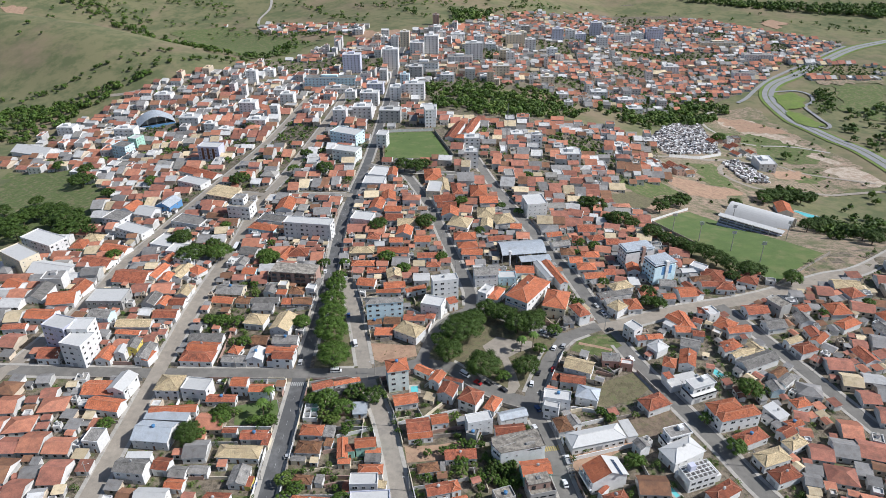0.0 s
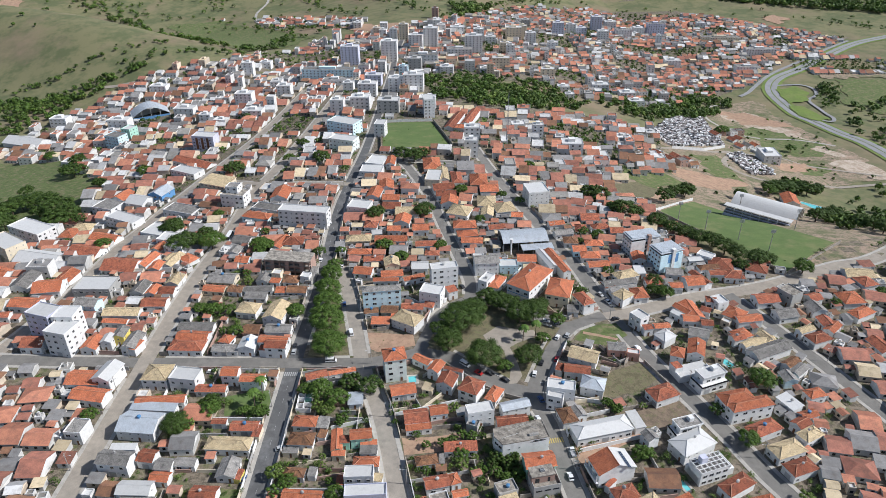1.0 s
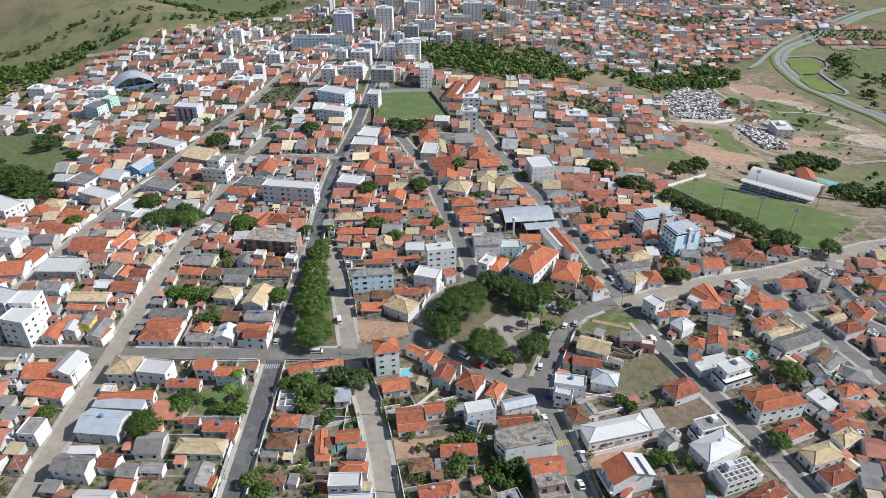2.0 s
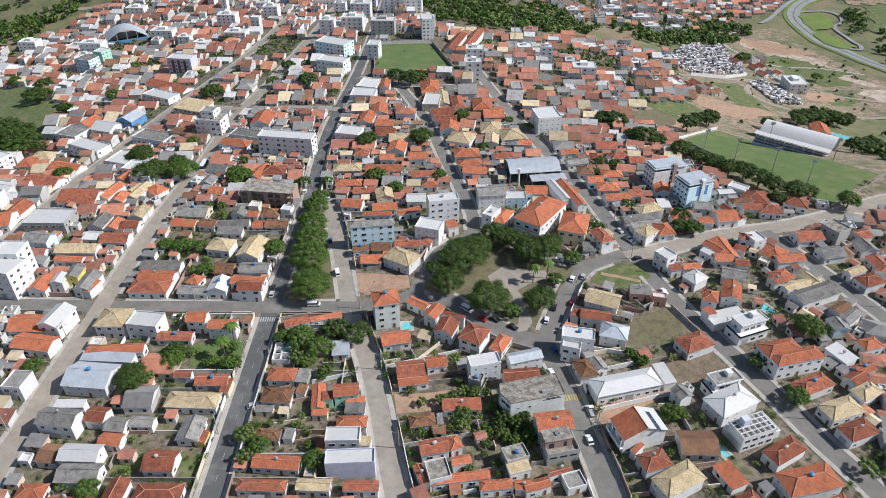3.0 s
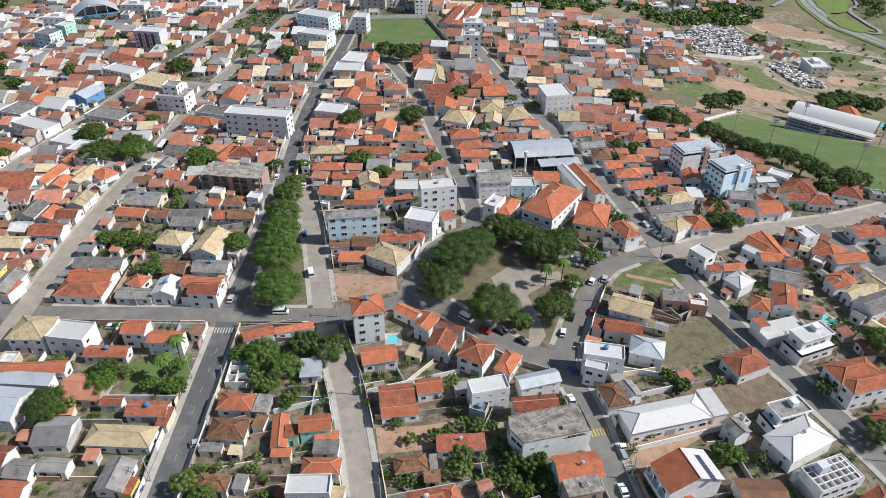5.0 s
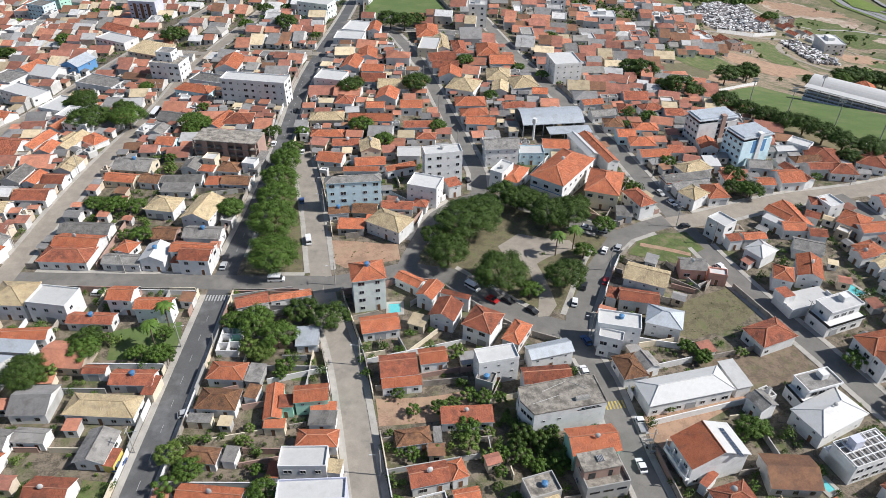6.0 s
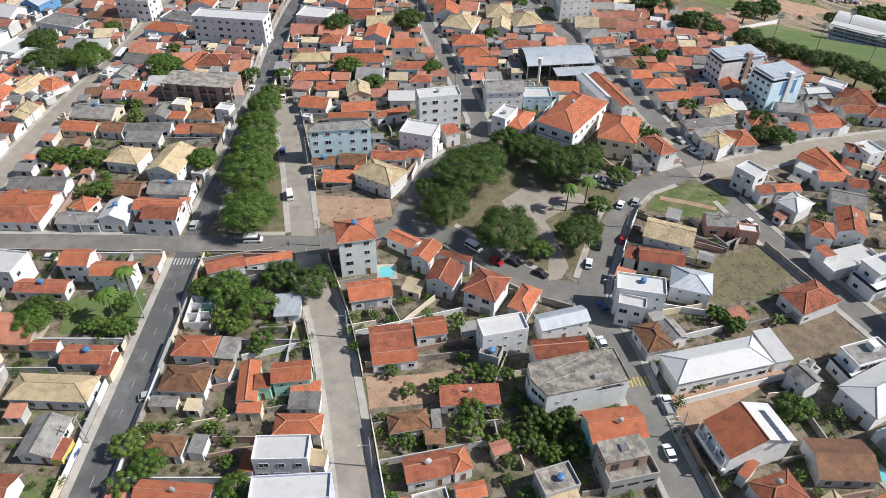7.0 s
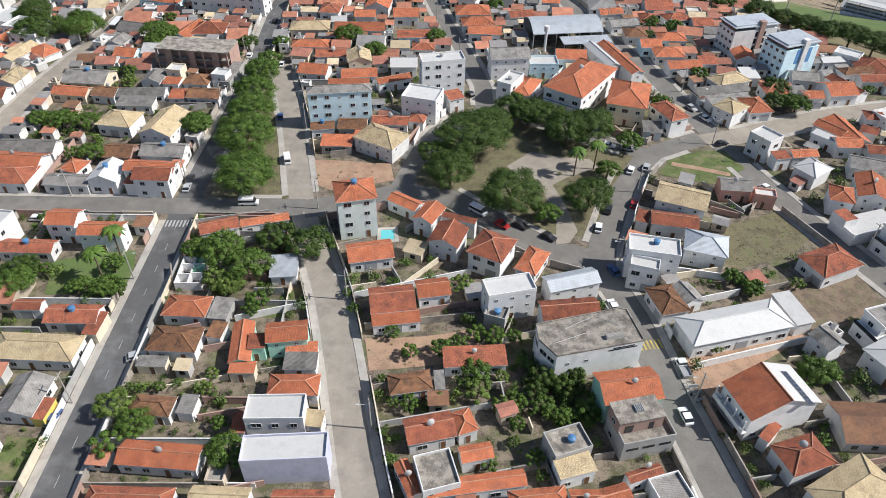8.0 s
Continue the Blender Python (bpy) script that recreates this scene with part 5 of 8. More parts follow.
tree(-9.9, 176.6, 1.3, 2.3, 'mid')
tree(-20.3, 214.8, 1.5, 2.7, 'mid')
tree(-22.2, 219.9, 1.3, 2.3, 'mid')
tree(14.2, 210.8, 1.2, 2.3, 'light')
tree(67.0, 224.5, 2.5, 4.0, 'mid')
tree(70.8, 220.6, 2.2, 3.6, 'mid')
tree(81.9, 223.0, 1.8, 3.0, 'light')
tree(74.4, 196.1, 3.6, 5.5, 'mid')
tree(57.0, 203.3, 1.3, 2.3, 'light')
tree(72.3, 194.6, 2.1, 3.5, 'mid')
tree(108.5, 308.4, 3.8, 5.6, 'dark')
tree(111.3, 316.5, 4.5, 6.6, 'dark')
tree(114.7, 306.4, 4.1, 6.2, 'dark')
tree(71.4, 309.9, 2.6, 4.1, 'mid')
tree(82.8, 375.1, 3.0, 4.6, 'dark')
tree(80.8, 364.2, 2.4, 3.8, 'mid')
tree(90.5, 371.0, 2.7, 4.3, 'mid')
tree(89.3, 328.1, 3.3, 5.1, 'mid')
tree(144.2, 317.9, 2.3, 3.7, 'mid')
tree(49.2, 295.7, 4.0, 6.0, 'dark')
tree(-156.1, 367.9, 9.2, 11.0, 'dark')
tree(-138.9, 367.9, 7.3, 10.5, 'mid')
tree(-104.4, 359.6, 5.0, 7.3, 'mid')
tree(-107.6, 356.0, 4.0, 6.0, 'mid')
tree(-315.5, 551.5, 10.2, 11.0, 'dark')
tree(-371.3, 618.1, 6.4, 9.3, 'mid')
tree(-273.8, 511.4, 5.2, 7.6, 'dark')
tree(-243.3, 526.4, 6.2, 8.9, 'mid')
tree(-160.5, 497.9, 7.8, 11.0, 'dark')
tree(-149.3, 416.4, 3.9, 5.9, 'mid')
tree(-105.0, 320.2, 2.7, 4.3, 'light')
tree(-74.1, 290.4, 4.6, 6.9, 'mid')
tree(-330.0, 588.0, 7.5, 10.7, 'dark')
tree(-190.1, 398.2, 4.3, 6.4, 'mid')
tree(-178.4, 398.6, 5.1, 7.4, 'mid')
tree(-282.1, 461.4, 10.9, 11.0, 'dark')
tree(-270.4, 436.3, 10.3, 11.0, 'dark')
tree(-268.2, 447.4, 8.4, 11.0, 'dark')
tree(-253.5, 435.5, 5.4, 7.9, 'dark')
tree(-212.7, 382.6, 4.9, 7.2, 'mid')
tree(-202.2, 693.8, 5.7, 8.3, 'mid')
tree(-118.2, 554.1, 5.5, 8.0, 'dark')
tree(-121.7, 516.1, 4.6, 6.9, 'mid')
tree(-115.8, 292.0, 4.3, 6.4, 'mid')
tree(-108.1, 292.8, 3.6, 5.4, 'mid')
tree(-123.2, 293.9, 3.6, 5.5, 'mid')
tree(-43.3, 397.2, 6.0, 8.7, 'dark')
tree(-12.5, 399.6, 6.7, 9.6, 'dark')
tree(-34.8, 355.7, 5.2, 7.7, 'mid')
tree(-2.0, 357.5, 3.8, 5.7, 'mid')
tree(-24.0, 343.9, 4.3, 6.4, 'mid')
tree(11.7, 435.6, 4.6, 6.8, 'mid')
tree(50.6, 422.6, 3.4, 5.1, 'mid')
tree(65.2, 497.8, 4.8, 7.1, 'mid')
tree(-31.0, 502.2, 7.4, 10.7, 'dark')
tree(-22.4, 498.7, 7.4, 10.6, 'dark')
tree(-16.0, 508.3, 5.8, 8.4, 'dark')
tree(-93.9, 504.5, 7.2, 10.3, 'dark')
tree(-72.9, 481.9, 3.2, 4.9, 'mid')
tree(-59.6, 352.5, 3.2, 4.9, 'mid')
tree(22.6, 391.3, 3.5, 5.3, 'mid')
tree(39.4, 430.9, 3.4, 5.2, 'mid')
tree(107.4, 438.5, 8.0, 11.0, 'dark')
tree(100.8, 442.6, 6.4, 9.2, 'dark')
tree(117.0, 410.3, 7.9, 11.0, 'dark')
tree(112.1, 414.6, 5.3, 7.8, 'dark')
tree(126.5, 410.5, 4.6, 6.8, 'dark')
tree(158.5, 454.7, 7.3, 10.4, 'dark')
tree(183.4, 482.4, 7.8, 11.0, 'dark')
tree(133.4, 390.7, 6.6, 9.5, 'dark')
tree(140.3, 380.5, 5.8, 8.4, 'dark')
tree(145.7, 372.3, 6.0, 8.7, 'dark')
tree(150.8, 364.2, 6.3, 9.1, 'dark')
tree(157.3, 360.3, 6.3, 9.1, 'dark')
tree(161.1, 350.3, 6.5, 9.4, 'dark')
tree(165.5, 342.1, 6.1, 8.8, 'dark')
tree(174.0, 337.3, 6.1, 8.8, 'dark')
tree(179.6, 337.7, 5.1, 7.5, 'dark')
tree(195.7, 328.0, 5.8, 8.5, 'mid')
tree(113.4, 305.8, 4.2, 6.4, 'mid')
tree(163.2, 332.0, 4.3, 6.4, 'dark')
tree(284.7, 550.4, 9.5, 11.0, 'dark')
tree(300.1, 555.3, 9.7, 11.0, 'dark')
tree(323.4, 564.5, 8.8, 11.0, 'dark')
tree(259.9, 435.6, 6.8, 9.8, 'dark')
tree(284.0, 457.1, 8.2, 11.0, 'dark')
tree(238.9, 510.4, 6.1, 8.8, 'dark')
tree(84.6, 376.4, 3.4, 5.2, 'mid')
tree(92.9, 372.8, 3.4, 5.2, 'mid')
tree(278.2, 541.9, 6.6, 9.5, 'mid')
tree(320.8, 763.1, 8.2, 11.0, 'mid')
tree(388.1, 730.9, 6.0, 8.6, 'mid')
tree(-96.3, 220.8, 4.4, 6.6, 'mid')
tree(-107.3, 210.9, 5.8, 8.4, 'dark')
tree(-103.3, 212.7, 3.2, 5.0, 'light')
tree(-145.2, 218.4, 3.5, 5.4, 'mid')
tree(-104.4, 166.7, 3.9, 5.9, 'mid')
tree(-102.0, 223.8, 2.6, 4.1, 'mid')
tree(-83.8, 220.9, 2.3, 3.7, 'mid')
tree(-76.0, 220.1, 3.4, 5.2, 'mid')
tree(-113.3, 169.1, 2.3, 3.8, 'mid')
tree(-97.7, 227.1, 2.4, 3.8, 'mid')
tree(135.9, 236.2, 5.7, 8.2, 'mid')
tree(70.6, 220.8, 2.7, 4.3, 'mid')
tree(67.9, 225.2, 2.1, 3.4, 'mid')
tree(76.8, 196.0, 3.0, 4.6, 'mid')
tree(110.8, 219.6, 3.3, 5.1, 'mid')
tree(117.6, 202.3, 4.4, 6.5, 'mid')
tree(143.1, 236.9, 2.9, 4.5, 'dark')
tree(127.3, 174.0, 3.3, 5.1, 'light')
tree(274.4, 445.1, 6.1, 8.8, 'dark')
tree(284.8, 427.0, 6.0, 8.6, 'dark')
tree(282.3, 407.3, 6.5, 9.4, 'dark')
tree(280.4, 394.2, 6.4, 9.2, 'dark')
tree(294.4, 405.5, 6.6, 9.5, 'dark')
tree(310.0, 484.4, 4.9, 7.2, 'dark')
tree(275.8, 463.2, 5.0, 7.4, 'dark')
tree(299.5, 494.1, 4.9, 7.2, 'dark')
tree(226.2, 304.5, 3.7, 5.5, 'mid')
tree(198.0, 296.7, 2.9, 4.5, 'mid')
tree(146.6, 268.2, 1.3, 2.4, 'mid')
tree(173.6, 479.1, 5.9, 8.6, 'dark')
tree(184.7, 489.1, 6.1, 8.8, 'dark')
tree(194.6, 502.8, 4.6, 6.8, 'dark')
tree(339.7, 578.7, 6.1, 8.9, 'dark')
tree(325.3, 578.3, 6.1, 8.8, 'dark')
tree(309.1, 573.8, 6.0, 8.7, 'dark')
tree(297.9, 569.4, 5.4, 7.9, 'dark')
tree(-319.5, 478.1, 9.9, 11.0, 'dark')
tree(-310.9, 480.2, 9.8, 11.0, 'dark')
tree(-297.0, 476.0, 9.0, 11.0, 'dark')
tree(-322.8, 469.9, 9.8, 11.0, 'dark')
tree(-328.3, 462.7, 9.8, 11.0, 'dark')
tree(-331.5, 455.2, 9.7, 11.0, 'dark')
tree(-312.8, 442.3, 8.3, 11.0, 'dark')
tree(-276.8, 439.3, 6.0, 8.7, 'dark')
tree(-325.4, 564.2, 6.4, 9.2, 'dark')
tree(-275.3, 512.4, 4.9, 7.2, 'dark')
tree(-259.6, 444.2, 3.6, 5.4, 'dark')
tree(-334.3, 511.2, 5.8, 8.4, 'dark')
tree(-353.0, 494.3, 6.9, 9.9, 'dark')
tree(-295.6, 458.0, 6.3, 9.1, 'dark')



# ---- far town, filled along the lie of its streets ----
CELLS = {}

def claim(rect):
    """Note a house outline in the coarse grid that gap() looks up."""
    x, y, hw, hd = rect[:4]
    r = math.hypot(hw, hd) + 8
    for i in range(int((x - r) // 20), int((x + r) // 20) + 1):
        for j in range(int((y - r) // 20), int((y + r) // 20) + 1):
            CELLS.setdefault((i, j), []).append(rect)

def gap(x, y):
    """Distance from a point to the nearest house outline (negative inside), up to 8 m."""
    best = 8.0
    for a, b, hw, hd, c, s, _ in CELLS.get((int(x // 20), int(y // 20)), ()):
        dx, dy = x - a, y - b
        u, v = abs(dx * c + dy * s) - hw, abs(-dx * s + dy * c) - hd
        best = min(best, math.hypot(max(u, 0), max(v, 0)) + min(0, max(u, v)))
    return best

OPEN = [[(126, 490), (157, 516), (174, 500), (150, 452), (138, 446), (126, 456)], [(13, 204), (23, 203), (31, 196), (31, 185), (22, 182), (12, 188)], [(-18, 237), (-10, 237), (-10, 248), (-18, 248)],
        [(-58, 524), (12, 531), (0, 637), (-65, 631)], [(135, 416), (172, 509), (270, 552), (301, 404), (210, 325), (190, 322)],
        [(-28, 854), (46, 853), (110, 913), (180, 806), (141, 728), (56, 671), (-18, 691)], [(-39, 278), (-14, 277), (-12, 262), (-34, 258)],
        [(-8, 266), (-3, 290), (12, 303), (28, 302), (58, 280), (47, 262), (38, 240), (28, 239), (15, 250)], [(60, 268), (66, 281), (86, 285), (90, 272), (76, 264)],
        [(-65, 256), (-43, 256), (-50, 292), (-58, 339), (-65, 339)], [(-18, 208), (8, 212), (11, 202), (-3, 198), (-16, 196)], [(60, 233), (74, 248), (93, 256), (96, 243), (84, 232), (71, 228)],
        [(68, 221), (99, 230), (103, 218), (87, 210), (74, 206)], [(49, 207), (76, 214), (81, 207), (64, 197), (53, 188), (48, 195)], [(-96, 236), (-74, 238), (-72, 220), (-94, 218)],
        [(-62.5, 220), (-55, 220), (-55, 232), (-62.5, 232)],
        [(-430, 630), (-380, 616), (-357, 611), (-290, 537), (-278, 505), (-259, 449), (-265, 437), (-276, 435), (-350, 440)]]

def core(x, y):
    """The blocks round the plaza, where yards stay open and planted."""
    return -128 < x < 135 and 140 < y < 335 - 0.25 * max(0, x - 40)

def barred(x, y):
    return any(inside(p, x, y) for p in OPEN)

FAR_ORDER = list("orbcwgk")
FAR_MATS = [material("far_" + TILE[k].name, {"o": (0.54, 0.23, 0.14), "r": (0.42, 0.175, 0.12), "b": (0.31, 0.16, 0.09), "c": (0.62, 0.51, 0.35), "w": (0.56, 0.555, 0.54), "g": (0.28, 0.27, 0.26), "k": (0.33, 0.315, 0.29)}[k],
                     {"o": (0.33, 0.14, 0.095), "r": (0.22, 0.10, 0.075), "b": (0.17, 0.09, 0.06), "c": (0.5, 0.4, 0.25), "w": (0.47, 0.465, 0.455), "g": (0.19, 0.185, 0.18), "k": (0.22, 0.21, 0.19)}[k],
                     1.0, 0.88, 2.0, 0.2, vary=0.3, island=True, stains=(0.12, 0.09, 0.07), stain_scale=0.4, stain_amount=0.4) for k in FAR_ORDER]
FAR_WALL = material("far_white_walls", (0.66, 0.65, 0.63), (0.52, 0.51, 0.49), 0.6, 0.88, 2, 0.1, vary=0.25, island=True, stains=(0.36, 0.33, 0.29), stain_scale=0.3, stain_amount=0.5)
FAR_TAN = material("far_tan_walls", (0.60, 0.51, 0.40), (0.46, 0.38, 0.30), 0.6, 0.88, 2, 0.1, vary=0.3, island=True)
FAR_ALL = FAR_MATS + [FAR_WALL, FAR_TAN, GLASS]

def simple_house(b, x, y, w, d, rot, h, kind, key, wall):
    """A small house joined into a block of houses: walls, roof with eaves, windows."""
    m = pose(x, y, land(x, y), 0, 0, rot)
    k = FAR_ORDER.index(key)
    i, j = w / 2, d / 2
    o = 0.35
    b.box(-i, i, -j, j, -1.3, h, wall, m=m, top=k if kind == "flat" else None)
    P = lambda a, c, z: m @ Vector((a, c, z))
    if kind == "flat":
        for x0, x1, y0, y1 in ((-i, i, -j, -j + 0.25), (-i, i, j - 0.25, j), (-i, -i + 0.25, -j + 0.25, j - 0.25), (i - 0.25, i, -j + 0.25, j - 0.25)):
            b.box(x0, x1, y0, y1, h + 0.01, h + 0.6, wall, m=m)
        if rng.random() < 0.4:
            b.box(-i * 0.3, i * 0.25, 0, j * 0.6, h + 0.01, h + 1.8, wall, m=m, top=k)
    else:
        I, J, r = i + o, j + o, 0.22 * d
        if kind == "hip" and w > d * 1.1:
            q = (w - d) / 2
            b.face([P(-I, -J, h), P(I, -J, h), P(q, 0, h + r), P(-q, 0, h + r)], k)
            b.face([P(I, J, h), P(-I, J, h), P(-q, 0, h + r), P(q, 0, h + r)], k)
            b.face([P(I, -J, h), P(I, J, h), P(q, 0, h + r)], k)
            b.face([P(-I, J, h), P(-I, -J, h), P(-q, 0, h + r)], k)
        elif kind == "shed":
            r = 0.12 * d
            b.face([P(-I, -J, h + 0.02), P(I, -J, h + 0.02), P(I, J, h + r), P(-I, J, h + r)], k)
            b.face([P(I, J, h + r - 0.12), P(-I, J, h + r - 0.12), P(-I, J, h + r), P(I, J, h + r)], k)
            b.face([P(I, -j, h), P(I, j, h), P(I, j, h + r - 0.1)], wall)
            b.face([P(-I, j, h), P(-I, -j, h), P(-I, j, h + r - 0.1)], wall)
        else:
            b.face([P(-I, -J, h), P(I, -J, h), P(I, 0, h + r), P(-I, 0, h + r)], k)
            b.face([P(I, J, h), P(-I, J, h), P(-I, 0, h + r), P(I, 0, h + r)], k)
            b.face([P(I, -j, h), P(I, j, h), P(I, 0, h + r - 0.1)], wall)
            b.face([P(-I, j, h), P(-I, -j, h), P(-I, 0, h + r - 0.1)], wall)
    n = max(1, int(w / 3.5))
    for f in range(max(1, int(h / 3))):
        for q in range(n):
            u = -i + (q + 0.5) * w / n
            z = f * 3 + 1.0
            b.face([P(u - 0.6, -j - 0.02, z), P(u + 0.6, -j - 0.02, z), P(u + 0.6, -j - 0.02, z + 1.2), P(u - 0.6, -j - 0.02, z + 1.2)], 9)

GREEN = []

def fill_rows():
    """Rows of lots between parallel streets that lean slightly with the valley."""
    for rect in RECTS:
        claim(rect)
    blocks = {}
    row = 0
    y = 120.0
    while y < 1560:
        x = -520.0
        lean = 5.0 if y > 420 else 0.0
        depth = rng.uniform(10.5, 13.5) * (1 + 0.12 * smoothstep(500, 700, y) - 0.1 * smoothstep(850, 1000, y))
        if row % 6 == 5 and y > 440:
            depth += 5
            y += 7
        while x < (620 if y < 800 else 900):
            w = rng.choice((5.5, 6.5, 7.5, 8.5, 10.0, 12.0)) * (1 + 0.1 * smoothstep(500, 700, y) - 0.1 * smoothstep(850, 1000, y)) if y > 430 else rng.uniform(7.0, 12.0)
            cx, cy = x + w / 2 + (y - 420) * (0.10 if y > 420 and x < 60 else 0.0), y + rng.uniform(-2.6, 2.6) + (0.25 * max(0, x - 80) if 150 < y < 420 else 0.0)
            x += w + rng.choice((0.4, 0.8, 1.6, 3.0))
            if y > 440 and int((x + 600) / 62) != int((x - w + 600) / 62):
                x += 6.5
            d = depth - rng.uniform(0.5, 3.5 if y > 560 else 4.5)
            if not (inside(TOWN_EDGE, cx, cy) or any(inside(p, cx, cy) for p in HAMLETS)) or barred(cx, cy) or on_street(cx, cy, min(w, d) / 2 + 1.2):
                continue
            near = -200 < cx < 240 and 120 < cy < 430
            r = min(w, d) / 2
            g = gap(cx, cy)
            if g < r + 0.2:
                if g > 2.6 and rng.random() < 0.8:
                    w = d = min(2 * (g - 0.3), 6.5)
                else:
                    continue
            if core(cx, cy) and rng.random() < 0.93:
                continue
            if near and rng.random() < 0.15:
                continue
            patch = noise.noise(Vector((cx * 0.011, cy * 0.011, 0.7)))
            if cy > 560 and (patch < -0.34 or rng.random() < 0.05 + 0.07 * smoothstep(1000, 1300, cy)):
                GREEN.append((cx, cy, rng.uniform(2.2, 4.2)))
                if rng.random() < 0.6:
                    GREEN.append((cx + rng.uniform(-5, 5), cy + rng.uniform(-5, 5), rng.uniform(1.8, 4.0)))
                continue
            if near and cx > 150 and rng.random() < 0.2:
                continue
            far = smoothstep(600, 800, cy) * smoothstep(420, 200, abs(cx - 30)) * smoothstep(1350, 1050, cy)
            tall = not near and rng.random() < 0.04 + 0.2 * far
            key = rng.choice("ooooorrrrrbcwwggk" if cy < 560 else "ooooorrrrbbcwwwwgggk")
            if near:
                key = rng.choice("oorrrbggwc")
            kind = "flat" if tall or key in "wk" and not near and rng.random() < 0.45 else rng.choice(("hip", "gable", "gable"))
            h = rng.uniform(6, 9) if tall else rng.uniform(2.6, 3.6) if near else rng.choice((2.8, 3.0, 3.2, 3.4, 5.6))
            if tall and far > 0.5 and rng.random() < 0.25:
                h = rng.uniform(10, 17)
            turn = (-12 if cx > 80 and cy < 430 else 0) + rng.uniform(-7, 7) + (-4 if y > 420 else 0)
            b = blocks.setdefault((int((cx + 600) // 125), int(cy // 125)), Build())
            simple_house(b, cx, cy, w, d, turn, h, kind, key, 7 if rng.random() < 0.8 else 8)
            claim((cx, cy, w / 2, d / 2, math.cos(radians(turn)), math.sin(radians(turn)), turn))
        y += depth
        row += 1
    for b in blocks.values():
        tagged(new("town_houses", b.make("town_houses", FAR_ALL)), "crowded low houses with tiled and concrete roofs", "houses", kind="stuff")

FAR_WINDOW = window_mesh(1.6, 1.4)

def far_building(x, y, w, d, h, wall):
    """A taller block of the town centre with rows of windows."""
    ob = empty("apartment_building" if h > 9 else "town_building", x, y, 0, -3)
    tagged(ob, "%s %s with a flat roof in the town centre" % (COLOUR[wall], "apartment block" if h > 9 else "commercial building"), "building", group="buildings of the town centre")
    body, hx, hy = wall_mesh("flat", w, d, h, WALL[wall])
    part("wall", body, ob)
    part("roof", roof_mesh("flat", w, d, h, TILE["g" if w > 25 else "w"], WALL[wall])[0], ob)
    b = Build()
    b.box(-w * 0.18, w * 0.14, -d * 0.1, d * 0.3, h - 0.02, h + 2.4)
    part("stair_tower", b.make("stair_tower", [WALL[wall]]), ob)
    floors, n = max(1, round(h / 3.2)), max(2, int(w / 4.6))
    for f in range(floors):
        for k in range(n):
            part("window", FAR_WINDOW, ob, at=(-hx + (k + 0.5) * 2 * hx / n, -hy - 0.03, f * h / floors + 1.0))
    RECTS.append((x, y, w / 2, d / 2, 1.0, 0.0, 0.0))

far_building(-124, 942, 24, 14, 25, 'L')
far_building(-71, 942, 21, 14, 27, 'W')
far_building(-38, 1013, 20, 15, 18, 'W')
far_building(-17, 1020, 21, 15, 26, 'W')
far_building(44, 998, 25, 15, 24, 'W')
far_building(-12, 1135, 17, 14, 14, 'W')
far_building(-12, 1214, 11, 9, 17, 'K')
far_building(-58, 1066, 14, 12, 22, 'C')
far_building(55, 1078, 16, 13, 17, 'W')
far_building(112, 1119, 25, 15, 20, 'C')
far_building(129, 1144, 13, 10, 20, 'C')
far_building(138, 1113, 17, 13, 18, 'W')
far_building(98, 1018, 12, 9, 14, 'W')
far_building(78, 934, 23, 14, 14, 'C')
far_building(24, 975, 34, 14, 9, 'W')
far_building(-25, 917, 38, 14, 14, 'W')
far_building(-35, 887, 17, 14, 16, 'G')
far_building(-48, 852, 11, 9, 12, 'B')
far_building(-51, 763, 18, 14, 15, 'W')
far_building(-32, 761, 22, 14, 19, 'W')
far_building(-13, 668, 12, 9, 14, 'W')
far_building(-82, 679, 19, 14, 14, 'W')
far_building(-103, 664, 13, 11, 16, 'W')
far_building(-81, 741, 20, 14, 15, 'W')
far_building(-80, 800, 19, 14, 13, 'L')
far_building(-144, 873, 65, 14, 13, 'B')
far_building(-129, 826, 29, 14, 7, 'W')
far_building(-53, 662, 21, 14, 13, 'G')
far_building(198, 1221, 19, 15, 22, 'L')
far_building(227, 1263, 17, 13, 16, 'W')
far_building(247, 1271, 19, 16, 12, 'L')
far_building(171, 1097, 17, 13, 13, 'W')
far_building(140, 924, 18, 14, 13, 'C')
far_building(151, 859, 15, 12, 7, 'W')
far_building(151, 813, 11, 9, 7, 'W')
far_building(85, 599, 10, 8, 13, 'W')
far_building(25, 575, 14, 11, 10, 'W')
far_building(22, 519, 11, 9, 14, 'W')
far_building(111, 569, 18, 14, 10, 'W')
far_building(-101, 1094, 11, 9, 14, 'C')
far_building(145, 1251, 14, 12, 11, 'G')
far_building(175, 1253, 12, 9, 15, 'G')
far_building(-91, 1089, 11, 9, 11, 'W')
far_building(-139, 1176, 13, 11, 9, 'W')
far_building(23, 1114, 22, 15, 9, 'W')
far_building(-2, 1113, 13, 10, 11, 'W')
far_building(72, 1066, 16, 13, 11, 'W')
far_building(-73, 1061, 11, 8, 17, 'W')
far_building(91, 1029, 14, 11, 14, 'C')
far_building(5, 870, 17, 13, 9, 'W')
far_building(55, 892, 14, 11, 7, 'W')
far_building(-107, 781, 12, 10, 10, 'W')
far_building(287, 1335, 20, 16, 26, 'L')
far_building(283, 1253, 19, 16, 17, 'W')
far_building(337, 1325, 30, 18, 14, 'W')
far_building(413, 1381, 33, 18, 21, 'L')
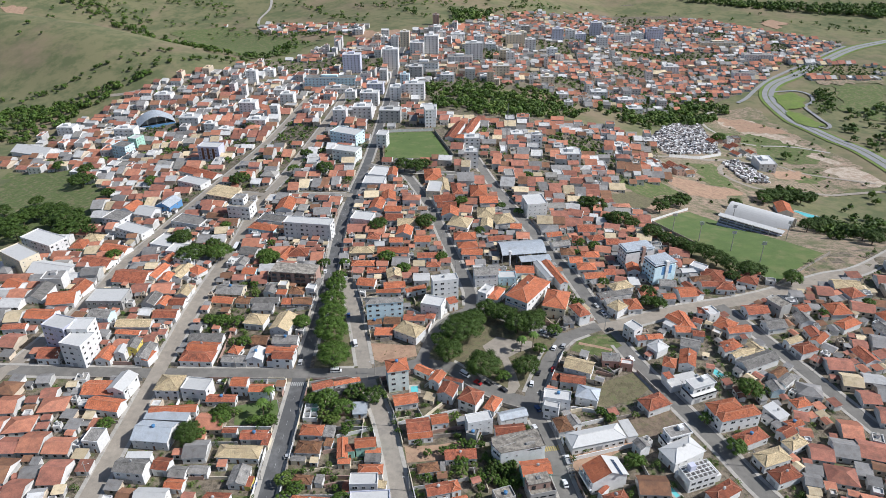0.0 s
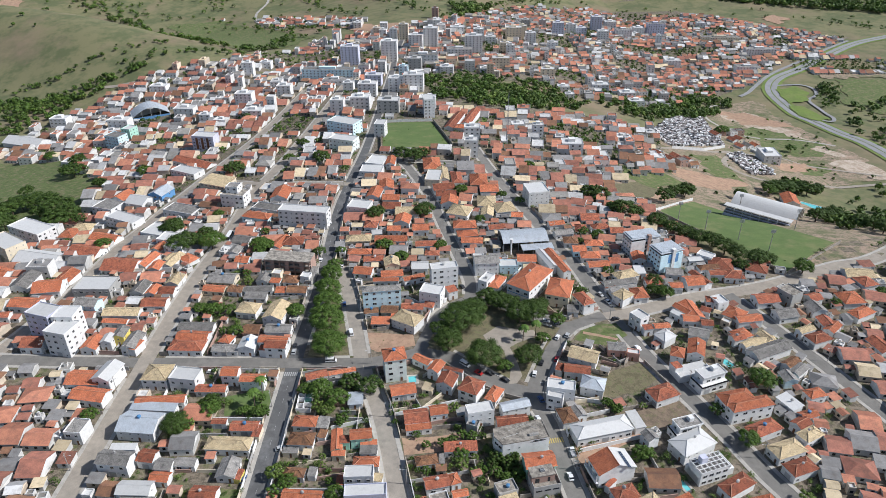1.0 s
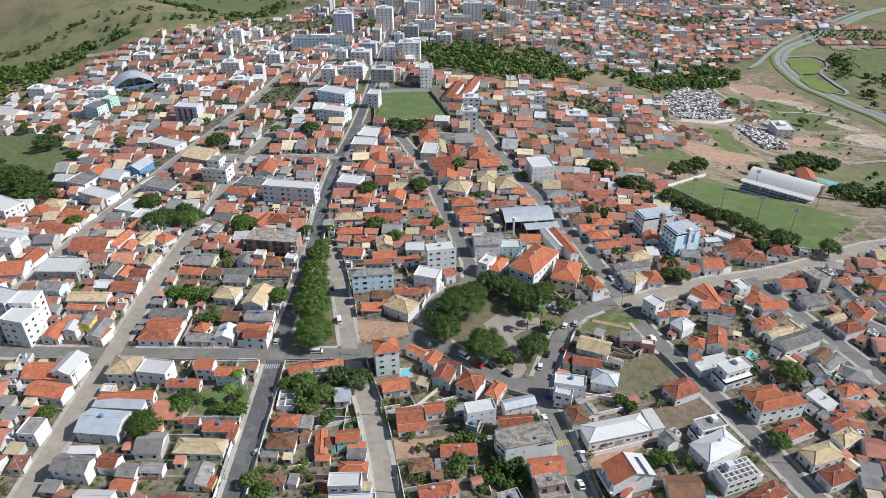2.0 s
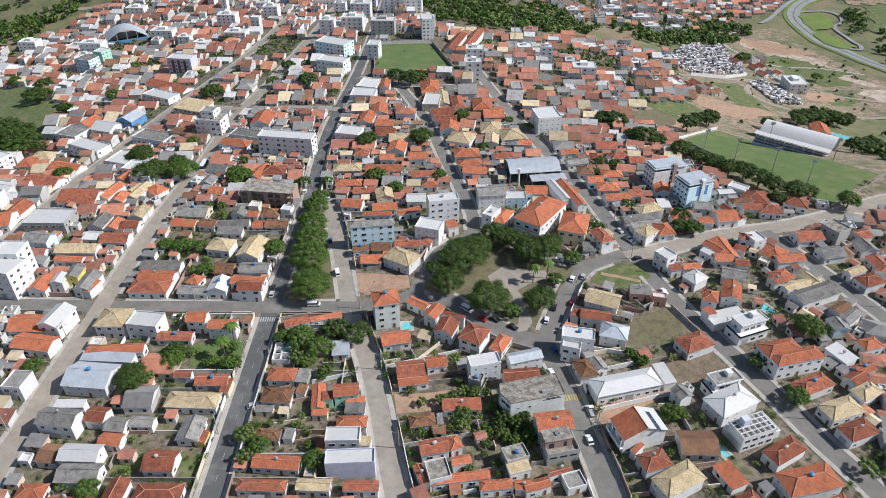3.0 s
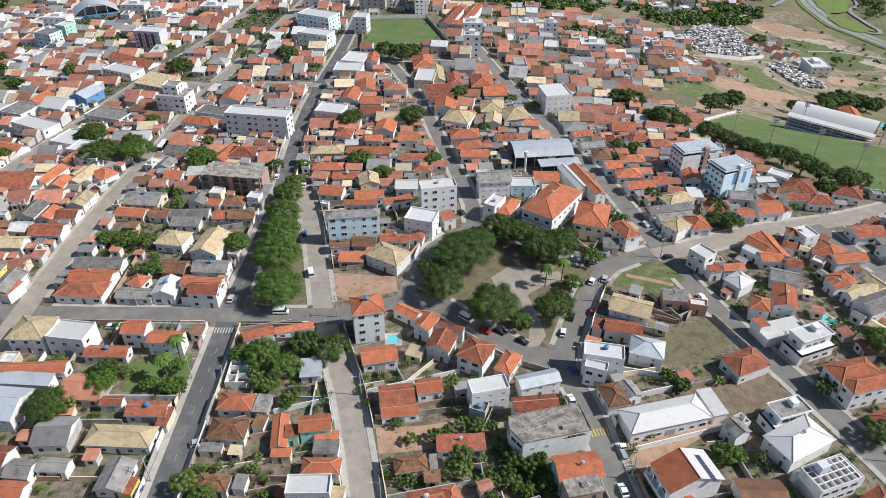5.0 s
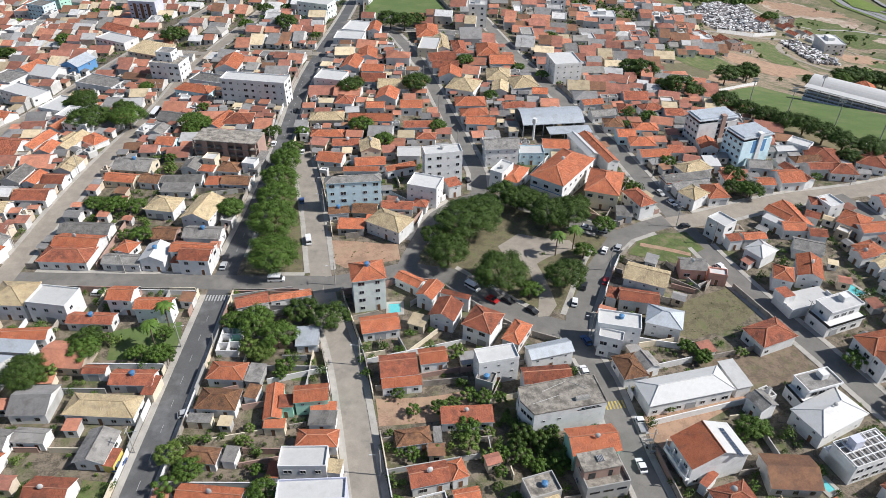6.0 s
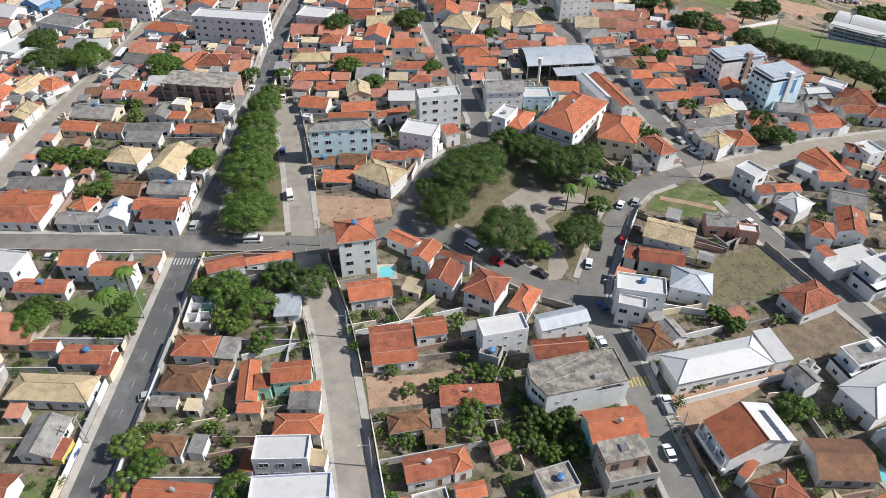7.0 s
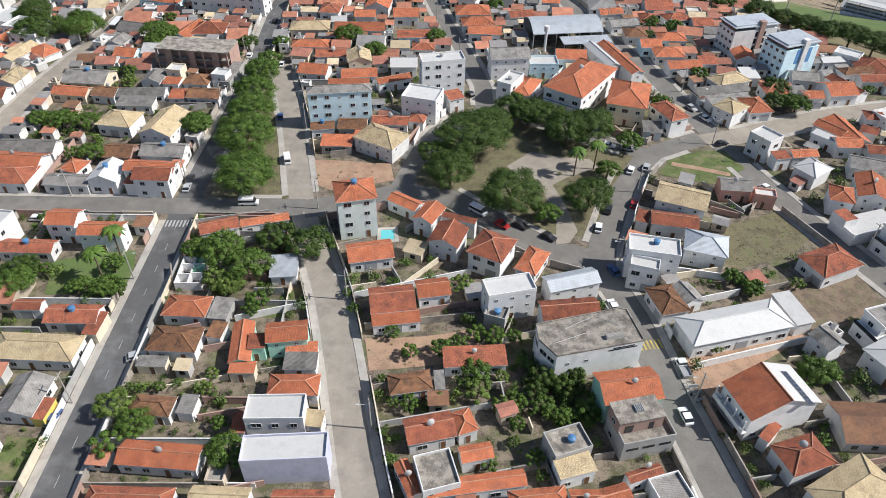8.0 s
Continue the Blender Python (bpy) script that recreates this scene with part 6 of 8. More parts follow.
far_building(375, 1138, 25, 17, 13, 'W')
far_building(394, 1289, 10, 8, 19, 'W')
far_building(238, 881, 21, 14, 11, 'W')
far_building(243, 853, 20, 14, 7, 'W')
far_building(336, 673, 17, 24, 10, 'W')
far_building(550, 1216, 51, 17, 12, 'W')
far_building(490, 1115, 38, 17, 9, 'W')
far_building(380, 1380, 21, 17, 14, 'W')
far_building(325, 1386, 22, 17, 14, 'W')
far_building(208, 907, 22, 14, 10, 'W')
far_building(520, 1438, 18, 14, 10, 'W')
far_building(521, 1327, 70, 18, 7, 'C')
far_building(-251, 900, 13, 10, 16, 'W')
far_building(-223, 768, 19, 14, 15, 'W')
far_building(-284, 745, 22, 14, 11, 'W')
far_building(-351, 728, 22, 14, 11, 'W')
far_building(-184, 798, 16, 13, 13, 'W')
far_building(-438, 768, 19, 14, 10, 'W')
house(-436, 692, 46, 22, -18, 5.0, 'gable', 'w', 'W', False)
far_building(-237, 936, 15, 12, 8, 'W')
far_building(-196, 698, 20, 14, 9, 'W')
far_building(-249, 706, 12, 9, 9, 'W')
far_building(-354, 857, 21, 14, 6, 'W')


# ---- landmarks ----
def vault(name, cx, cy, w, d, rot, eave, rise, roof_mat, wall_mat, label, category):
    """A hall with a barrel roof whose axis runs along local y, and open dark front."""
    ob = empty(name, cx, cy, 0, rot)
    tagged(ob, label, category)
    b = Build()
    n = 14
    ring = [(-w / 2 + w * k / n, eave + rise * math.sin(math.pi * k / n)) for k in range(n + 1)]
    for (xa, za), (xb, zb) in zip(ring, ring[1:]):
        b.face([(xa, -d / 2, za), (xb, -d / 2, zb), (xb, d / 2, zb), (xa, d / 2, za)][::1], 0, [(0, 0), (0, 1), (d, 1), (d, 0)])
        b.face([(xb, -d / 2, zb - 0.25), (xa, -d / 2, za - 0.25), (xa, d / 2, za - 0.25), (xb, d / 2, zb - 0.25)], 0)
        b.face([(xa, -d / 2, za - 0.25), (xb, -d / 2, zb - 0.25), (xb, -d / 2, zb), (xa, -d / 2, za)], 0)
    part("roof", b.make("roof", [roof_mat]), ob)
    b = Build()
    for s in (-1, 1):
        b.box(s * w / 2 - 0.15, s * w / 2 + 0.15, -d / 2 + 0.3, d / 2 - 0.3, -3, eave - 0.02)
    b.box(-w / 2 + 0.15, w / 2 - 0.15, d / 2 - 0.6, d / 2 - 0.3, -3, eave + 0.1)
    part("wall", b.make("wall", [wall_mat]), ob)
    for k in range(5):
        x = -w / 2 + 0.3 + (w - 0.6) * k / 4
        b = Build()
        b.box(x - 0.2, x + 0.2, -d / 2 + 0.1, -d / 2 + 0.5, -3, eave + rise * math.sin(math.pi * min(0.98, max(0.02, (x + w / 2) / w))) - 0.2)
        part("column", b.make("column", [WALL["W"]]), ob)
    RECTS.append((cx, cy, w / 2, d / 2, math.cos(radians(rot)), math.sin(radians(rot)), rot))
    return ob

def sports_hall():
    """A wide barrel roof that runs along the street, open below on the front and at one end."""
    ob = empty("sports_hall", 46.5, 363.2, 0, 7)
    tagged(ob, "sports hall with a curved blue-grey metal roof", "hall")
    w, d, eave, rise, n = 27.0, 16.5, 6.0, 2.6, 14
    arc = [(-d / 2 + d * k / n, eave + rise * math.sin(math.pi * k / n)) for k in range(n + 1)]
    b = Build()
    for (ya, za), (yb, zb) in zip(arc, arc[1:]):
        b.face([(-w / 2, ya, za), (w / 2, ya, za), (w / 2, yb, zb), (-w / 2, yb, zb)])
        b.face([(w / 2, ya, za - 0.2), (-w / 2, ya, za - 0.2), (-w / 2, yb, zb - 0.2), (w / 2, yb, zb - 0.2)])
        for s in (-1, 1):
            b.face([(s * w / 2, ya * s, za - 0.2), (s * w / 2, yb * s, zb - 0.2), (s * w / 2, yb * s, zb), (s * w / 2, ya * s, za)])
    part("roof", b.make("roof", [TILE["m"]]), ob, "curved blue-grey metal roof")
    b = Build()
    b.box(-w / 2, w / 2, d / 2 - 0.4, d / 2 - 0.1, 0, eave - 0.25)
    b.box(w / 2 - 0.4, w / 2 - 0.1, -d / 2 + 0.2, d / 2 - 0.4, 0, eave - 0.25)
    b.box(-w / 2 + 0.1, -w / 2 + 0.4, -d / 2 + 0.2, d / 2 - 0.4, 0, 2.2)
    part("wall", b.make("wall", [WALL["G"]]), ob)
    for k in range(7):
        b = Build()
        x = -w / 2 + 0.3 + (w - 0.6) * k / 6
        b.box(x - 0.15, x + 0.15, -d / 2 + 0.1, -d / 2 + 0.4, 0, eave - 0.21)
        part("column", b.make("column", [STEEL]), ob)
    b = Build()
    b.box(-3.5, w / 2 + 1.5, -d / 2 - 7.0, -d / 2 + 0.05, 4.6, 4.78, bottom=True)
    part("canopy", b.make("canopy", [TILE["m"]]), ob, "flat metal canopy")
    for k in range(4):
        b = Build()
        b.box(-3.2 + k * 6, -3.0 + k * 6, -d / 2 - 6.8, -d / 2 - 6.6, 0, 4.59)
        part("post", b.make("post", [STEEL]), ob)
    RECTS.append((46.5, 360.6, w / 2, 12, math.cos(radians(7)), math.sin(radians(7)), 7))
sports_hall()
tank = empty("water_tower", 38.5, 351.3, 0)
tagged(tank, "white concrete water tower beside the sports hall", "water tower")
b = Build()
b.tube((0, 0, 0), (0, 0, 8), 0.5, 0.5, 10)
part("shaft", b.make("shaft", [WALL["W"]]), tank)
b = Build()
b.tube((0, 0, 8), (0, 0, 10), 0.95, 0.95, 12)
part("tank", b.make("tank", [WALL["W"]]), tank)
vault("market_hall", -334, 768, 40, 26, 28, 5.0, 9.0, TILE["m"], WALL["W"], "pale arched market hall with a blue front", "hall")
b = Build()
b.box(-19.4, 19.4, -13.2, -13.05, 0.2, 4.6)
part("front", b.make("front", [WALL["S"]]), bpy.data.objects["market_hall"], "blue painted front")

def parish_school():
    """The large white hall with blue windows and an orange hipped roof by the plaza."""
    ob = house(45.0, 313.2, 14.0, 26.0, -36, 8.6, "hip", "o", "W", False)
    tagged(ob, "white parish hall with blue arched windows and orange tiled roof", "hall", group="large buildings by the plaza")
    for f in range(2):
        for k in range(3):
            part("window", WIDE_WINDOW, ob, "blue-framed window", at=(-4.6 + 4.6 * k, -12.62, 1.2 + f * 4.2))
        for k in range(6):
            part("window", WINDOW, ob, at=(6.60, -10.0 + 4.0 * k, 1.2 + f * 4.2), turn=math.pi / 2)
    b = Build()
    b.box(-6.5, 6.5, -12.7, -12.58, 4.3, 4.6)
    part("trim", b.make("trim", [WALL["S"]]), ob, "blue string course")
parish_school()

def unfinished_block():
    """Raw brick shell of four bays with an open dark front."""
    ob = empty("unfinished_building", -85.6, 336.5, 0, -8)
    tagged(ob, "unfinished raw brick building with open dark bays", "building")
    w, d, h = 26.0, 10.5, 9.0
    b = Build()
    b.box(-w / 2, w / 2, -d / 2, d / 2, h - 0.35, h, bottom=True)
    part("roof", b.make("roof", [TILE["k"]]), ob)
    b = Build()
    b.box(-w / 2, w / 2, -d / 2 + 2.2, d / 2 - 0.1, 0, h - 0.36)
    part("wall", b.make("wall", [WALL["K"]]), ob)
    for z in (3.0, 6.0):
        b = Build()
        b.box(-w / 2, w / 2, -d / 2, -d / 2 + 2.2, z - 0.25, z, bottom=True)
        part("floor_slab", b.make("floor_slab", [TILE["k"]]), ob)
    for k in range(7):
        x = -w / 2 + 0.4 + (w - 0.8) * k / 6
        b = Build()
        b.box(x - 0.25 - (0.9 if k % 2 else 0), x + 0.25 + (0.9 if k % 2 else 0), -d / 2 + 0.05, -d / 2 + 0.5, 0, h - 0.36)
        part("pier", b.make("pier", [WALL["K"]]), ob)
    RECTS.append((-85.6, 336.5, w / 2, d / 2, math.cos(radians(-8)), math.sin(radians(-8)), -8))
unfinished_block()

def grandstand():
    """Stepped seats under a thin roof, and the arched hall behind."""
    ob = empty("grandstand", 210.8, 421.1, 0, -39.5)
    tagged(ob, "concrete grandstand with stepped seats under a pale roof", "grandstand")
    for k in range(6):
        b = Build()
        b.box(-21, 21, -4 + k * 1.1, -2.9 + k * 1.1, -4, 0.8 + 0.5 * k)
        part("seat_step", b.make("seat_step", [TILE["g"] if k % 2 else WALL["L"]]), ob)
    b = Build()
    b.box(-22, 22, -2.2, 3.4, 5.6, 5.8, bottom=True)
    part("roof", b.make("roof", [TILE["w"]]), ob)
    for k in range(8):
        b = Build()
        b.box(-20 + k * 5.6, -19.7 + k * 5.6, -3.6, -3.3, -4, 5.6)
        part("post", b.make("post", [FRAME]), ob)
    RECTS.append((210.8, 421.1, 22, 5, math.cos(radians(-39.5)), math.sin(radians(-39.5)), -39.5))
grandstand()
vault("gymnasium", 236.5, 460.0, 23, 46, 50.5, 4.5, 6.0, TILE["w"], WALL["G"], "gymnasium with a pale arched roof beside the pitch", "hall")

def tower_block(x, y, w, d, rot, h, wall, shaft, label):
    """A plain-fronted block: windows on the end wall, a stair shaft on the front, an attic band under the roof slab."""
    ob = empty("apartment_building", x, y, 0, rot)
    tagged(ob, label, "building", group="apartment buildings by the pitch")
    b = Build()
    b.box(-w / 2, w / 2, -d / 2, d / 2, -2, h - 1.6)
    b.box(-w / 2 + 0.5, w / 2 - 0.5, -d / 2 + 0.5, d / 2 - 0.5, h - 1.59, h - 0.3)
    part("wall", b.make("wall", [WALL[wall]]), ob)
    b = Build()
    b.box(-w / 2 - 0.3, w / 2 + 0.3, -d / 2 - 0.3, d / 2 + 0.3, h - 0.29, h, bottom=True)
    b.box(-w / 2 + 0.6, w / 2 - 0.6, -d / 2 + 0.6, d / 2 - 0.6, h + 0.004, h + 0.5)
    part("roof", b.make("roof", [TILE["m"]]), ob, "grey sheet roof")
    for s in (-1, 1):
        b = Build()
        b.box(-w / 2 + 0.3, -0.3, -d / 2 + 0.42, -d / 2 + 0.48, h - 1.5, h - 0.4) if s < 0 else b.box(-w / 2 + 0.42, -w / 2 + 0.48, -d / 2 + 0.5, d / 2 - 0.5, h - 1.5, h - 0.4)
        part("attic_window", b.make("attic_window", [GLASS]), ob)
    b = Build()
    sx = 1.0 if shaft == "W" else 2.2
    b.box(sx - 1.0, sx + 1.0, -d / 2 - 0.5, -d / 2 + 1.5, 0, h + 1.4)
    part("stair_shaft", b.make("stair_shaft", [WALL["K"] if shaft == "K" else WALL["W"]]), ob)
    for s in (-1, 1):
        b = Build()
        if shaft == "K":
            for f in range(3):
                b.box(sx + s * 1.7 - 0.5, sx + s * 1.7 + 0.5, -d / 2 - 0.04, -d / 2 + 0.1, 3.2 + f * 2.6, 5.0 + f * 2.6)
        else:
            b.box(sx + s * 2.2 - 1.1, sx + s * 2.2 + 1.1, -d / 2 - 0.04, -d / 2 + 0.1, 5.6, h - 1.7)
        part("recess", b.make("recess", [GLASS if shaft == "K" else WALL["S"]]), ob)
    for f in range(4):
        for k in range(4):
            part("window", WINDOW, ob, at=(-w / 2 - 0.03, d / 2 - (k + 0.5) * d / 4, 0.9 + f * 2.8), turn=-math.pi / 2)
    RECTS.append((x, y, w / 2, d / 2, math.cos(radians(rot)), math.sin(radians(rot)), rot))
tower_block(112.8, 352.5, 17.9, 9.9, 15, 12.6, "W", "K", "white apartment block with a brown stair shaft")
tower_block(122.2, 336.2, 14.4, 10.9, 21, 12.6, "B", "W", "light blue apartment block with dark blue recesses")

def pergola_house():
    """White two-storey house with a concrete beam grid for a roof, a stair tower and a walled pool yard."""
    house(48.5, 228.5, 11.7, 6.0, -12, 8.5, "flat", "w", "W")
    house(45.6, 224.0, 6.5, 3.6, -18, 7.0, "flat", "w", "W")
    ob = empty("pergola_house", 96.9, 187.4, 0, 19)
    tagged(ob, "white two-storey modern house with a roof of concrete beams", "house")
    b = Build()
    b.box(-6.2, 6.2, -3.4, 3.6, 0, 6.2)
    b.box(-6.2, 9.5, -2.4, 5.2, 0, 3.3)
    part("wall", b.make("wall", [WALL["W"]]), ob)
    b = Build()
    b.face([(-6.1, -3.3, 6.23), (6.1, -3.3, 6.23), (6.1, 3.5, 6.23), (-6.1, 3.5, 6.23)])
    part("roof", b.make("roof", [TILE["g"]]), ob)
    for k in range(7):
        b = Build()
        b.box(-6.4 + k * 2.1, -6.2 + k * 2.1, -3.6, 3.8, 6.6, 7.0, bottom=True)
        part("roof_beam", b.make("roof_beam", [WALL["W"]]), ob)
    for k in range(5):
        b = Build()
        b.box(-6.4, 6.4, -3.6 + k * 1.8, -3.4 + k * 1.8, 6.62, 7.02, bottom=True)
        part("roof_beam", b.make("roof_beam", [WALL["W"]]), ob)
    for x in (-6.3, 6.3):
        for y in (-3.5, 3.7):
            b = Build()
            b.box(x - 0.12, x + 0.12, y - 0.12, y + 0.12, 6.0, 6.6)
            part("post", b.make("post", [WALL["W"]]), ob)
    b = Build()
    b.box(-3.6, -1.0, 0.4, 2.6, 6.25, 9.3)
    part("stair_tower", b.make("stair_tower", [WALL["L"]]), ob)
    for x in (-4.4, -1.6, 1.4, 4.4):
        for z in (0.9, 3.9):
            part("window", WIDE_WINDOW, ob, at=(x, -3.44, z))
    RECTS.append((96.9, 187.4, 8, 4.5, math.cos(radians(19)), math.sin(radians(19)), 19))
pergola_house()

def block(name, bld, mats, parent, label=""):
    return part(name, bld.make(name, mats if isinstance(mats, list) else [mats]), parent, label)

def claim_rect(x, y, w, d, rot):
    RECTS.append((x, y, w / 2, d / 2, math.cos(radians(rot)), math.sin(radians(rot)), rot))

def stained_roof_building():
    """White two-storey corner building: blank front with two small windows, cut-off end with tall windows, low-edged stained slab roof."""
    ob = empty("corner_building", 28.9, 202.0, 0, 13)
    tagged(ob, "white two-storey building with a black-stained flat concrete roof", "building")
    foot = [(-8.6, -4.6), (9.9, -4.6), (10.2, 4.2), (8.6, 4.9), (-9.8, 4.4), (-10.6, 0.2)]
    h, q = 8.0, Build()
    for (ax, ay), (bx, by) in zip(foot, foot[1:] + foot[:1]):
        q.face([(ax, ay, -1.0), (bx, by, -1.0), (bx, by, h), (ax, ay, h)])
    block("wall", q, WALL["W"], ob)
    q = Build()
    q.face([(x, y, h - 0.05) for x, y in foot])
    for (ax, ay), (bx, by) in zip(foot, foot[1:] + foot[:1]):
        l, a = math.hypot(bx - ax, by - ay), math.degrees(math.atan2(by - ay, bx - ax))
        q.box(0, l, -0.06, 0.16, h - 0.25, h + 0.18, m=pose(ax, ay, 0, 0, 0, a), bottom=True)
    block("roof", q, TILE["k"], ob, "stained concrete slab with a low rim")
    for x in (-6.0, -2.0):
        part("window", SMALL_WINDOW, ob, at=(x, -4.64, 4.6))
    # no hole is cut: dark strips carry the shade of the two slots
    for x0, x1, z0 in ((3.4, 8.0, 7.0), (2.4, 8.6, 6.55)):
        q = Build()
        q.box(x0, x1, -4.66, -4.5, z0, z0 + 0.28)
        block("vent_slot", q, GLASS, ob, "dark strip for the shade in a horizontal slot")
    for (ax, ay), (bx, by) in ((foot[5], foot[0]), (foot[4], foot[5])):
        a = math.atan2(by - ay, bx - ax)
        for t in (0.3, 0.72):
            part("window", WIDE_WINDOW, ob, at=(ax + (bx - ax) * t + 0.03 * math.sin(a), ay + (by - ay) * t - 0.03 * math.cos(a), 4.9), turn=a)
    for k in range(4):
        part("door", GATE, ob, at=(9.98, -3.3 + 2.1 * k, 0.1), turn=math.pi / 2) if k % 2 else part("window", WINDOW, ob, at=(9.98, -3.0 + 2.1 * k, 4.4), turn=math.pi / 2)
    q = Build()
    q.box(2.6, 6.2, -2.9, -1.9, h - 0.05, h + 0.75, 0, top=1)
    block("roof_hatch", q, [WALL["G"], TILE["g"]], ob)
    for x0, y0, x1, y1 in ((-4.5, 1.8, 2.5, 3.9), (3.2, 3.6, 6.8, 0.4), (-8.0, -1.4, -1.0, -0.2)):
        q = Build()
        q.tube((x0, y0, h), (x1, y1, h), 0.05, 0.05, 5)
        block("water_pipe", q, FRAME, ob)
    claim_rect(28.9, 202.0, 20.6, 9.4, 13)
stained_roof_building()

def raw_storey_building():
    """Half-built block: grey lower storey with a walled deck and slots, raw brick upper storey under a thin slab."""
    ob = empty("half_built_building", 35.4, 182.6, 0, 12)
    tagged(ob, "half-built grey concrete and brick building with a roof deck", "building")
    q = Build()
    q.box(-5.0, 5.2, -4.3, 3.0, -1.0, 4.4, 0, top=1)
    block("wall", q, [WALL["G"], TILE["k"]], ob)
    q = Build()
    for x0, x1, y0, y1 in ((-5.0, 5.2, -4.3, -4.1), (5.0, 5.2, -4.1, 3.0), (-5.0, -4.8, -4.1, -1.6)):
        q.box(x0, x1, y0, y1, 4.404, 5.4)
    block("parapet", q, WALL["G"], ob, "bare concrete parapet")
    # slots are solid dark strips on the wall, inner shade put into their colour
    for k in range(3):
        q = Build()
        q.box(-4.2 + 3.2 * k, -1.9 + 3.2 * k, -4.36, -4.28, 2.9, 3.5)
        block("slot", q, GLASS, ob, "dark strip for the shade in an open slot")
    q = Build()
    q.box(-5.0, 3.6, -1.6, 3.0, 4.41, 7.6)
    block("upper_wall", q, WALL["K"], ob, "raw brick upper storey")
    q = Build()
    q.box(-5.2, 3.8, -1.8, 3.2, 7.604, 7.85, bottom=True)
    block("roof", q, TILE["k"], ob, "stained concrete slab")
    # doorways are solid too: a near-black slab stands for the shade inside
    for x, w in ((-3.0, 1.6), (1.4, 0.9)):
        q = Build()
        q.box(x - w / 2, x + w / 2, -1.66, -1.55, 4.6, 6.6)
        block("opening", q, GLASS, ob, "dark slab for the shade in a doorway without a door")
    for z in (1.0, 5.2):
        part("window", WINDOW, ob, at=(-5.03, 0.6, z), turn=-math.pi / 2)
    q = Build()
    for k in range(5):
        q.box(-1.2 + 0.35 * k, -1.05 + 0.35 * k, 0.0, 1.6, 7.86, 8.25)
    block("rebar_stub", q, STEEL, ob)
    claim_rect(35.4, 182.6, 10.4, 7.4, 12)
raw_storey_building()

def solar_house():
    """White two-storey house, one roof slope of orange tiles, the other of white sheet, an upper veranda on the street side."""
    ob = house(61.0, 187.7, 9.4, 15.3, -74, 7.0, "cross", "o", "W")
    tagged(ob, "white two-storey house with orange and white roof slopes and solar panels", "house")
    roof = next(c for c in ob.children if c.name.startswith("roof"))
    roof.data.materials.append(TILE["w"])
    m = Matrix.Rotation(radians(-74), 3, "Z")
    tops = sorted((f for f in roof.data.polygons if f.normal.z > 0.5), key=lambda f: (m @ f.center).x)
    tops[-1].material_index = 2
    q = Build()
    q.box(-4.6, -3.2, -7.9, -7.65, 3.3, 4.3)
    q.box(-4.6, 4.6, -8.6, -7.4, 3.1, 3.3, bottom=True)
    q.box(-4.6, 4.6, -8.6, -8.5, 3.304, 4.2)
    block("balcony", q, WALL["W"], ob, "white balcony with a solid rail")
    for x in (-4.3, -1.4, 1.4, 4.3):
        q = Build()
        q.box(x - 0.1, x + 0.1, -8.5, -8.3, 4.2, 6.7)
        block("post", q, WALL["W"], ob)
solar_house()

def modern_house(x, y, w, d, rot, h, label, dark=False):
    """A modern white house of stacked boxes: set-back upper storey, projecting slabs, wide dark glass, parapets."""
    ob = empty("house", x, y, 0, rot)
    tagged(ob, label, "house", group="modern white houses")
    i, j = w / 2, d / 2
    q = Build()
    q.box(-i, i, -j, j, -1.0, h * 0.52, 0)
    q.box(-i * 0.72, i, -j * 0.45, j, h * 0.52 + 0.24, h)
    block("wall", q, WALL["W"], ob)
    q = Build()
    q.box(-i - 0.2, i + 0.2, -j - 0.5, j + 0.1, h * 0.52 + 0.004, h * 0.52 + 0.235, bottom=True)
    block("floor_slab", q, WALL["W"], ob)
    q = Build()
    q.box(-i * 0.72 - 0.3, i + 0.3, -j * 0.45 - 0.6, j + 0.2, h + 0.004, h + 0.22, 1, top=0, bottom=True)
    for x0, x1, y0, y1 in ((-i * 0.72 - 0.3, i + 0.3, -j * 0.45 - 0.6, -j * 0.45 - 0.4), (-i * 0.72 - 0.3, i + 0.3, j, j + 0.2), (-i * 0.72 - 0.3, -i * 0.72 - 0.1, -j * 0.45 - 0.4, j), (i + 0.1, i + 0.3, -j * 0.45 - 0.4, j)):
        q.box(x0, x1, y0, y1, h + 0.224, h + 0.62, 1)
    block("roof", q, [TILE["g" if dark else "w"], WALL["W"]], ob)
    q = Build()
    for x0, x1, y0, y1 in ((-i - 0.2, i + 0.2, -j - 0.5, -j - 0.42), (-i - 0.2, -i - 0.12, -j - 0.4, j)):
        q.box(x0, x1, y0, y1, h * 0.52 + 0.24, h * 0.52 + 1.15)
    block("balcony_rail", q, GLASS, ob, "dark glass balcony rail")
    for k, u in enumerate((-0.55, 0.0, 0.55)):
        part("window" if k else "door", WIDE_WINDOW if k else GATE, ob, at=(u * i, -j - 0.04, 0.9 if k else 0.05))
        part("window", WIDE_WINDOW, ob, at=(u * i * 0.75 + 0.12 * i, -j * 0.45 - 0.04, h * 0.52 + 0.6))
    for z in (1.0, h * 0.52 + 0.9):
        part("window", WINDOW, ob, at=(-i - 0.04 if z < 2 else -i * 0.72 - 0.04, j * 0.3, z), turn=-math.pi / 2)
    q = Build()
    q.box(i * 0.25, i * 0.6, j * 0.1, j * 0.7, h + 0.225, h + 1.9)
    block("stair_tower", q, WALL["W"], ob)
    claim_rect(x, y, w + 1, d + 1, rot)
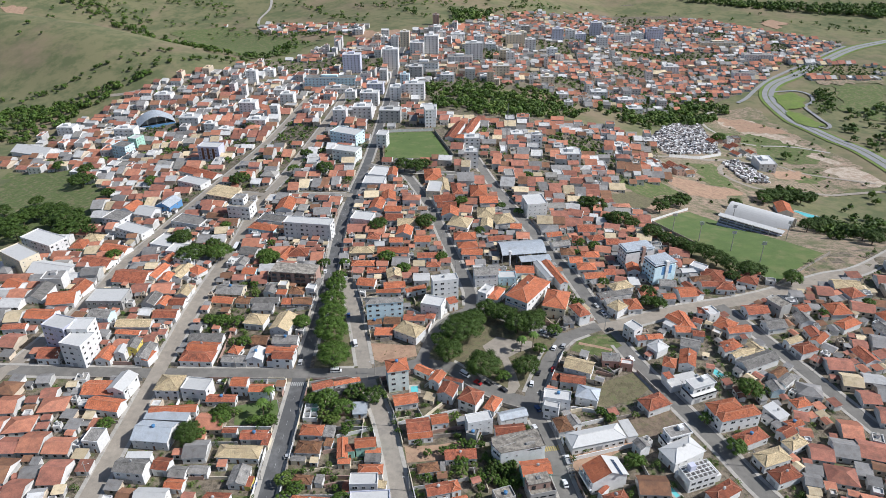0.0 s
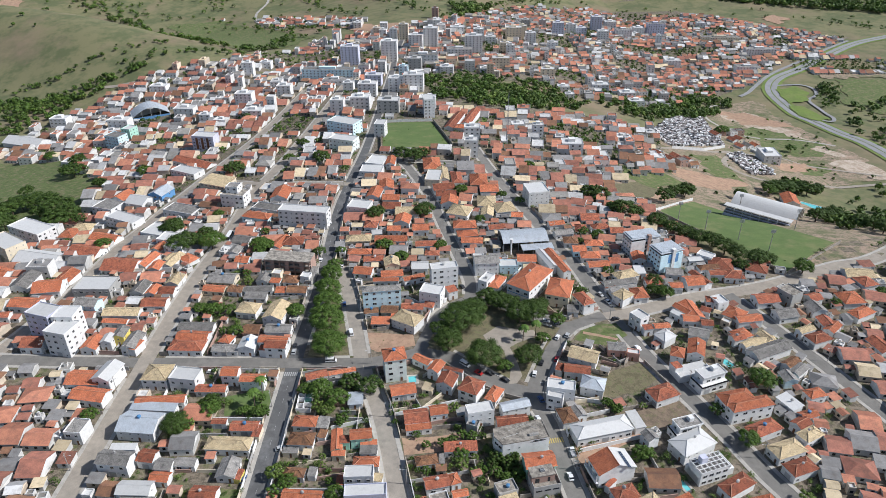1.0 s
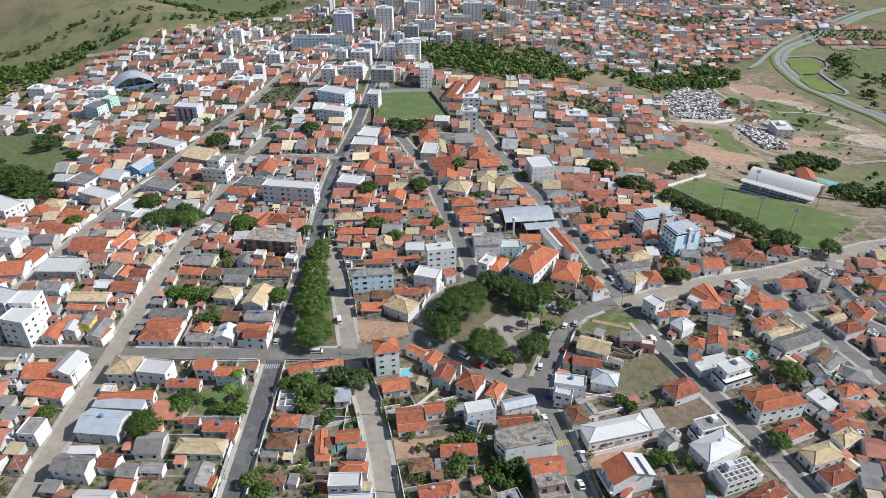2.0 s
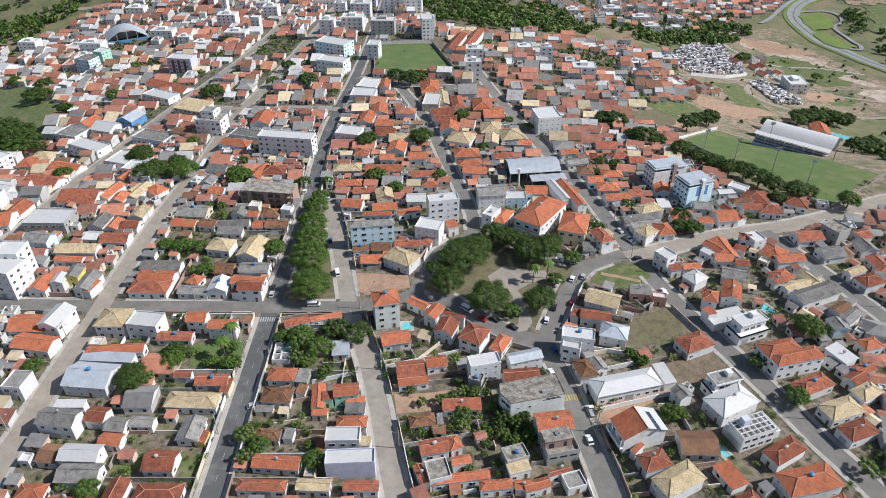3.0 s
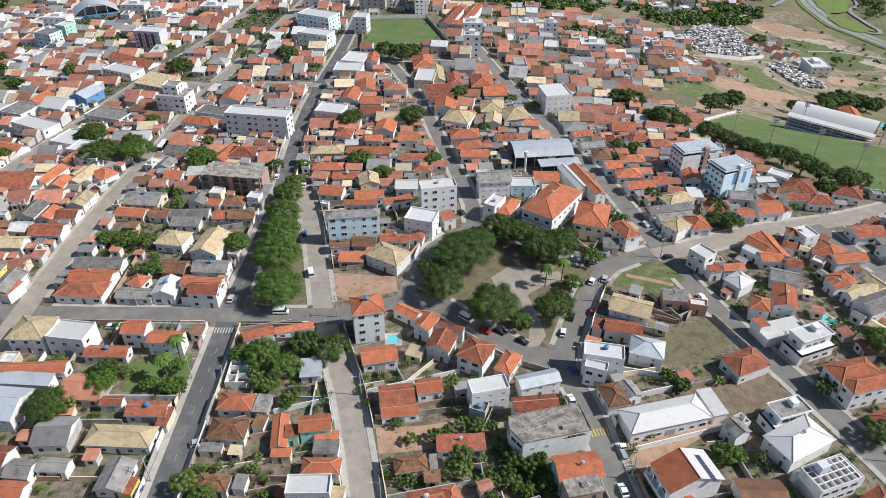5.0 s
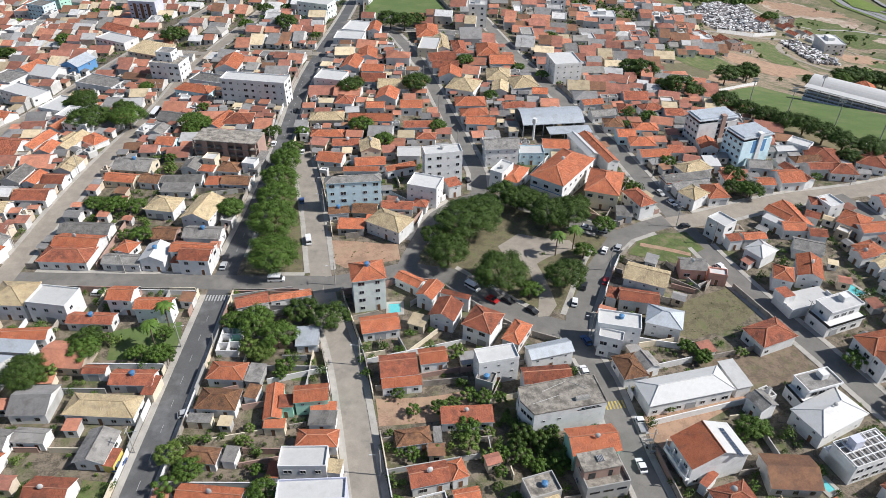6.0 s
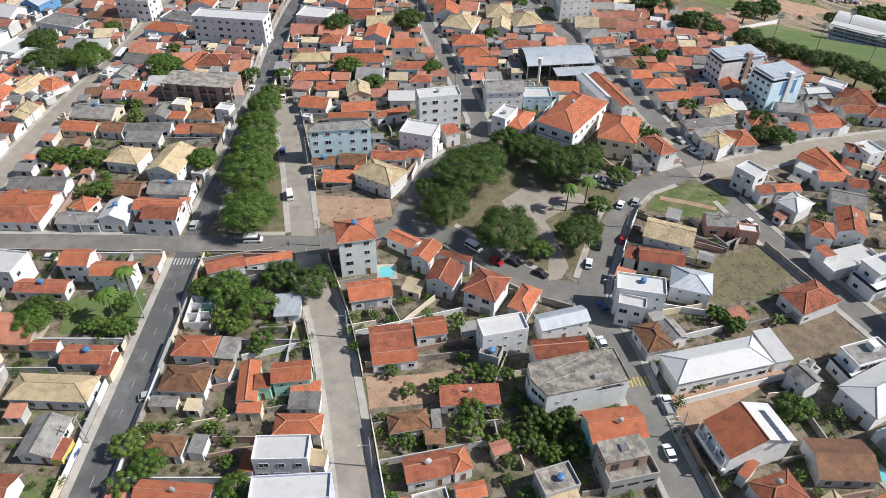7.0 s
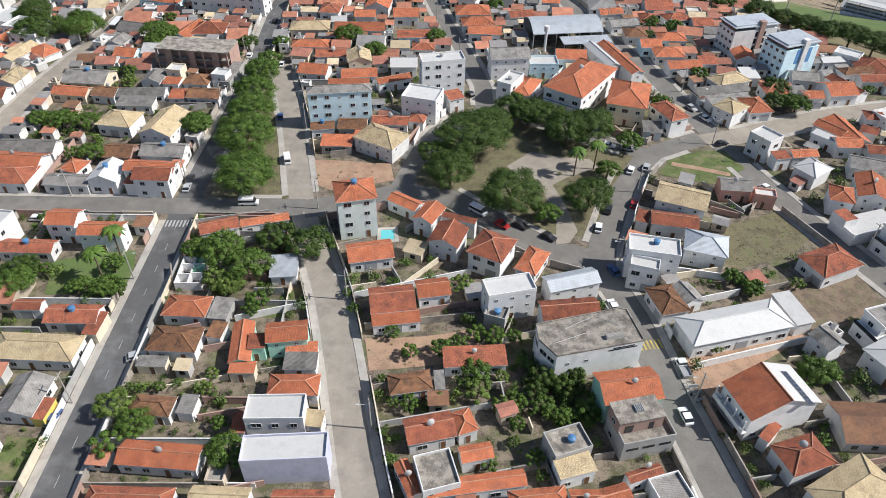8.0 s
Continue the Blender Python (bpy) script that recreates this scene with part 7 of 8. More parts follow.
modern_house(113.5, 236.6, 13.5, 7.5, 21, 7.2, "white two-storey modern house with dark glass balcony rails")
modern_house(94.6, 207.6, 11.5, 7.0, 17, 6.3, "white two-storey modern house with a dark flat roof", True)

def pool_terrace():
    """A raised white terrace between walls, with a small roofed corner, beside the pool."""
    ob = empty("pool_terrace", 108.6, 244.6, 0, 17)
    tagged(ob, "raised white paved terrace behind white street walls", "terrace")
    q = Build()
    q.box(-8.2, 8.2, -3.8, 4.2, -1.0, 2.6, 1, top=0)
    block("deck", q, [TILE["w"], WALL["W"]], ob)
    q = Build()
    for x0, x1, y0, y1 in ((-8.2, 8.2, -3.8, -3.6), (-8.2, -8.0, -3.6, 4.2), (8.0, 8.2, -3.6, 1.0)):
        q.box(x0, x1, y0, y1, 2.604, 3.6)
    block("parapet", q, WALL["W"], ob)
    q = Build()
    q.box(-8.5, -4.6, -0.2, 4.4, 2.604, 5.4, 0, top=1)
    block("pavilion", q, [WALL["W"], TILE["r"]], ob, "white pavilion with a tiled roof")
    claim_rect(108.6, 244.6, 16.4, 8.0, 17)
pool_terrace()

# long red school roofs behind the field
house(10.7, 611.4, 9, 44, -16, 5, "gable", "r", "W", False)
house(26.0, 628.3, 9, 44, -16, 5, "gable", "r", "W", False)
house(21.3, 588.5, 22, 9, -16, 5, "hip", "o", "W", False)

def mast(x, y, h):
    ob = empty("radio_mast", x, y, 0)
    tagged(ob, "tall slender steel lattice radio mast", "mast")
    for k in range(4):
        a = math.pi / 4 + k * math.pi / 2
        b = Build()
        b.tube((1.2 * math.cos(a), 1.2 * math.sin(a), 0), (0.25 * math.cos(a), 0.25 * math.sin(a), h), 0.12, 0.08, 4)
        part("leg", b.make("leg", [STEEL]), ob)
    b = Build()
    for k in range(int(h / 2.2)):
        z, q = k * 2.2, 1.2 - 0.95 * k * 2.2 / h
        q2 = 1.2 - 0.95 * (k + 1) * 2.2 / h
        for j in range(4):
            a, c = math.pi / 4 + j * math.pi / 2, math.pi / 4 + (j + 1) * math.pi / 2
            b.tube((q * math.cos(a), q * math.sin(a), z), (q2 * math.cos(c), q2 * math.sin(c), z + 2.2), 0.05, 0.05, 3, cap=False)
    part("lattice", b.make("lattice", [STEEL]), ob)
mast(54.0, 560.1, 46)
fill_rows()

def infill():
    """Back-yard annexes, lean-tos and sheds that crowd the gaps between the houses."""
    r = random.Random(77)
    blocks, made = {}, 0
    for _ in range(14000):
        x, y = r.uniform(-215, 235), r.uniform(140, 470)
        if not inside(TOWN_EDGE, x, y) or barred(x, y) or on_street(x, y, 3.0):
            continue
        g = gap(x, y)
        if g < 1.7:
            continue
        if core(x, y) and r.random() < 0.9:
            continue
        s = min(g - 0.15, r.uniform(1.6, 2.4) if core(x, y) else r.uniform(1.7, 3.9))
        near = CELLS.get((int(x // 20), int(y // 20)), ())
        turn = min(near, key=lambda q: math.hypot(q[0] - x, q[1] - y))[6] if near else 0.0
        w, d = s * r.uniform(1.5, 1.9), s * r.uniform(1.3, 1.8)
        key = r.choice("ggggoorrrbwkc")
        kind = "flat" if key in "wk" else r.choice(("shed", "shed", "gable"))
        b = blocks.setdefault((int((x + 600) // 110), int(y // 110)), Build())
        simple_house(b, x, y, w, d, turn + r.uniform(-3, 3), r.uniform(2.3, 3.3), kind, key, r.choice((7, 7, 8)))
        claim((x, y, w / 2, d / 2, math.cos(radians(turn)), math.sin(radians(turn)), turn))
        made += 1
    for b in blocks.values():
        tagged(new("yard_sheds", b.make("yard_sheds", FAR_ALL)), "small annexes and lean-tos crowding the back yards", "sheds", kind="stuff")
infill()

# ---- highway and outer roads ----
PALEASPHALT = material("sunlit_highway_asphalt", (0.30, 0.30, 0.30), (0.24, 0.24, 0.24), 0.3, 0.9, 4, 0.05, vary=0, stains=(0.2, 0.2, 0.2), stain_scale=0.05, stain_amount=0.5)
VERGE = material("mown_verge", (0.16, 0.225, 0.05), (0.12, 0.165, 0.045), 0.2, 0.95, 2, 0.1, vary=0, stains=(0.2, 0.2, 0.08), stain_scale=0.05, stain_amount=0.5)
HIGHWAY = [(461, 498), (484, 659), (492, 757), (485, 808), (481, 860), (477, 907), (478, 954), (484, 1001), (500, 1041), (529, 1081), (583, 1128), (660, 1204), (747, 1285), (823, 1334), (966, 1405), (1152, 1486)]
def outer_road(line, width, mat, z, label):
    b = Build()
    left, right = ribbon(line, width, 0)
    lift = lambda p: [(x, y, land(x, y) + z) for x, y, _ in p]
    strip(b, lift(left), lift(right))
    tagged(new("road", b.make("road", [mat])), label, "road", kind="structure")
outer_road(HIGHWAY, 26, VERGE, 0.5, "mown green verge of the highway")
for off in (-4.6, 4.6):
    l, r = ribbon(HIGHWAY, abs(off) * 2, 0)
    outer_road([(p[0], p[1]) for p in (l if off > 0 else r)], 7.6, PALEASPHALT, 0.75, "pale divided highway carriageway")
outer_road([(395, 953), (363, 926), (345, 886), (336, 841), (350, 787), (381, 785), (420, 779), (451, 754)], 4.5, KERB, 0.32, "narrow pale track across terraces")
outer_road([(181, 627), (231, 653), (273, 667), (302, 682), (274, 634), (277, 603), (301, 589), (357, 607), (439, 622), (470, 615)], 5.5, TANROAD, 0.3, "unpaved pale track across bare ground")
outer_road([(488, 1011), (503, 1032), (519, 1036), (543, 1036), (552, 1017), (542, 986), (520, 962), (517, 922), (515, 882), (501, 862), (490, 887), (488, 915)], 5, PALEASPHALT, 1.0, "looping highway slip road")
outer_road([(430, 982), (450, 1002), (482, 1046), (522, 1096), (588, 1159), (641, 1206), (684, 1251), (755, 1314)], 6, PALEASPHALT, 0.95, "service road along the highway")
outer_road([(302, 682), (326, 688), (362, 698), (388, 676), (442, 645)], 4.5, TANROAD, 0.36, "unpaved pale track across bare ground")

sheet("green_terrace", [(329, 821), (395, 839), (442, 758), (365, 769)], 0.16, LAWN, "weedy green terrace on bare ground", "ground", rough=11.0)
sheet("green_terrace", [(371, 783), (428, 759), (419, 714), (362, 715)], 0.17, LAWN, "weedy green terrace on bare ground", "ground", rough=11.0)
sheet("green_terrace", [(380, 685), (405, 675), (374, 637), (360, 638)], 0.18, LAWN, "weedy green terrace on bare ground", "ground", rough=11.0)
sheet("green_terrace", [(246, 638), (272, 657), (273, 600), (267, 567), (243, 572)], 0.20, LAWN, "weedy green terrace on bare ground", "ground", rough=11.0)
sheet("green_terrace", [(150, 550), (186, 557), (197, 525), (178, 517), (164, 497), (146, 527)], 0.21, LAWN, "weedy green terrace on bare ground", "ground", rough=11.0)
sheet("red_terrace", [(183, 590), (203, 583.5), (230.7, 572), (268, 564), (244, 536), (207, 531)], 0.22, DIRT, "bare red earth terrace", "ground", rough=11.0)
sheet("red_terrace", [(368, 923), (421, 903), (456, 831), (379, 855)], 0.23, DIRT, "bare red earth terrace", "ground", rough=11.0)
sheet("red_terrace", [(342, 664), (387, 699), (382, 661), (340, 640)], 0.24, DIRT, "bare red earth terrace", "ground", rough=11.0)

sheet("road_island", [(495, 1012), (529, 1031), (535, 997), (517, 958), (483, 946)], 1.3, VERGE, "mown green island inside the slip road loop", "verge", rough=4.0)
sheet("road_island", [(480, 939), (500, 931), (508, 878), (488, 864), (476, 894)], 1.3, VERGE, "mown green island inside the slip road loop", "verge", rough=4.0)

CREAMEARTH = material("eroded_cream_earth", (0.50, 0.42, 0.34), (0.34, 0.27, 0.20), 0.5, 0.95, 1.5, 0.2, sharp=0.08, vary=0, stains=(0.30, 0.19, 0.13), stain_scale=0.05, stain_amount=0.8)
sheet("cream_terrace", [(366, 921), (424, 905), (434, 786), (446, 706), (424, 722), (416, 780), (399, 800), (368, 878)], 0.15, CREAMEARTH, "cream eroded earth scraped bare beside the highway", "ground", rough=11.0)
sheet("cream_terrace", [(412, 690), (452, 700), (455, 640), (425, 640)], 0.19, CREAMEARTH, "cream eroded earth scraped bare beside the highway", "ground", rough=9.0)
for x, y, w, d, rot, h, kind, tile, wall in ((309, 752, 9, 13, 20, 3.4, "gable", "r", "W"), (320, 766, 10, 12, 12, 3.6, "gable", "r", "K"), (324, 738, 9, 11, 24, 3.2, "gable", "r", "W"), (336, 772, 9, 12, 10, 5.8, "flat", "g", "W"), (336, 749, 10, 12, 18, 3.4, "gable", "r", "C"),
                                             (346, 729, 9, 11, 16, 3.4, "gable", "o", "W"), (335, 722, 9, 11, 22, 3.2, "gable", "g", "W"), (322, 712, 8, 12, 26, 3.2, "gable", "r", "W"), (351, 786, 9, 9, 6, 6.0, "flat", "g", "K"), (337, 703, 9, 9, 18, 3.2, "flat", "w", "W"), (289, 527, 13, 20, -12, 4.5, "gable", "o", "W"),
                                             (171, 574, 8, 11, 14, 3.2, "gable", "r", "W"), (184, 594, 8, 11, 30, 3.2, "gable", "r", "W"), (200, 612, 8, 11, 32, 3.4, "gable", "r", "C"), (196, 597, 8, 8, 26, 3.2, "flat", "w", "W"), (208, 600, 8, 11, 28, 3.2, "gable", "r", "W"),
                                             (218, 612, 8, 11, 20, 3.4, "gable", "r", "K"), (217, 591, 9, 8, 20, 6.0, "flat", "g", "K"), (228, 608, 8, 10, 24, 3.2, "gable", "r", "W"), (228, 593, 9, 9, 14, 3.4, "gable", "b", "W"), (160, 563, 8, 10, 10, 3.2, "gable", "r", "W")):
    house(x, y, w, d, rot, h, kind, tile, wall)

def scrapyard():
    b = Build()
    yard = [(216, 700), (277, 817), (330, 852), (318, 793), (303, 707), (230, 661)]
    r = random.Random(9)
    annex = [(288, 664), (314, 690), (316, 662), (324, 640), (318, 618), (288, 600)]
    for k in range(9000):
        x, y = r.uniform(205, 335), r.uniform(598, 855)
        if inside(yard, x, y) or inside(annex, x, y):
            b.box(-r.uniform(0.7, 2.0), r.uniform(0.7, 2.0), -r.uniform(0.4, 0.8), 0.8, 0, r.uniform(0.5, 2.6), r.choice((0, 0, 0, 0, 0, 1, 2, 3, 3)), m=pose(x, y, land(x, y), r.uniform(-6, 6), r.uniform(-6, 6), r.uniform(0, 180)))
    tagged(new("scrapped_cars", b.make("scrapped_cars", [SCRAP, CARPAINT["silver"], CARPAINT["black"], WALL["W"]])), "yard crowded with rows of scrapped cars", "scrap cars", kind="stuff")
scrapyard()

# ---- woods, hedgerows and shrubs ----
def woods(name, spots, label, leaves=60, seed=5, fine=0.9):
    """Many small trees or shrubs joined by tone: a dome of leaf clumps at each spot."""
    r = np.random.default_rng(seed)
    groups = {t: [] for t in LEAF}
    for spot in spots:
        groups[("dark", "dark", "mid", "mid", "light")[r.integers(0, 5)]].append(spot)
    for tone, some in groups.items():
        if not some:
            continue
        base = np.array([(x, y, land(x, y) + rad * 0.55) for x, y, rad in some]).repeat(leaves, 0)
        rad = np.array([q[2] for q in some]).repeat(leaves)
        lump = r.normal(size=(len(some) * 7, 3))
        lump /= np.linalg.norm(lump, axis=1, keepdims=True)
        lump[:, 2] = np.abs(lump[:, 2])
        pick = np.arange(len(some)).repeat(leaves) * 7 + r.integers(0, 7, len(rad))
        out = r.normal(size=(len(rad), 3)) + np.array((0, 0, 0.3))
        out /= np.linalg.norm(out, axis=1, keepdims=True)
        at = base + (lump[pick] * 0.52 + out * r.uniform(0.25, 0.62, (len(rad), 1))) * rad[:, None] * np.array((1, 1, 0.85))
        tagged(new(name, leaf_mesh(name, at, out, rad * r.uniform(0.3, 0.55, len(rad)) * fine, r, LEAF[tone])), label, "trees", kind="stuff")

def scatter(poly, n, lo, hi, seed, clump=None):
    r = random.Random(seed)
    xs, ys = [p[0] for p in poly], [p[1] for p in poly]
    out = []
    while len(out) < n:
        x, y = r.uniform(min(xs), max(xs)), r.uniform(min(ys), max(ys))
        if inside(poly, x, y) and (not clump or noise.noise(Vector((x * 0.005, y * 0.005, seed))) > clump):
            out.append((x, y, 1.2 * r.uniform(lo, hi)))
    return out

def along(line, step, spread, lo, hi, seed):
    r = random.Random(seed)
    out = []
    for (ax, ay), (bx, by) in zip(line, line[1:]):
        n = max(1, int(math.hypot(bx - ax, by - ay) / step))
        for k in range(n):
            t = (k + r.random()) / n
            out.append((ax + (bx - ax) * t + r.gauss(0, spread), ay + (by - ay) * t + r.gauss(0, spread), r.uniform(lo, hi)))
    return out

woods("wood", scatter([(-25, 846), (46, 848), (110, 909), (173, 801), (141, 739), (67, 689), (27, 706), (-13, 699)], 330, 2.2, 4.6, 1), "dark mixed wood on a slope above the field")
woods("wood", scatter([(188, 875), (249, 943), (406, 1021), (379, 941), (233, 752), (189, 811)], 260, 2.4, 5.0, 2), "dense dark wood between the houses")
woods("wood", scatter([(-621, 825), (-498, 821), (-452, 846), (-423, 883), (-373, 926), (-412, 917), (-500, 863), (-565, 866)], 200, 2.4, 5, 3), "tree belt at the foot of the hill")
woods("wood", scatter([(-597, 712), (-472, 735), (-462, 788), (-455, 831), (-509, 827), (-584, 796)], 130, 2.2, 5, 4), "tree belt at the foot of the hill")
woods("wood", scatter([(491, 750), (592, 676), (710, 828), (709, 965), (587, 964), (515, 866)], 170, 3, 6, 6), "dark trees beyond the highway")
woods("wood", scatter([(298, 419), (446, 540), (466, 632), (400, 607), (318, 508)], 50, 2.5, 4.5, 7), "green trees beside the sports ground")
woods("hedgerow", along([(-559, 886), (-514, 909), (-451, 949), (-405, 975), (-380, 983)], 5, 5, 2, 4.5, 8) + along([(-629, 898), (-597, 896), (-576, 909)], 6, 6, 2, 4, 18) + along([(-421, 923), (-351, 955), (-296, 981), (-249, 1009)], 6, 7, 2, 5, 9), "dark hedgerow trees across the pasture")
woods("hedgerow", along([(-1379, 1905), (-917, 1608), (-722, 1467), (-555, 1323), (-348, 1032), (-277, 1022), (-235, 1175)], 4, 12, 3, 6.5, 10), "dark hedgerow trees along the ridge")
outer_road([(-365, 1546), (-355, 1474), (-361, 1396), (-330, 1314), (-223, 1241)], 5, KERB, 0.7, "pale dirt road over the far hill")
outer_road([(-252, 1013), (-284, 948), (-340, 902), (-391, 877), (-453, 879)], 6, TANROAD, 0.5, "pale dirt road along the foot of the pasture")
sheet("red_field", [(666, 1520), (714, 1548), (737, 1516), (685, 1464)], 0.6, DIRT, "ploughed red field on the far hill", "field", rough=16.0)
sheet("red_field", [(-895, 1455), (-840, 1457), (-833, 1420), (-716, 1159)], 0.6, DIRT, "bare red earth on the far hill", "field", rough=16.0)
sheet("red_field", [(-177, 1196), (-138, 1200), (-60, 1175), (-63, 1134), (-132, 1139)], 0.62, DIRT, "bare red earth clearing beyond the town", "field", rough=16.0)
sheet("valley_meadow", [(-520, 1344), (-421, 1373), (-208, 1149), (-233, 1085), (-286, 988), (-361, 1159)], 0.55, LAWN, "green valley meadow behind the ridge", "meadow", rough=16.0)
sheet("highway_meadow", [(616, 1066), (693, 1065), (602, 901), (568, 937)], 0.55, LAWN, "green field beyond the highway", "meadow", rough=16.0)
sheet("dust_lot", [(590, 1104), (710, 1095), (696, 1070), (585, 1074)], 0.6, PALEDIRT, "dusty pale lot beyond the highway", "lot", rough=16.0)
woods("tree_belt", along([(-778, 1497), (-715, 1482), (-630, 1439), (-538, 1397)], 6, 14, 3, 6, 70) + along([(-579, 1525), (-504, 1512), (-427, 1488)], 6, 12, 3, 6, 71) + along([(-362, 1313), (-281, 1230), (-218, 1211)], 6, 8, 3, 6, 72) + along([(-102, 1381), (-46, 1311), (15, 1228)], 6, 12, 3, 6, 73) + along([(17, 1366), (93, 1363), (214, 1546)], 6, 16, 3, 6, 74) + along([(239, 1393), (325, 1481), (393, 1465)], 6, 8, 3, 6, 75) + along([(782, 1496), (826, 1443), (888, 1416)], 6, 14, 3, 6, 76) + along([(-161, 1427), (-70, 1397), (-4, 1412)], 6, 14, 3, 6, 77) + along([(-334, 1497), (-252, 1429), (-172, 1323)], 6, 14, 3, 6, 78), "dark tree belts across the far hills", 30, 57)
woods("far_wood", scatter([(548, 1724), (721, 1685), (976, 1583), (943, 1518), (832, 1581), (708, 1647)], 420, 4, 8, 58) + scatter([(17, 1336), (92, 1353), (77, 1271), (15, 1219)], 90, 3.5, 7, 59) + scatter([(571, 1044), (593, 1028), (552, 937), (516, 926)], 46, 3.5, 6, 60), "distant dark woods beyond the town", 30, 58)
woods("hill_tree", scatter([(-904, 1474), (-466, 1552), (-237, 1334), (-92, 1394), (278, 1641), (781, 1607), (959, 1566), (880, 1416), (525, 1595), (-83, 1243), (-380, 1226), (-649, 1399)], 150, 2.5, 5, 61), "single trees on the far pastures", 30, 61)
woods("pasture_tree", scatter([(-781, 973), (-504, 960), (-360, 1032), (-595, 1359), (-1076, 1706)], 26, 2, 4.5, 12), "lone tree on the hill pasture")
woods("scrub", scatter([(192, 513), (445, 632), (480, 905), (357, 914), (305, 669)], 24, 0.8, 2.4, 15), "low scrub on bare earth", 70)

woods("town_trees", GREEN, "green trees and gardens between the houses", 40, 41)

def garden_shrubs():
    r = random.Random(21)
    spots = []
    while len(spots) < 2300:
        x, y = r.uniform(-280, 280), r.uniform(140, 680)
        if inside(TOWN_EDGE, x, y) and not on_street(x, y, 1.8):
            g = gap(x, y)
            if g > 0.7 and not (barred(x, y) and r.random() < 0.93):
                spots.append((x, y, min(g * 0.9, r.choice((0.5, 0.7, 0.9, 1.2, 1.8, 2.4)))))
    while len(spots) < 3000:
        x, y = r.uniform(-128, 135), r.uniform(140, 335)
        if core(x, y) and not on_street(x, y, 2.2) and not barred(x, y):
            g = gap(x, y)
            if g > 0.8:
                spots.append((x, y, min(g * 0.95, r.choice((0.5, 0.8, 1.1, 1.5, 2.1)))))
    woods("garden_shrub", spots, "mixed green shrubs in back gardens", 150, 22, 0.4)
garden_shrubs()

woods("wood", scatter([(245, 811), (320, 931), (408, 977), (399, 929), (308, 826)], 150, 2.6, 5.2, 52), "dense dark wood between the houses")
woods("wood", scatter([(310, 588), (355, 610), (341, 573), (301, 557)], 26, 2.4, 4.5, 53) + scatter([(255, 400), (278, 470), (385, 540), (300, 420)], 90, 2.4, 4.6, 54), "green trees beside the sports ground")
woods("scrub", scatter([(206, 511), (300, 540), (400, 640), (444, 768), (375, 865), (300, 700), (240, 640)], 60, 0.6, 2.2, 55), "low scrub on bare earth", 70, 55)
woods("wood", scatter([(0, 735), (51, 813), (139, 801), (129, 738), (38, 694)], 160, 2.6, 5.0, 56), "dark mixed wood on a slope above the field", 60, 56)
woods("grove", scatter([(13.7, 203.5), (22.7, 201.8), (30.1, 195.3), (30.8, 185.5), (22.0, 182.8), (12.5, 188.4)], 70, 0.7, 1.7, 51), "dense fruit trees and shrubs filling a yard", 420, 51, 0.3)
for n, (lot, count) in enumerate((([(74.3, 246.4), (91.9, 253.8), (93.9, 243.1), (83.6, 234.2), (71.0, 230.0)], 70), ([(-17, 207), (6, 210), (9, 203), (-3, 200), (-15, 198)], 22), ([(-38, 277), (-15, 275), (-13.5, 266), (-31, 261), (-36, 264)], 14))):
    woods("weeds", scatter(lot, count, 0.1, 0.4 if n else 0.24, 60 + n), "weed tufts and young shrubs on bare soil", 40, 60 + n, 0.7)

def roofless_house():
    """White walls of a roofless house, its small rooms open to the sky, two of them with mint tiles."""
    ob = empty("roofless_house", -58.9, 226.4, 0, 1)
    tagged(ob, "roofless white-walled house with open mint-tiled rooms", "ruin")
    for x0, x1, y0, y1 in ((-3.0, 3.0, -4.6, -4.4), (-3.0, 3.0, 4.4, 4.6), (-3.0, -2.8, -4.4, 4.4), (2.8, 3.0, -4.4, 4.4), (-0.1, 0.1, -4.4, 4.4), (-2.8, -0.1, -1.6, -1.4), (0.1, 2.8, -1.2, -1.0), (0.1, 2.8, 1.8, 2.0), (-2.8, -0.1, 1.9, 2.1)):
        b = Build()
        b.box(x0, x1, y0, y1, 0, 2.5)
        part("wall", b.make("wall", [WALL["W"]]), ob)
    for y0, y1 in ((-0.99, 1.79), (2.01, 4.39)):
        b = Build()
        for p in (((0.101, y1 - 0.03, 2.79, y1), 0), ((2.76, y0, 2.79, y1 - 0.04), 0), ((0.11, y0, 0.14, y1 - 0.04), 0)):
            (x0, ya, x1, yb), _ = p
            b.box(x0, x1, ya, yb, 0, 2.2)
        part("wall_tiles", b.make("wall_tiles", [WALL["E"]]), ob, "mint-green wall tiles")
roofless_house()

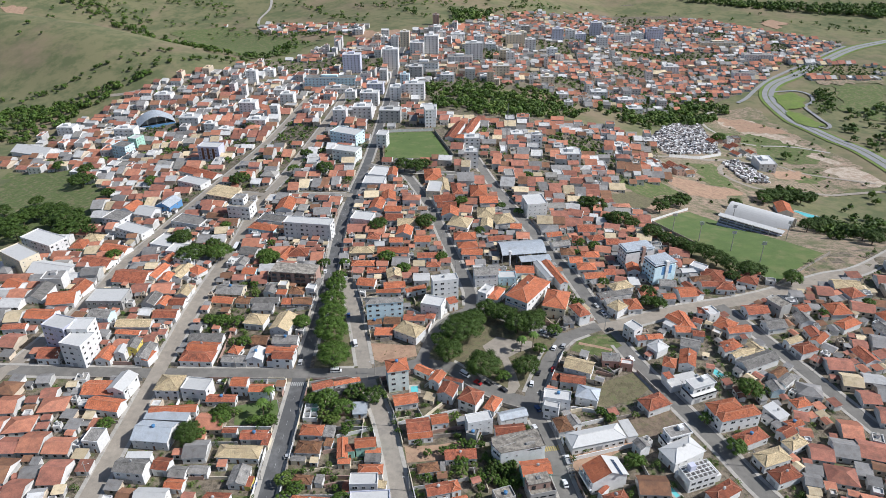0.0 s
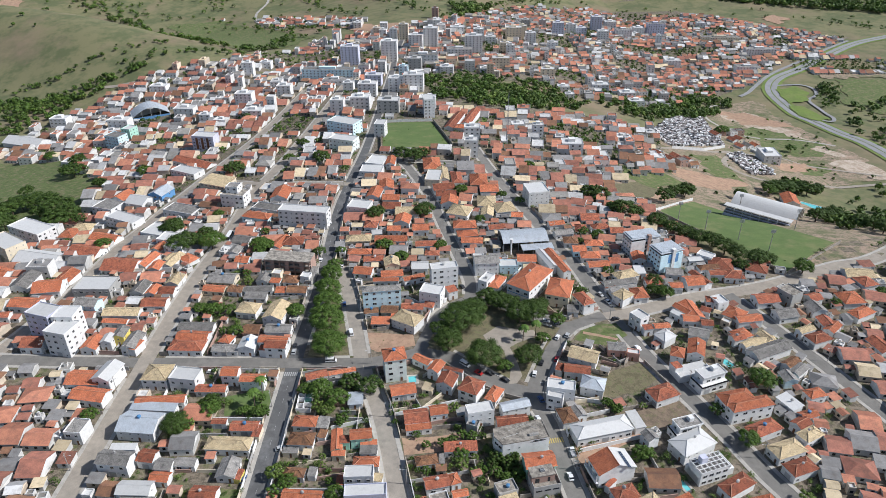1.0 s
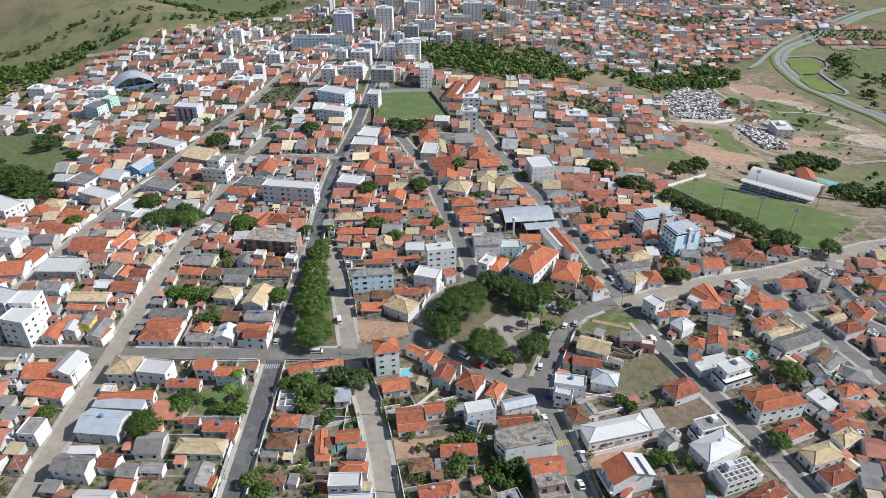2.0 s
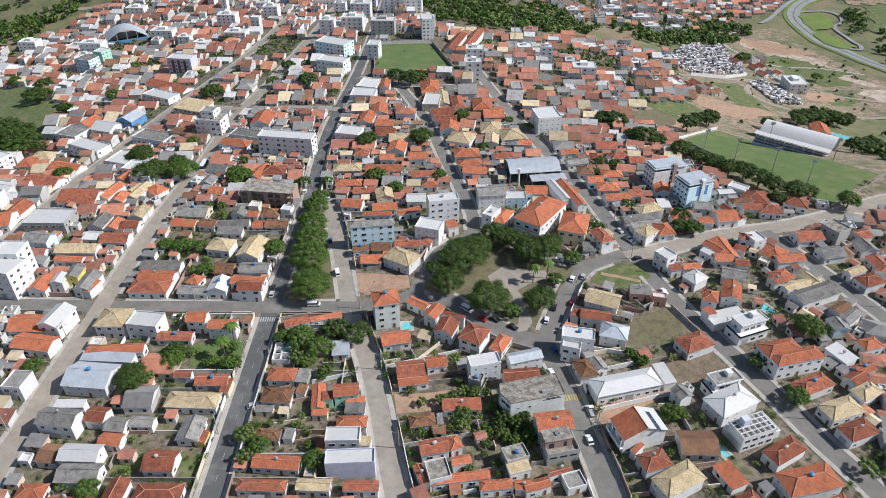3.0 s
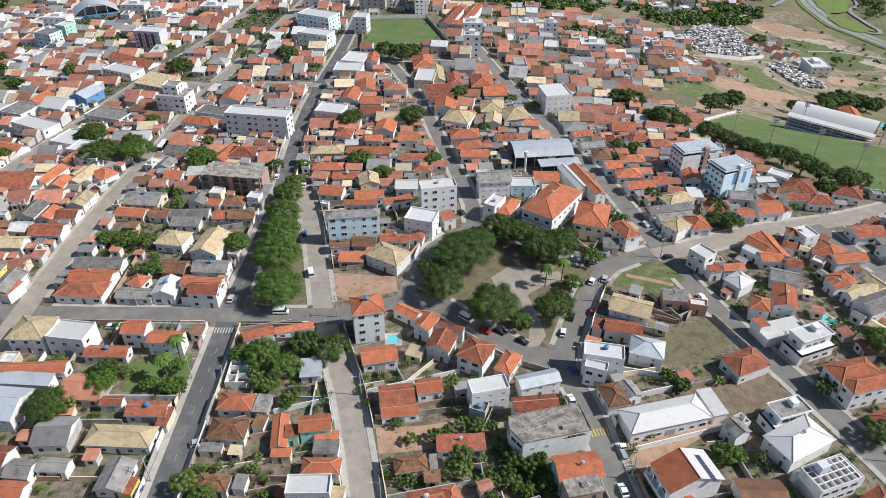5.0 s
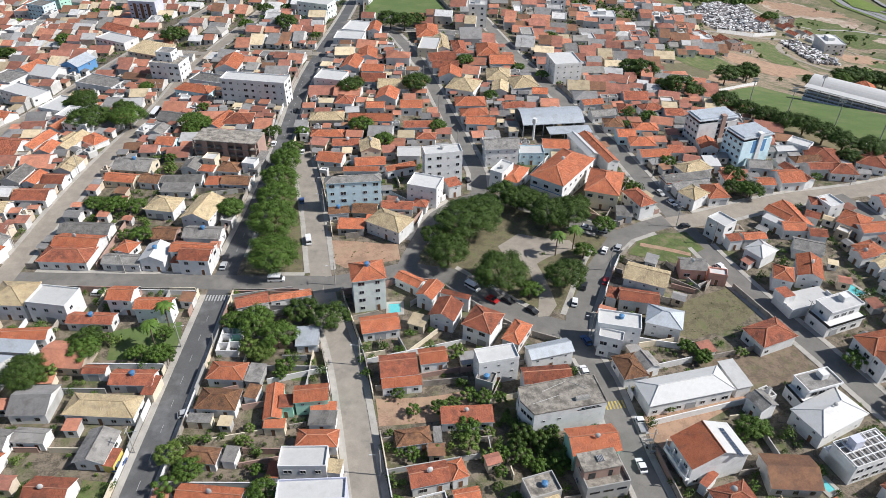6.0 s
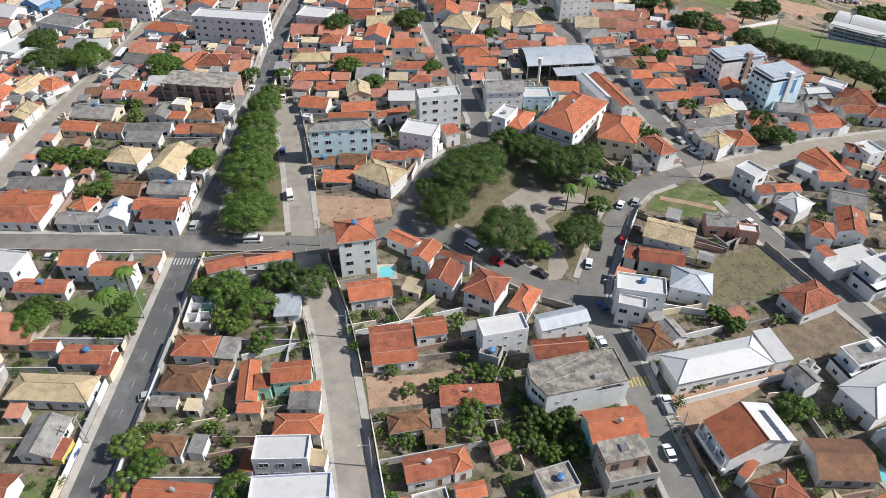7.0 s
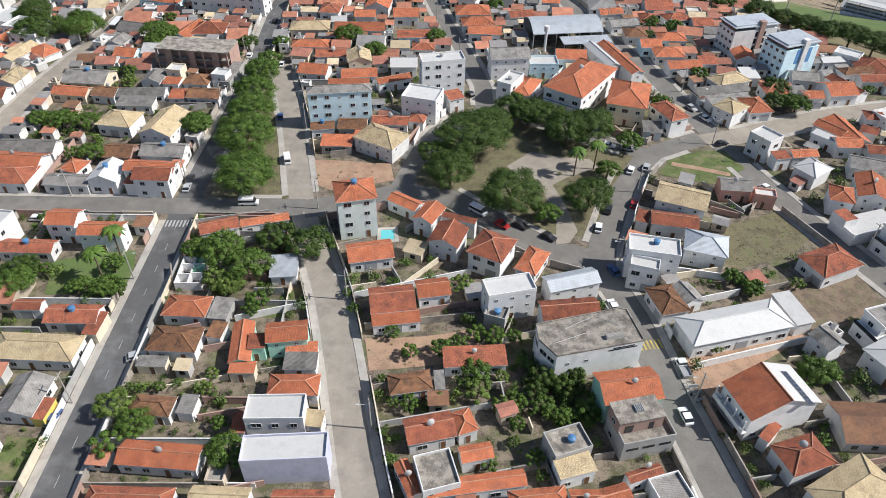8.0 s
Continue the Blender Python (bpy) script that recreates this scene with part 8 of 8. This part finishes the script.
# ---- yard walls ----
def yard_walls():
    """Rendered walls along street fronts and between lots, broken by the houses."""
    r = random.Random(31)
    kinds = [MUD, MUD, WALL["W"], WALL["G"], WALL["C"], WALL["K"]]
    def run(ax, ay, bx, by, h):
        n = max(2, int(math.hypot(bx - ax, by - ay) / 0.8))
        start = None
        pts = [(ax + (bx - ax) * k / n, ay + (by - ay) * k / n) for k in range(n + 1)]
        ok = [gap(x, y) > 0.25 and not on_street(x, y, 0.6) and not barred(x, y) for x, y in pts]
        for k in range(n + 2):
            good = k <= n and ok[k]
            if good and start is None:
                start = k
            if not good and start is not None:
                if k - 1 - start >= 3:
                    yield pts[start], pts[k - 1], h
                start = None
    made = 0
    for key, (line, width, _) in STREETS.items():
        left, right = ribbon(line, width + 4.0, 0)
        for side, sign in ((left, 1), (right, -1)):
            for i in range(len(side) - 1):
                (ax, ay, _), (bx, by, _) = side[i], side[i + 1]
                if not (-175 < ax < 165 and 150 < ay < 430):
                    continue
                pieces = list(run(ax, ay, bx, by, r.uniform(1.8, 2.5)))
                L = math.hypot(bx - ax, by - ay)
                nx, ny = -(by - ay) / L * sign, (bx - ax) / L * sign
                if r.random() < 0.75:
                    pieces += list(run(ax + nx * 0.3, ay + ny * 0.3, ax + nx * 30, ay + ny * 30, r.uniform(1.6, 2.2)))
                if r.random() < 0.5:
                    pieces += list(run(ax + nx * 28, ay + ny * 28, bx + nx * 28, by + ny * 28, r.uniform(1.6, 2.2)))
                for (px, py), (qx, qy), h in pieces:
                    a = math.atan2(qy - py, qx - px)
                    l = math.hypot(qx - px, qy - py)
                    b = Build()
                    b.box(-l / 2, l / 2, -0.09, 0.09, -0.05, h)
                    b.box(-l / 2, l / 2, -0.13, 0.13, h + 0.004, h + 0.08, bottom=True)
                    ob = new("yard_wall", b.make("yard_wall", [r.choice(kinds)]))
                    ob.matrix_basis = pose((px + qx) / 2, (py + qy) / 2, 0, 0, 0, math.degrees(a))
                    drape(ob)
                    tagged(ob, "stained rendered wall round a house yard", "wall", group="yard walls")
                    made += 1
                    if made > 330:
                        return
yard_walls()

# ---- street furniture and vehicles ----
def pole(x, y, turn, lamp=True):
    ob = empty("street_lamp" if lamp else "utility_pole", x, y, 0, turn)
    tagged(ob, "grey concrete utility pole with a crossarm and street lamp", "pole", group="utility poles")
    b = Build()
    b.tube((0, 0, 0), (0, 0, 9), 0.17, 0.11, 7)
    part("pole", b.make("pole", [POLE]), ob)
    b = Build()
    b.box(-1.1, 1.1, -0.06, 0.06, 8.3, 8.45, bottom=True)
    part("crossarm", b.make("crossarm", [POLE]), ob)
    if lamp:
        b = Build()
        b.tube((0, 0, 7.4), (0, -1.9, 8.1), 0.05, 0.04, 5)
        part("lamp_arm", b.make("lamp_arm", [STEEL]), ob)
        b = Build()
        b.box(-0.14, 0.14, -2.4, -1.8, 8.02, 8.16, bottom=True)
        part("lamp_head", b.make("lamp_head", [FRAME]), ob)

for key, side, spacing in (("A", 1, 34), ("B", -1, 34), ("D", -1, 32), ("E", 1, 36), ("H", 1, 36), ("C", 1, 38), ("F", 1, 36), ("G", 1, 34), ("J", 1, 36)):
    line, width, _ = STREETS[key]
    l, rr = ribbon(line, width + 1.2, 0)
    edge = l if side > 0 else rr
    run = 0.0
    for i in range(1, len(edge)):
        run += math.dist(edge[i][:2], edge[i - 1][:2])
        x, y = edge[i][:2]
        if run > spacing and 150 < y < 470 and gap(x, y) > 0.3 and -230 < x < 230:
            dx, dy = edge[i][0] - edge[i - 1][0], edge[i][1] - edge[i - 1][1]
            pole(x, y, math.degrees(math.atan2(dy, dx)) + (0 if side > 0 else 180))
            run = 0.0

def car_parts(paint, long=4.1, wide=1.7, high=1.42, van=False):
    body, cabin, glass, wheel = Build(), Build(), Build(), Build()
    i, j = long / 2, wide / 2
    profile = [(-i, 0.35), (-i + 0.05, 0.78), (-i * 0.82, 0.9), (i * 0.42, 0.92), (i * 0.96, 0.74), (i, 0.35)]
    if van:
        profile = [(-i, 0.35), (-i, 1.0), (i * 0.7, 1.0), (i * 0.98, 0.85), (i, 0.35)]
    def prism(b, pts, y0, y1, mat=0):
        for (xa, za), (xb, zb) in zip(pts, pts[1:]):
            b.face([(xa, y0, za), (xa, y1, za), (xb, y1, zb), (xb, y0, zb)][::-1], mat)
        b.face([(x, y0, z) for x, z in pts], mat)
        b.face([(x, y1, z) for x, z in reversed(pts)], mat)
    prism(body, profile, -j, j)
    top = [(-i * 0.95, 1.01), (-i * 0.93, high), (i * 0.55, high), (i * 0.75, 1.01)] if van else [(-i * 0.86, 0.905), (-i * 0.62, high), (i * 0.1, high), (i * 0.44, 0.925)]
    prism(glass, top, -j * 0.9, j * 0.9)
    (x1, _), (x2, _) = top[1], top[2]
    cabin.box(x1 - 0.02, x2 + 0.02, -j * 0.9 - 0.02, j * 0.9 + 0.02, high - 0.12 if not van else high - 0.35, high + 0.03, bottom=True)
    wheel.tube((0, -0.1, 0), (0, 0.1, 0), 0.31, 0.31, 12)
    wheel.face([(0.31 * math.cos(-k * math.tau / 12), -0.1, 0.31 * math.sin(-k * math.tau / 12)) for k in range(12)])
    return body.make("body", [paint]), cabin.make("roof", [paint]), glass.make("window_band", [GLASS]), wheel.make("wheel", [RUBBER]), i, j

CAR = {c: car_parts(CARPAINT[c]) for c in CARPAINT}
VAN = car_parts(CARPAINT["white"], 5.2, 1.9, 2.1, True)
BUS = car_parts(CARPAINT["white"], 11.5, 2.5, 3.1, True)

def car(x, y, heading, colour, shape=None, name="car"):
    body, roof, glass, wheel, i, j = shape or CAR[colour]
    ob = empty(name, x, y, 0.09, heading)
    tagged(ob, "parked %s %s at the street kerb" % (colour, name), name, group="parked vehicles")
    part("body", body, ob)
    part("roof", roof, ob)
    part("window_band", glass, ob)
    for sx in (-0.62, 0.62):
        for sy in (-1, 1):
            part("wheel", wheel, ob, at=(sx * i, sy * (j - 0.1), 0.31))

car(46.1, 186.9, 98, 'white')
car(40.4, 228.6, 110, 'blue')
car(37.9, 216.8, 100, 'white')
car(26.4, 241.2, -42, 'black')
car(19.7, 245.8, -40, 'black')
car(14.9, 246.0, -40, 'red')
car(53.7, 271.4, 65, 'white')
car(58.5, 272.9, 65, 'silver')
car(39.7, 245.0, 75, 'white')
car(43.7, 252.7, 70, 'black')
car(51.0, 255.2, 72, 'red')
car(49.8, 284.7, -20, 'white')
car(84.4, 286.0, 20, 'black')
car(81.4, 307.8, -62, 'silver')
car(84.0, 300.9, -62, 'white')
car(-70.4, 266.0, 92, 'black')
car(-70.0, 261.7, 92, 'silver')
car(-104.4, 247.7, 0, 'white')
car(-74.9, 186.5, 80, 'blue')
car(-51.3, 300.6, 100, 'blue')
car(-57.4, 338.5, 95, 'white')
car(-67.2, 379.8, 92, 'black')
car(-70.4, 346.0, 90, 'white')
car(25.8, 300.9, -25, 'white')
car(9.3, 316.4, 120, 'black')
car(89.6, 262.6, -62, 'white')
car(-109.4, 337.0, 0, 'white')
car(34.8, 294.4, -25, 'silver')
car(55.3, 282.9, -20, 'silver')
car(-64.1, 201.6, 20, 'silver')

def flatbed_truck(x, y, heading):
    """A small white truck with a ladder-frame trailer behind it."""
    ob = empty("pickup_truck", x, y, 0.09, heading)
    tagged(ob, "white pick-up truck with an open grey load bed", "truck", group="parked vehicles")
    q = Build()
    q.box(0.2, 2.3, -0.9, 0.9, 0.45, 1.0)
    q.box(0.3, 1.5, -0.85, 0.85, 1.004, 1.9)
    part("cab", q.make("cab", [CARPAINT["white"]]), ob)
    q = Build()
    q.box(0.24, 1.56, -0.8, 0.8, 1.2, 1.65)
    q.box(0.35, 1.52, -0.88, 0.88, 1.2, 1.65)
    part("window_band", q.make("window_band", [GLASS]), ob)
    q = Build()
    q.box(-2.6, 0.15, -0.95, 0.95, 0.6, 0.75, bottom=True)
    for x0, x1, y0, y1 in ((-2.6, 0.15, -0.95, -0.88), (-2.6, 0.15, 0.88, 0.95), (-2.6, -2.53, -0.88, 0.88)):
        q.box(x0, x1, y0, y1, 0.754, 1.1)
    part("load_bed", q.make("load_bed", [STEEL]), ob)
    for sx in (-1.7, 1.5):
        for sy in (-0.82, 0.82):
            part("wheel", CAR["white"][3], ob, at=(sx, sy, 0.31))
    a = radians(heading)
    ob = empty("trailer", x - 6.2 * math.cos(a), y - 6.2 * math.sin(a), 0.09, heading)
    tagged(ob, "rusty open-frame trailer parked behind a truck", "trailer", group="parked vehicles")
    q = Build()
    for y0 in (-0.9, 0.8):
        q.box(-2.6, 2.6, y0, y0 + 0.1, 0.55, 0.7, bottom=True)
    for k in range(7):
        q.box(-2.6 + 0.85 * k, -2.5 + 0.85 * k, -0.8, 0.8, 0.56, 0.69, bottom=True)
    part("frame", q.make("frame", [SCRAP]), ob)
    for k in range(3):
        q = Build()
        q.box(-2.2 + 1.6 * k, -2.1 + 1.6 * k, -0.9, 0.9, 0.704, 1.5)
        part("rack", q.make("rack", [STEEL]), ob)
    for sy in (-1.0, 1.0):
        part("wheel", CAR["white"][3], ob, at=(-0.4, sy, 0.31))
flatbed_truck(48.8, 198.8, 98)

car(9.1, 251.8, -42, "white", VAN, "van")
car(-45.1, 276.1, 104, "white", VAN, "van")
car(-51.9, 255.0, 2, "silver", VAN, "van")
car(-133.0, 384.0, 88, "white", BUS, "bus")

# ---- roof things ----
def dish(x, y, z, size, turn):
    ob = empty("satellite_dish", x, y, z, turn)
    tagged(ob, "pale grey satellite dish on a short mast", "satellite dish", group="satellite dishes")
    b = Build()
    b.tube((0, 0, 0), (0, 0, 0.9), 0.05, 0.05, 5)
    part("mast", b.make("mast", [STEEL]), ob)
    b = Build()
    rings = [[(size * q * math.cos(k * math.tau / 14), -0.35 * size * (1 - q * q) * 0.8 + size * q * math.sin(k * math.tau / 14) * 0.35, 0.9 + size * q * math.sin(k * math.tau / 14) * 0.92 - 0.25 * size * q * q + 0.3) for k in range(14)] for q in (0.02, 0.5, 1.0)]
    for a, c in zip(rings, rings[1:]):
        for k in range(14):
            b.face([a[k], a[(k + 1) % 14], c[(k + 1) % 14], c[k]])
    part("bowl", b.make("bowl", [DISHGREY], True), ob)

def water_tank(x, y, z, colour):
    ob = empty("water_tank", x, y, z)
    tagged(ob, "%s plastic water tank on a roof" % colour, "water tank", group="water tanks")
    b = Build()
    b.tube((0, 0, 0), (0, 0, 1.0), 0.62, 0.75, 12)
    part("tank", b.make("tank", [TANKBLUE if colour == "blue" else DISHGREY]), ob)
    b = Build()
    b.tube((0, 0, 1.0), (0, 0, 1.22), 0.78, 0.3, 12)
    part("lid", b.make("lid", [TANKBLUE if colour == "blue" else DISHGREY]), ob)

for ob in [o for o in scene.objects if o.name.startswith(("house", "apartment_building")) and o.type == "EMPTY"]:
    x, y = ob.location[:2]
    if not (-150 < x < 150 and 150 < y < 360):
        continue
    roof = [c for c in ob.children if c.name.startswith("roof")][0]
    zs = [v.co.z for v in roof.data.vertices]
    flat = "flat" in ob["label"]
    q = rng.random()
    if flat and q < 0.38:
        water_tank(x + rng.uniform(-1, 1), y + rng.uniform(-1, 1), min(zs) + 0.23, "blue" if rng.random() < 0.7 else "white")
    elif not flat and q < 0.15:
        dish(x + rng.uniform(-1, 1), y + rng.uniform(-1, 1), max(zs) - 0.35, rng.uniform(0.5, 0.85), rng.uniform(-30, 30))
    elif not flat and q < 0.21:
        water_tank(x, y, max(zs) - 0.25, "blue")

def solar_row(x, y, z, rot, tilt, n, cols):
    """Solar panels laid on a roof slope, each panel its own part."""
    ob = empty("solar_array", x, y, z, rot)
    ob.rotation_euler = (radians(tilt), 0, radians(rot))
    tagged(ob, "dark blue solar panels in rows on a roof", "solar panels")
    b = Build()
    b.box(-0.48, 0.48, -0.8, 0.8, 0, 0.05, 1, top=0)
    me = b.make("panel", [PANEL, FRAME])
    for k in range(n):
        for j in range(cols):
            part("panel", me, ob, at=((k - n / 2 + 0.5) * 1.0, (j - cols / 2 + 0.5) * 1.65, 0))

def pool(name, x, y, w, d, rot):
    ob = empty(name, x, y, 0, rot)
    tagged(ob, "turquoise swimming pool with a pale paved edge", "pool")
    b = Build()
    for x0, x1, y0, y1 in ((-w / 2 - 1, w / 2 + 1, -d / 2 - 1, -d / 2), (-w / 2 - 1, w / 2 + 1, d / 2, d / 2 + 1), (-w / 2 - 1, -w / 2, -d / 2, d / 2), (w / 2, w / 2 + 1, -d / 2, d / 2)):
        b.box(x0, x1, y0, y1, 0, 0.25)
    part("pool_edge", b.make("pool_edge", [KERB]), ob)
    b = Build()
    b.face([(-w / 2, -d / 2, 0.15), (w / 2, -d / 2, 0.15), (w / 2, d / 2, 0.15), (-w / 2, d / 2, 0.15)])
    part("water", b.make("water", [WATER]), ob)
pool("swimming_pool", -14.3, 242.2, 3.4, 4.0, 5)
pool("swimming_pool", 87, 182.8, 2.0, 5.0, 25)
pool("swimming_pool", 127.2, 252.6, 3.6, 7.0, 30)
pool("swimming_pool", 310.2, 528.1, 12, 20, 50)

def palm(x, y, h):
    ob = empty("palm_tree", x, y)
    tagged(ob, "tall palm with a slim grey trunk and drooping fronds", "palm", group="palms")
    b = Build()
    b.tube((0, 0, 0), (0.15, 0.1, h), 0.22, 0.14, 8)
    part("trunk", b.make("trunk", [BARK]), ob)
    r = random.Random(int(x * 7 + y))
    for k in range(16):
        b = Build()
        a, up = k * math.tau / 16 + r.uniform(-0.2, 0.2), r.uniform(0.1, 0.9)
        base = Vector((0.15, 0.1, h))
        d = Vector((math.cos(a), math.sin(a), 0))
        s = Vector((-d.y, d.x, 0))
        pts = [base + d * t * 3.0 + Vector((0, 0, up * t * 1.6 - 2.4 * t * t)) for t in (0, 0.25, 0.5, 0.75, 1.0)]
        for q in range(4):
            for side in (-1, 1):
                w0, w1 = (0.15, 0.5, 0.55, 0.4, 0.05)[q], (0.15, 0.5, 0.55, 0.4, 0.05)[q + 1]
                b.face([pts[q], pts[q + 1], pts[q + 1] + s * side * w1 - Vector((0, 0, 0.15)), pts[q] + s * side * w0 - Vector((0, 0, 0.15))])
        part("frond", b.make("frond", [LEAF["mid"]]), ob)
palm(-78.2, 233.2, 9.4)
palm(-79.5, 225.1, 9.4)
palm(37.0, 269.1, 9)
palm(43.2, 272.5, 9)

# ---- road paint ----
def dashes(key, y0, y1, step, length, mat, label):
    line, width, _ = STREETS[key]
    n = 0
    b = Build()
    pts = [Vector(p) for p in line]
    for a, c in zip(pts, pts[1:]):
        L = (c - a).length
        d = (c - a) / L
        s = Vector((-d.y, d.x)) * 0.05
        t = 0.0
        while t + length < L:
            p, q = a + d * t, a + d * (t + length)
            if y0 < p.y < y1:
                b.face([(p.x - s.x, p.y - s.y, 0.115), (p.x + s.x, p.y + s.y, 0.115), (q.x + s.x, q.y + s.y, 0.115), (q.x - s.x, q.y - s.y, 0.115)][::-1])
            t += step
    tagged(new("road_marking", b.make("road_marking", [mat])), label, "road marking", kind="structure")
dashes("A", 150, 250, 8, 2.5, PAINTW, "worn white dashed centre line")
dashes("A", 258, 480, 8, 2.5, PAINTW, "worn white dashed centre line")

def zebra(x, y, rot, n, length, mat):
    b = Build()
    for k in range(n):
        u = (k - n / 2) * 0.9
        b.face([(u, -length / 2, 0), (u + 0.45, -length / 2, 0), (u + 0.45, length / 2, 0), (u, length / 2, 0)])
    ob = new("crosswalk", b.make("crosswalk", [mat]))
    ob.location, ob.rotation_euler = (x, y, 0.118), (0, 0, radians(rot))
    tagged(ob, "worn painted zebra crossing", "crosswalk", kind="structure")
zebra(-68.3, 246.5, 0, 7, 2.6, PAINTW)
zebra(43.6, 205.5, 8, 7, 2.6, PAINTY)
solar_row(65.2, 187.4, 8.72, -74, -23.7, 8, 1)

def floodlight(x, y):
    ob = empty("floodlight_mast", x, y)
    tagged(ob, "tall grey floodlight mast beside the football pitch", "floodlight", group="floodlight masts")
    b = Build()
    b.tube((0, 0, 0), (0, 0, 14), 0.3, 0.14, 7)
    part("pole", b.make("pole", [POLE]), ob)
    for k in range(3):
        b = Build()
        b.box(-1.4, 1.4, -0.12, 0.12, 12.0 + k * 0.8, 12.5 + k * 0.8, bottom=True)
        part("lamp_bar", b.make("lamp_bar", [STEEL]), ob)
for x, y in ((152, 405), (164, 389), (178, 372), (189, 355), (210, 447), (226, 399)):
    floodlight(x, y)

def long_wall(x0, y0, x1, y1, h, mat, label):
    l, a = math.hypot(x1 - x0, y1 - y0), math.atan2(y1 - y0, x1 - x0)
    b = Build()
    b.box(-l / 2, l / 2, -0.1, 0.1, -0.05, h)
    b.box(-l / 2, l / 2, -0.14, 0.14, h + 0.004, h + 0.09, bottom=True)
    ob = new("boundary_wall", b.make("boundary_wall", [mat]))
    ob.matrix_basis = pose((x0 + x1) / 2, (y0 + y1) / 2, 0, 0, 0, math.degrees(a))
    drape(ob)
    tagged(ob, label, "wall", group="boundary walls")
long_wall(143, 425, 187, 475, 2.2, WALL["W"], "white wall at the end of the football pitch")
long_wall(143, 422, 186, 326, 2.4, MUD, "grey wall along the football pitch")
long_wall(187, 326, 237, 367, 2.4, MUD, "stained wall at the end of the football pitch")
long_wall(-57, 619, -10, 623, 2.6, WALL["W"], "white wall round the playing field")
long_wall(-50, 530, -58, 618, 2.6, MUD, "grey wall round the playing field")
long_wall(8, 541, -9, 621, 2.6, MUD, "grey wall round the playing field")
long_wall(227, 651, 264, 665, 3.0, WALL["W"], "white wall along the foot of a scrapyard")
long_wall(264.4, 665.4, 300, 699, 3.0, WALL["W"], "white wall along the foot of a scrapyard")
long_wall(90, 253, 99.5, 230, 1.8, MUD, "stained wall along a weedy lot")
long_wall(70, 221.0, 99.0, 229.0, 1.6, MUD, "low stained wall between two vacant lots")
long_wall(51.5, 199.0, 77.5, 206.3, 2.0, WALL["W"], "white wall beside a brown earth lot")
long_wall(-17.5, 209.8, 6.5, 213.2, 2.0, MUD, "grey wall behind a red earth garden")
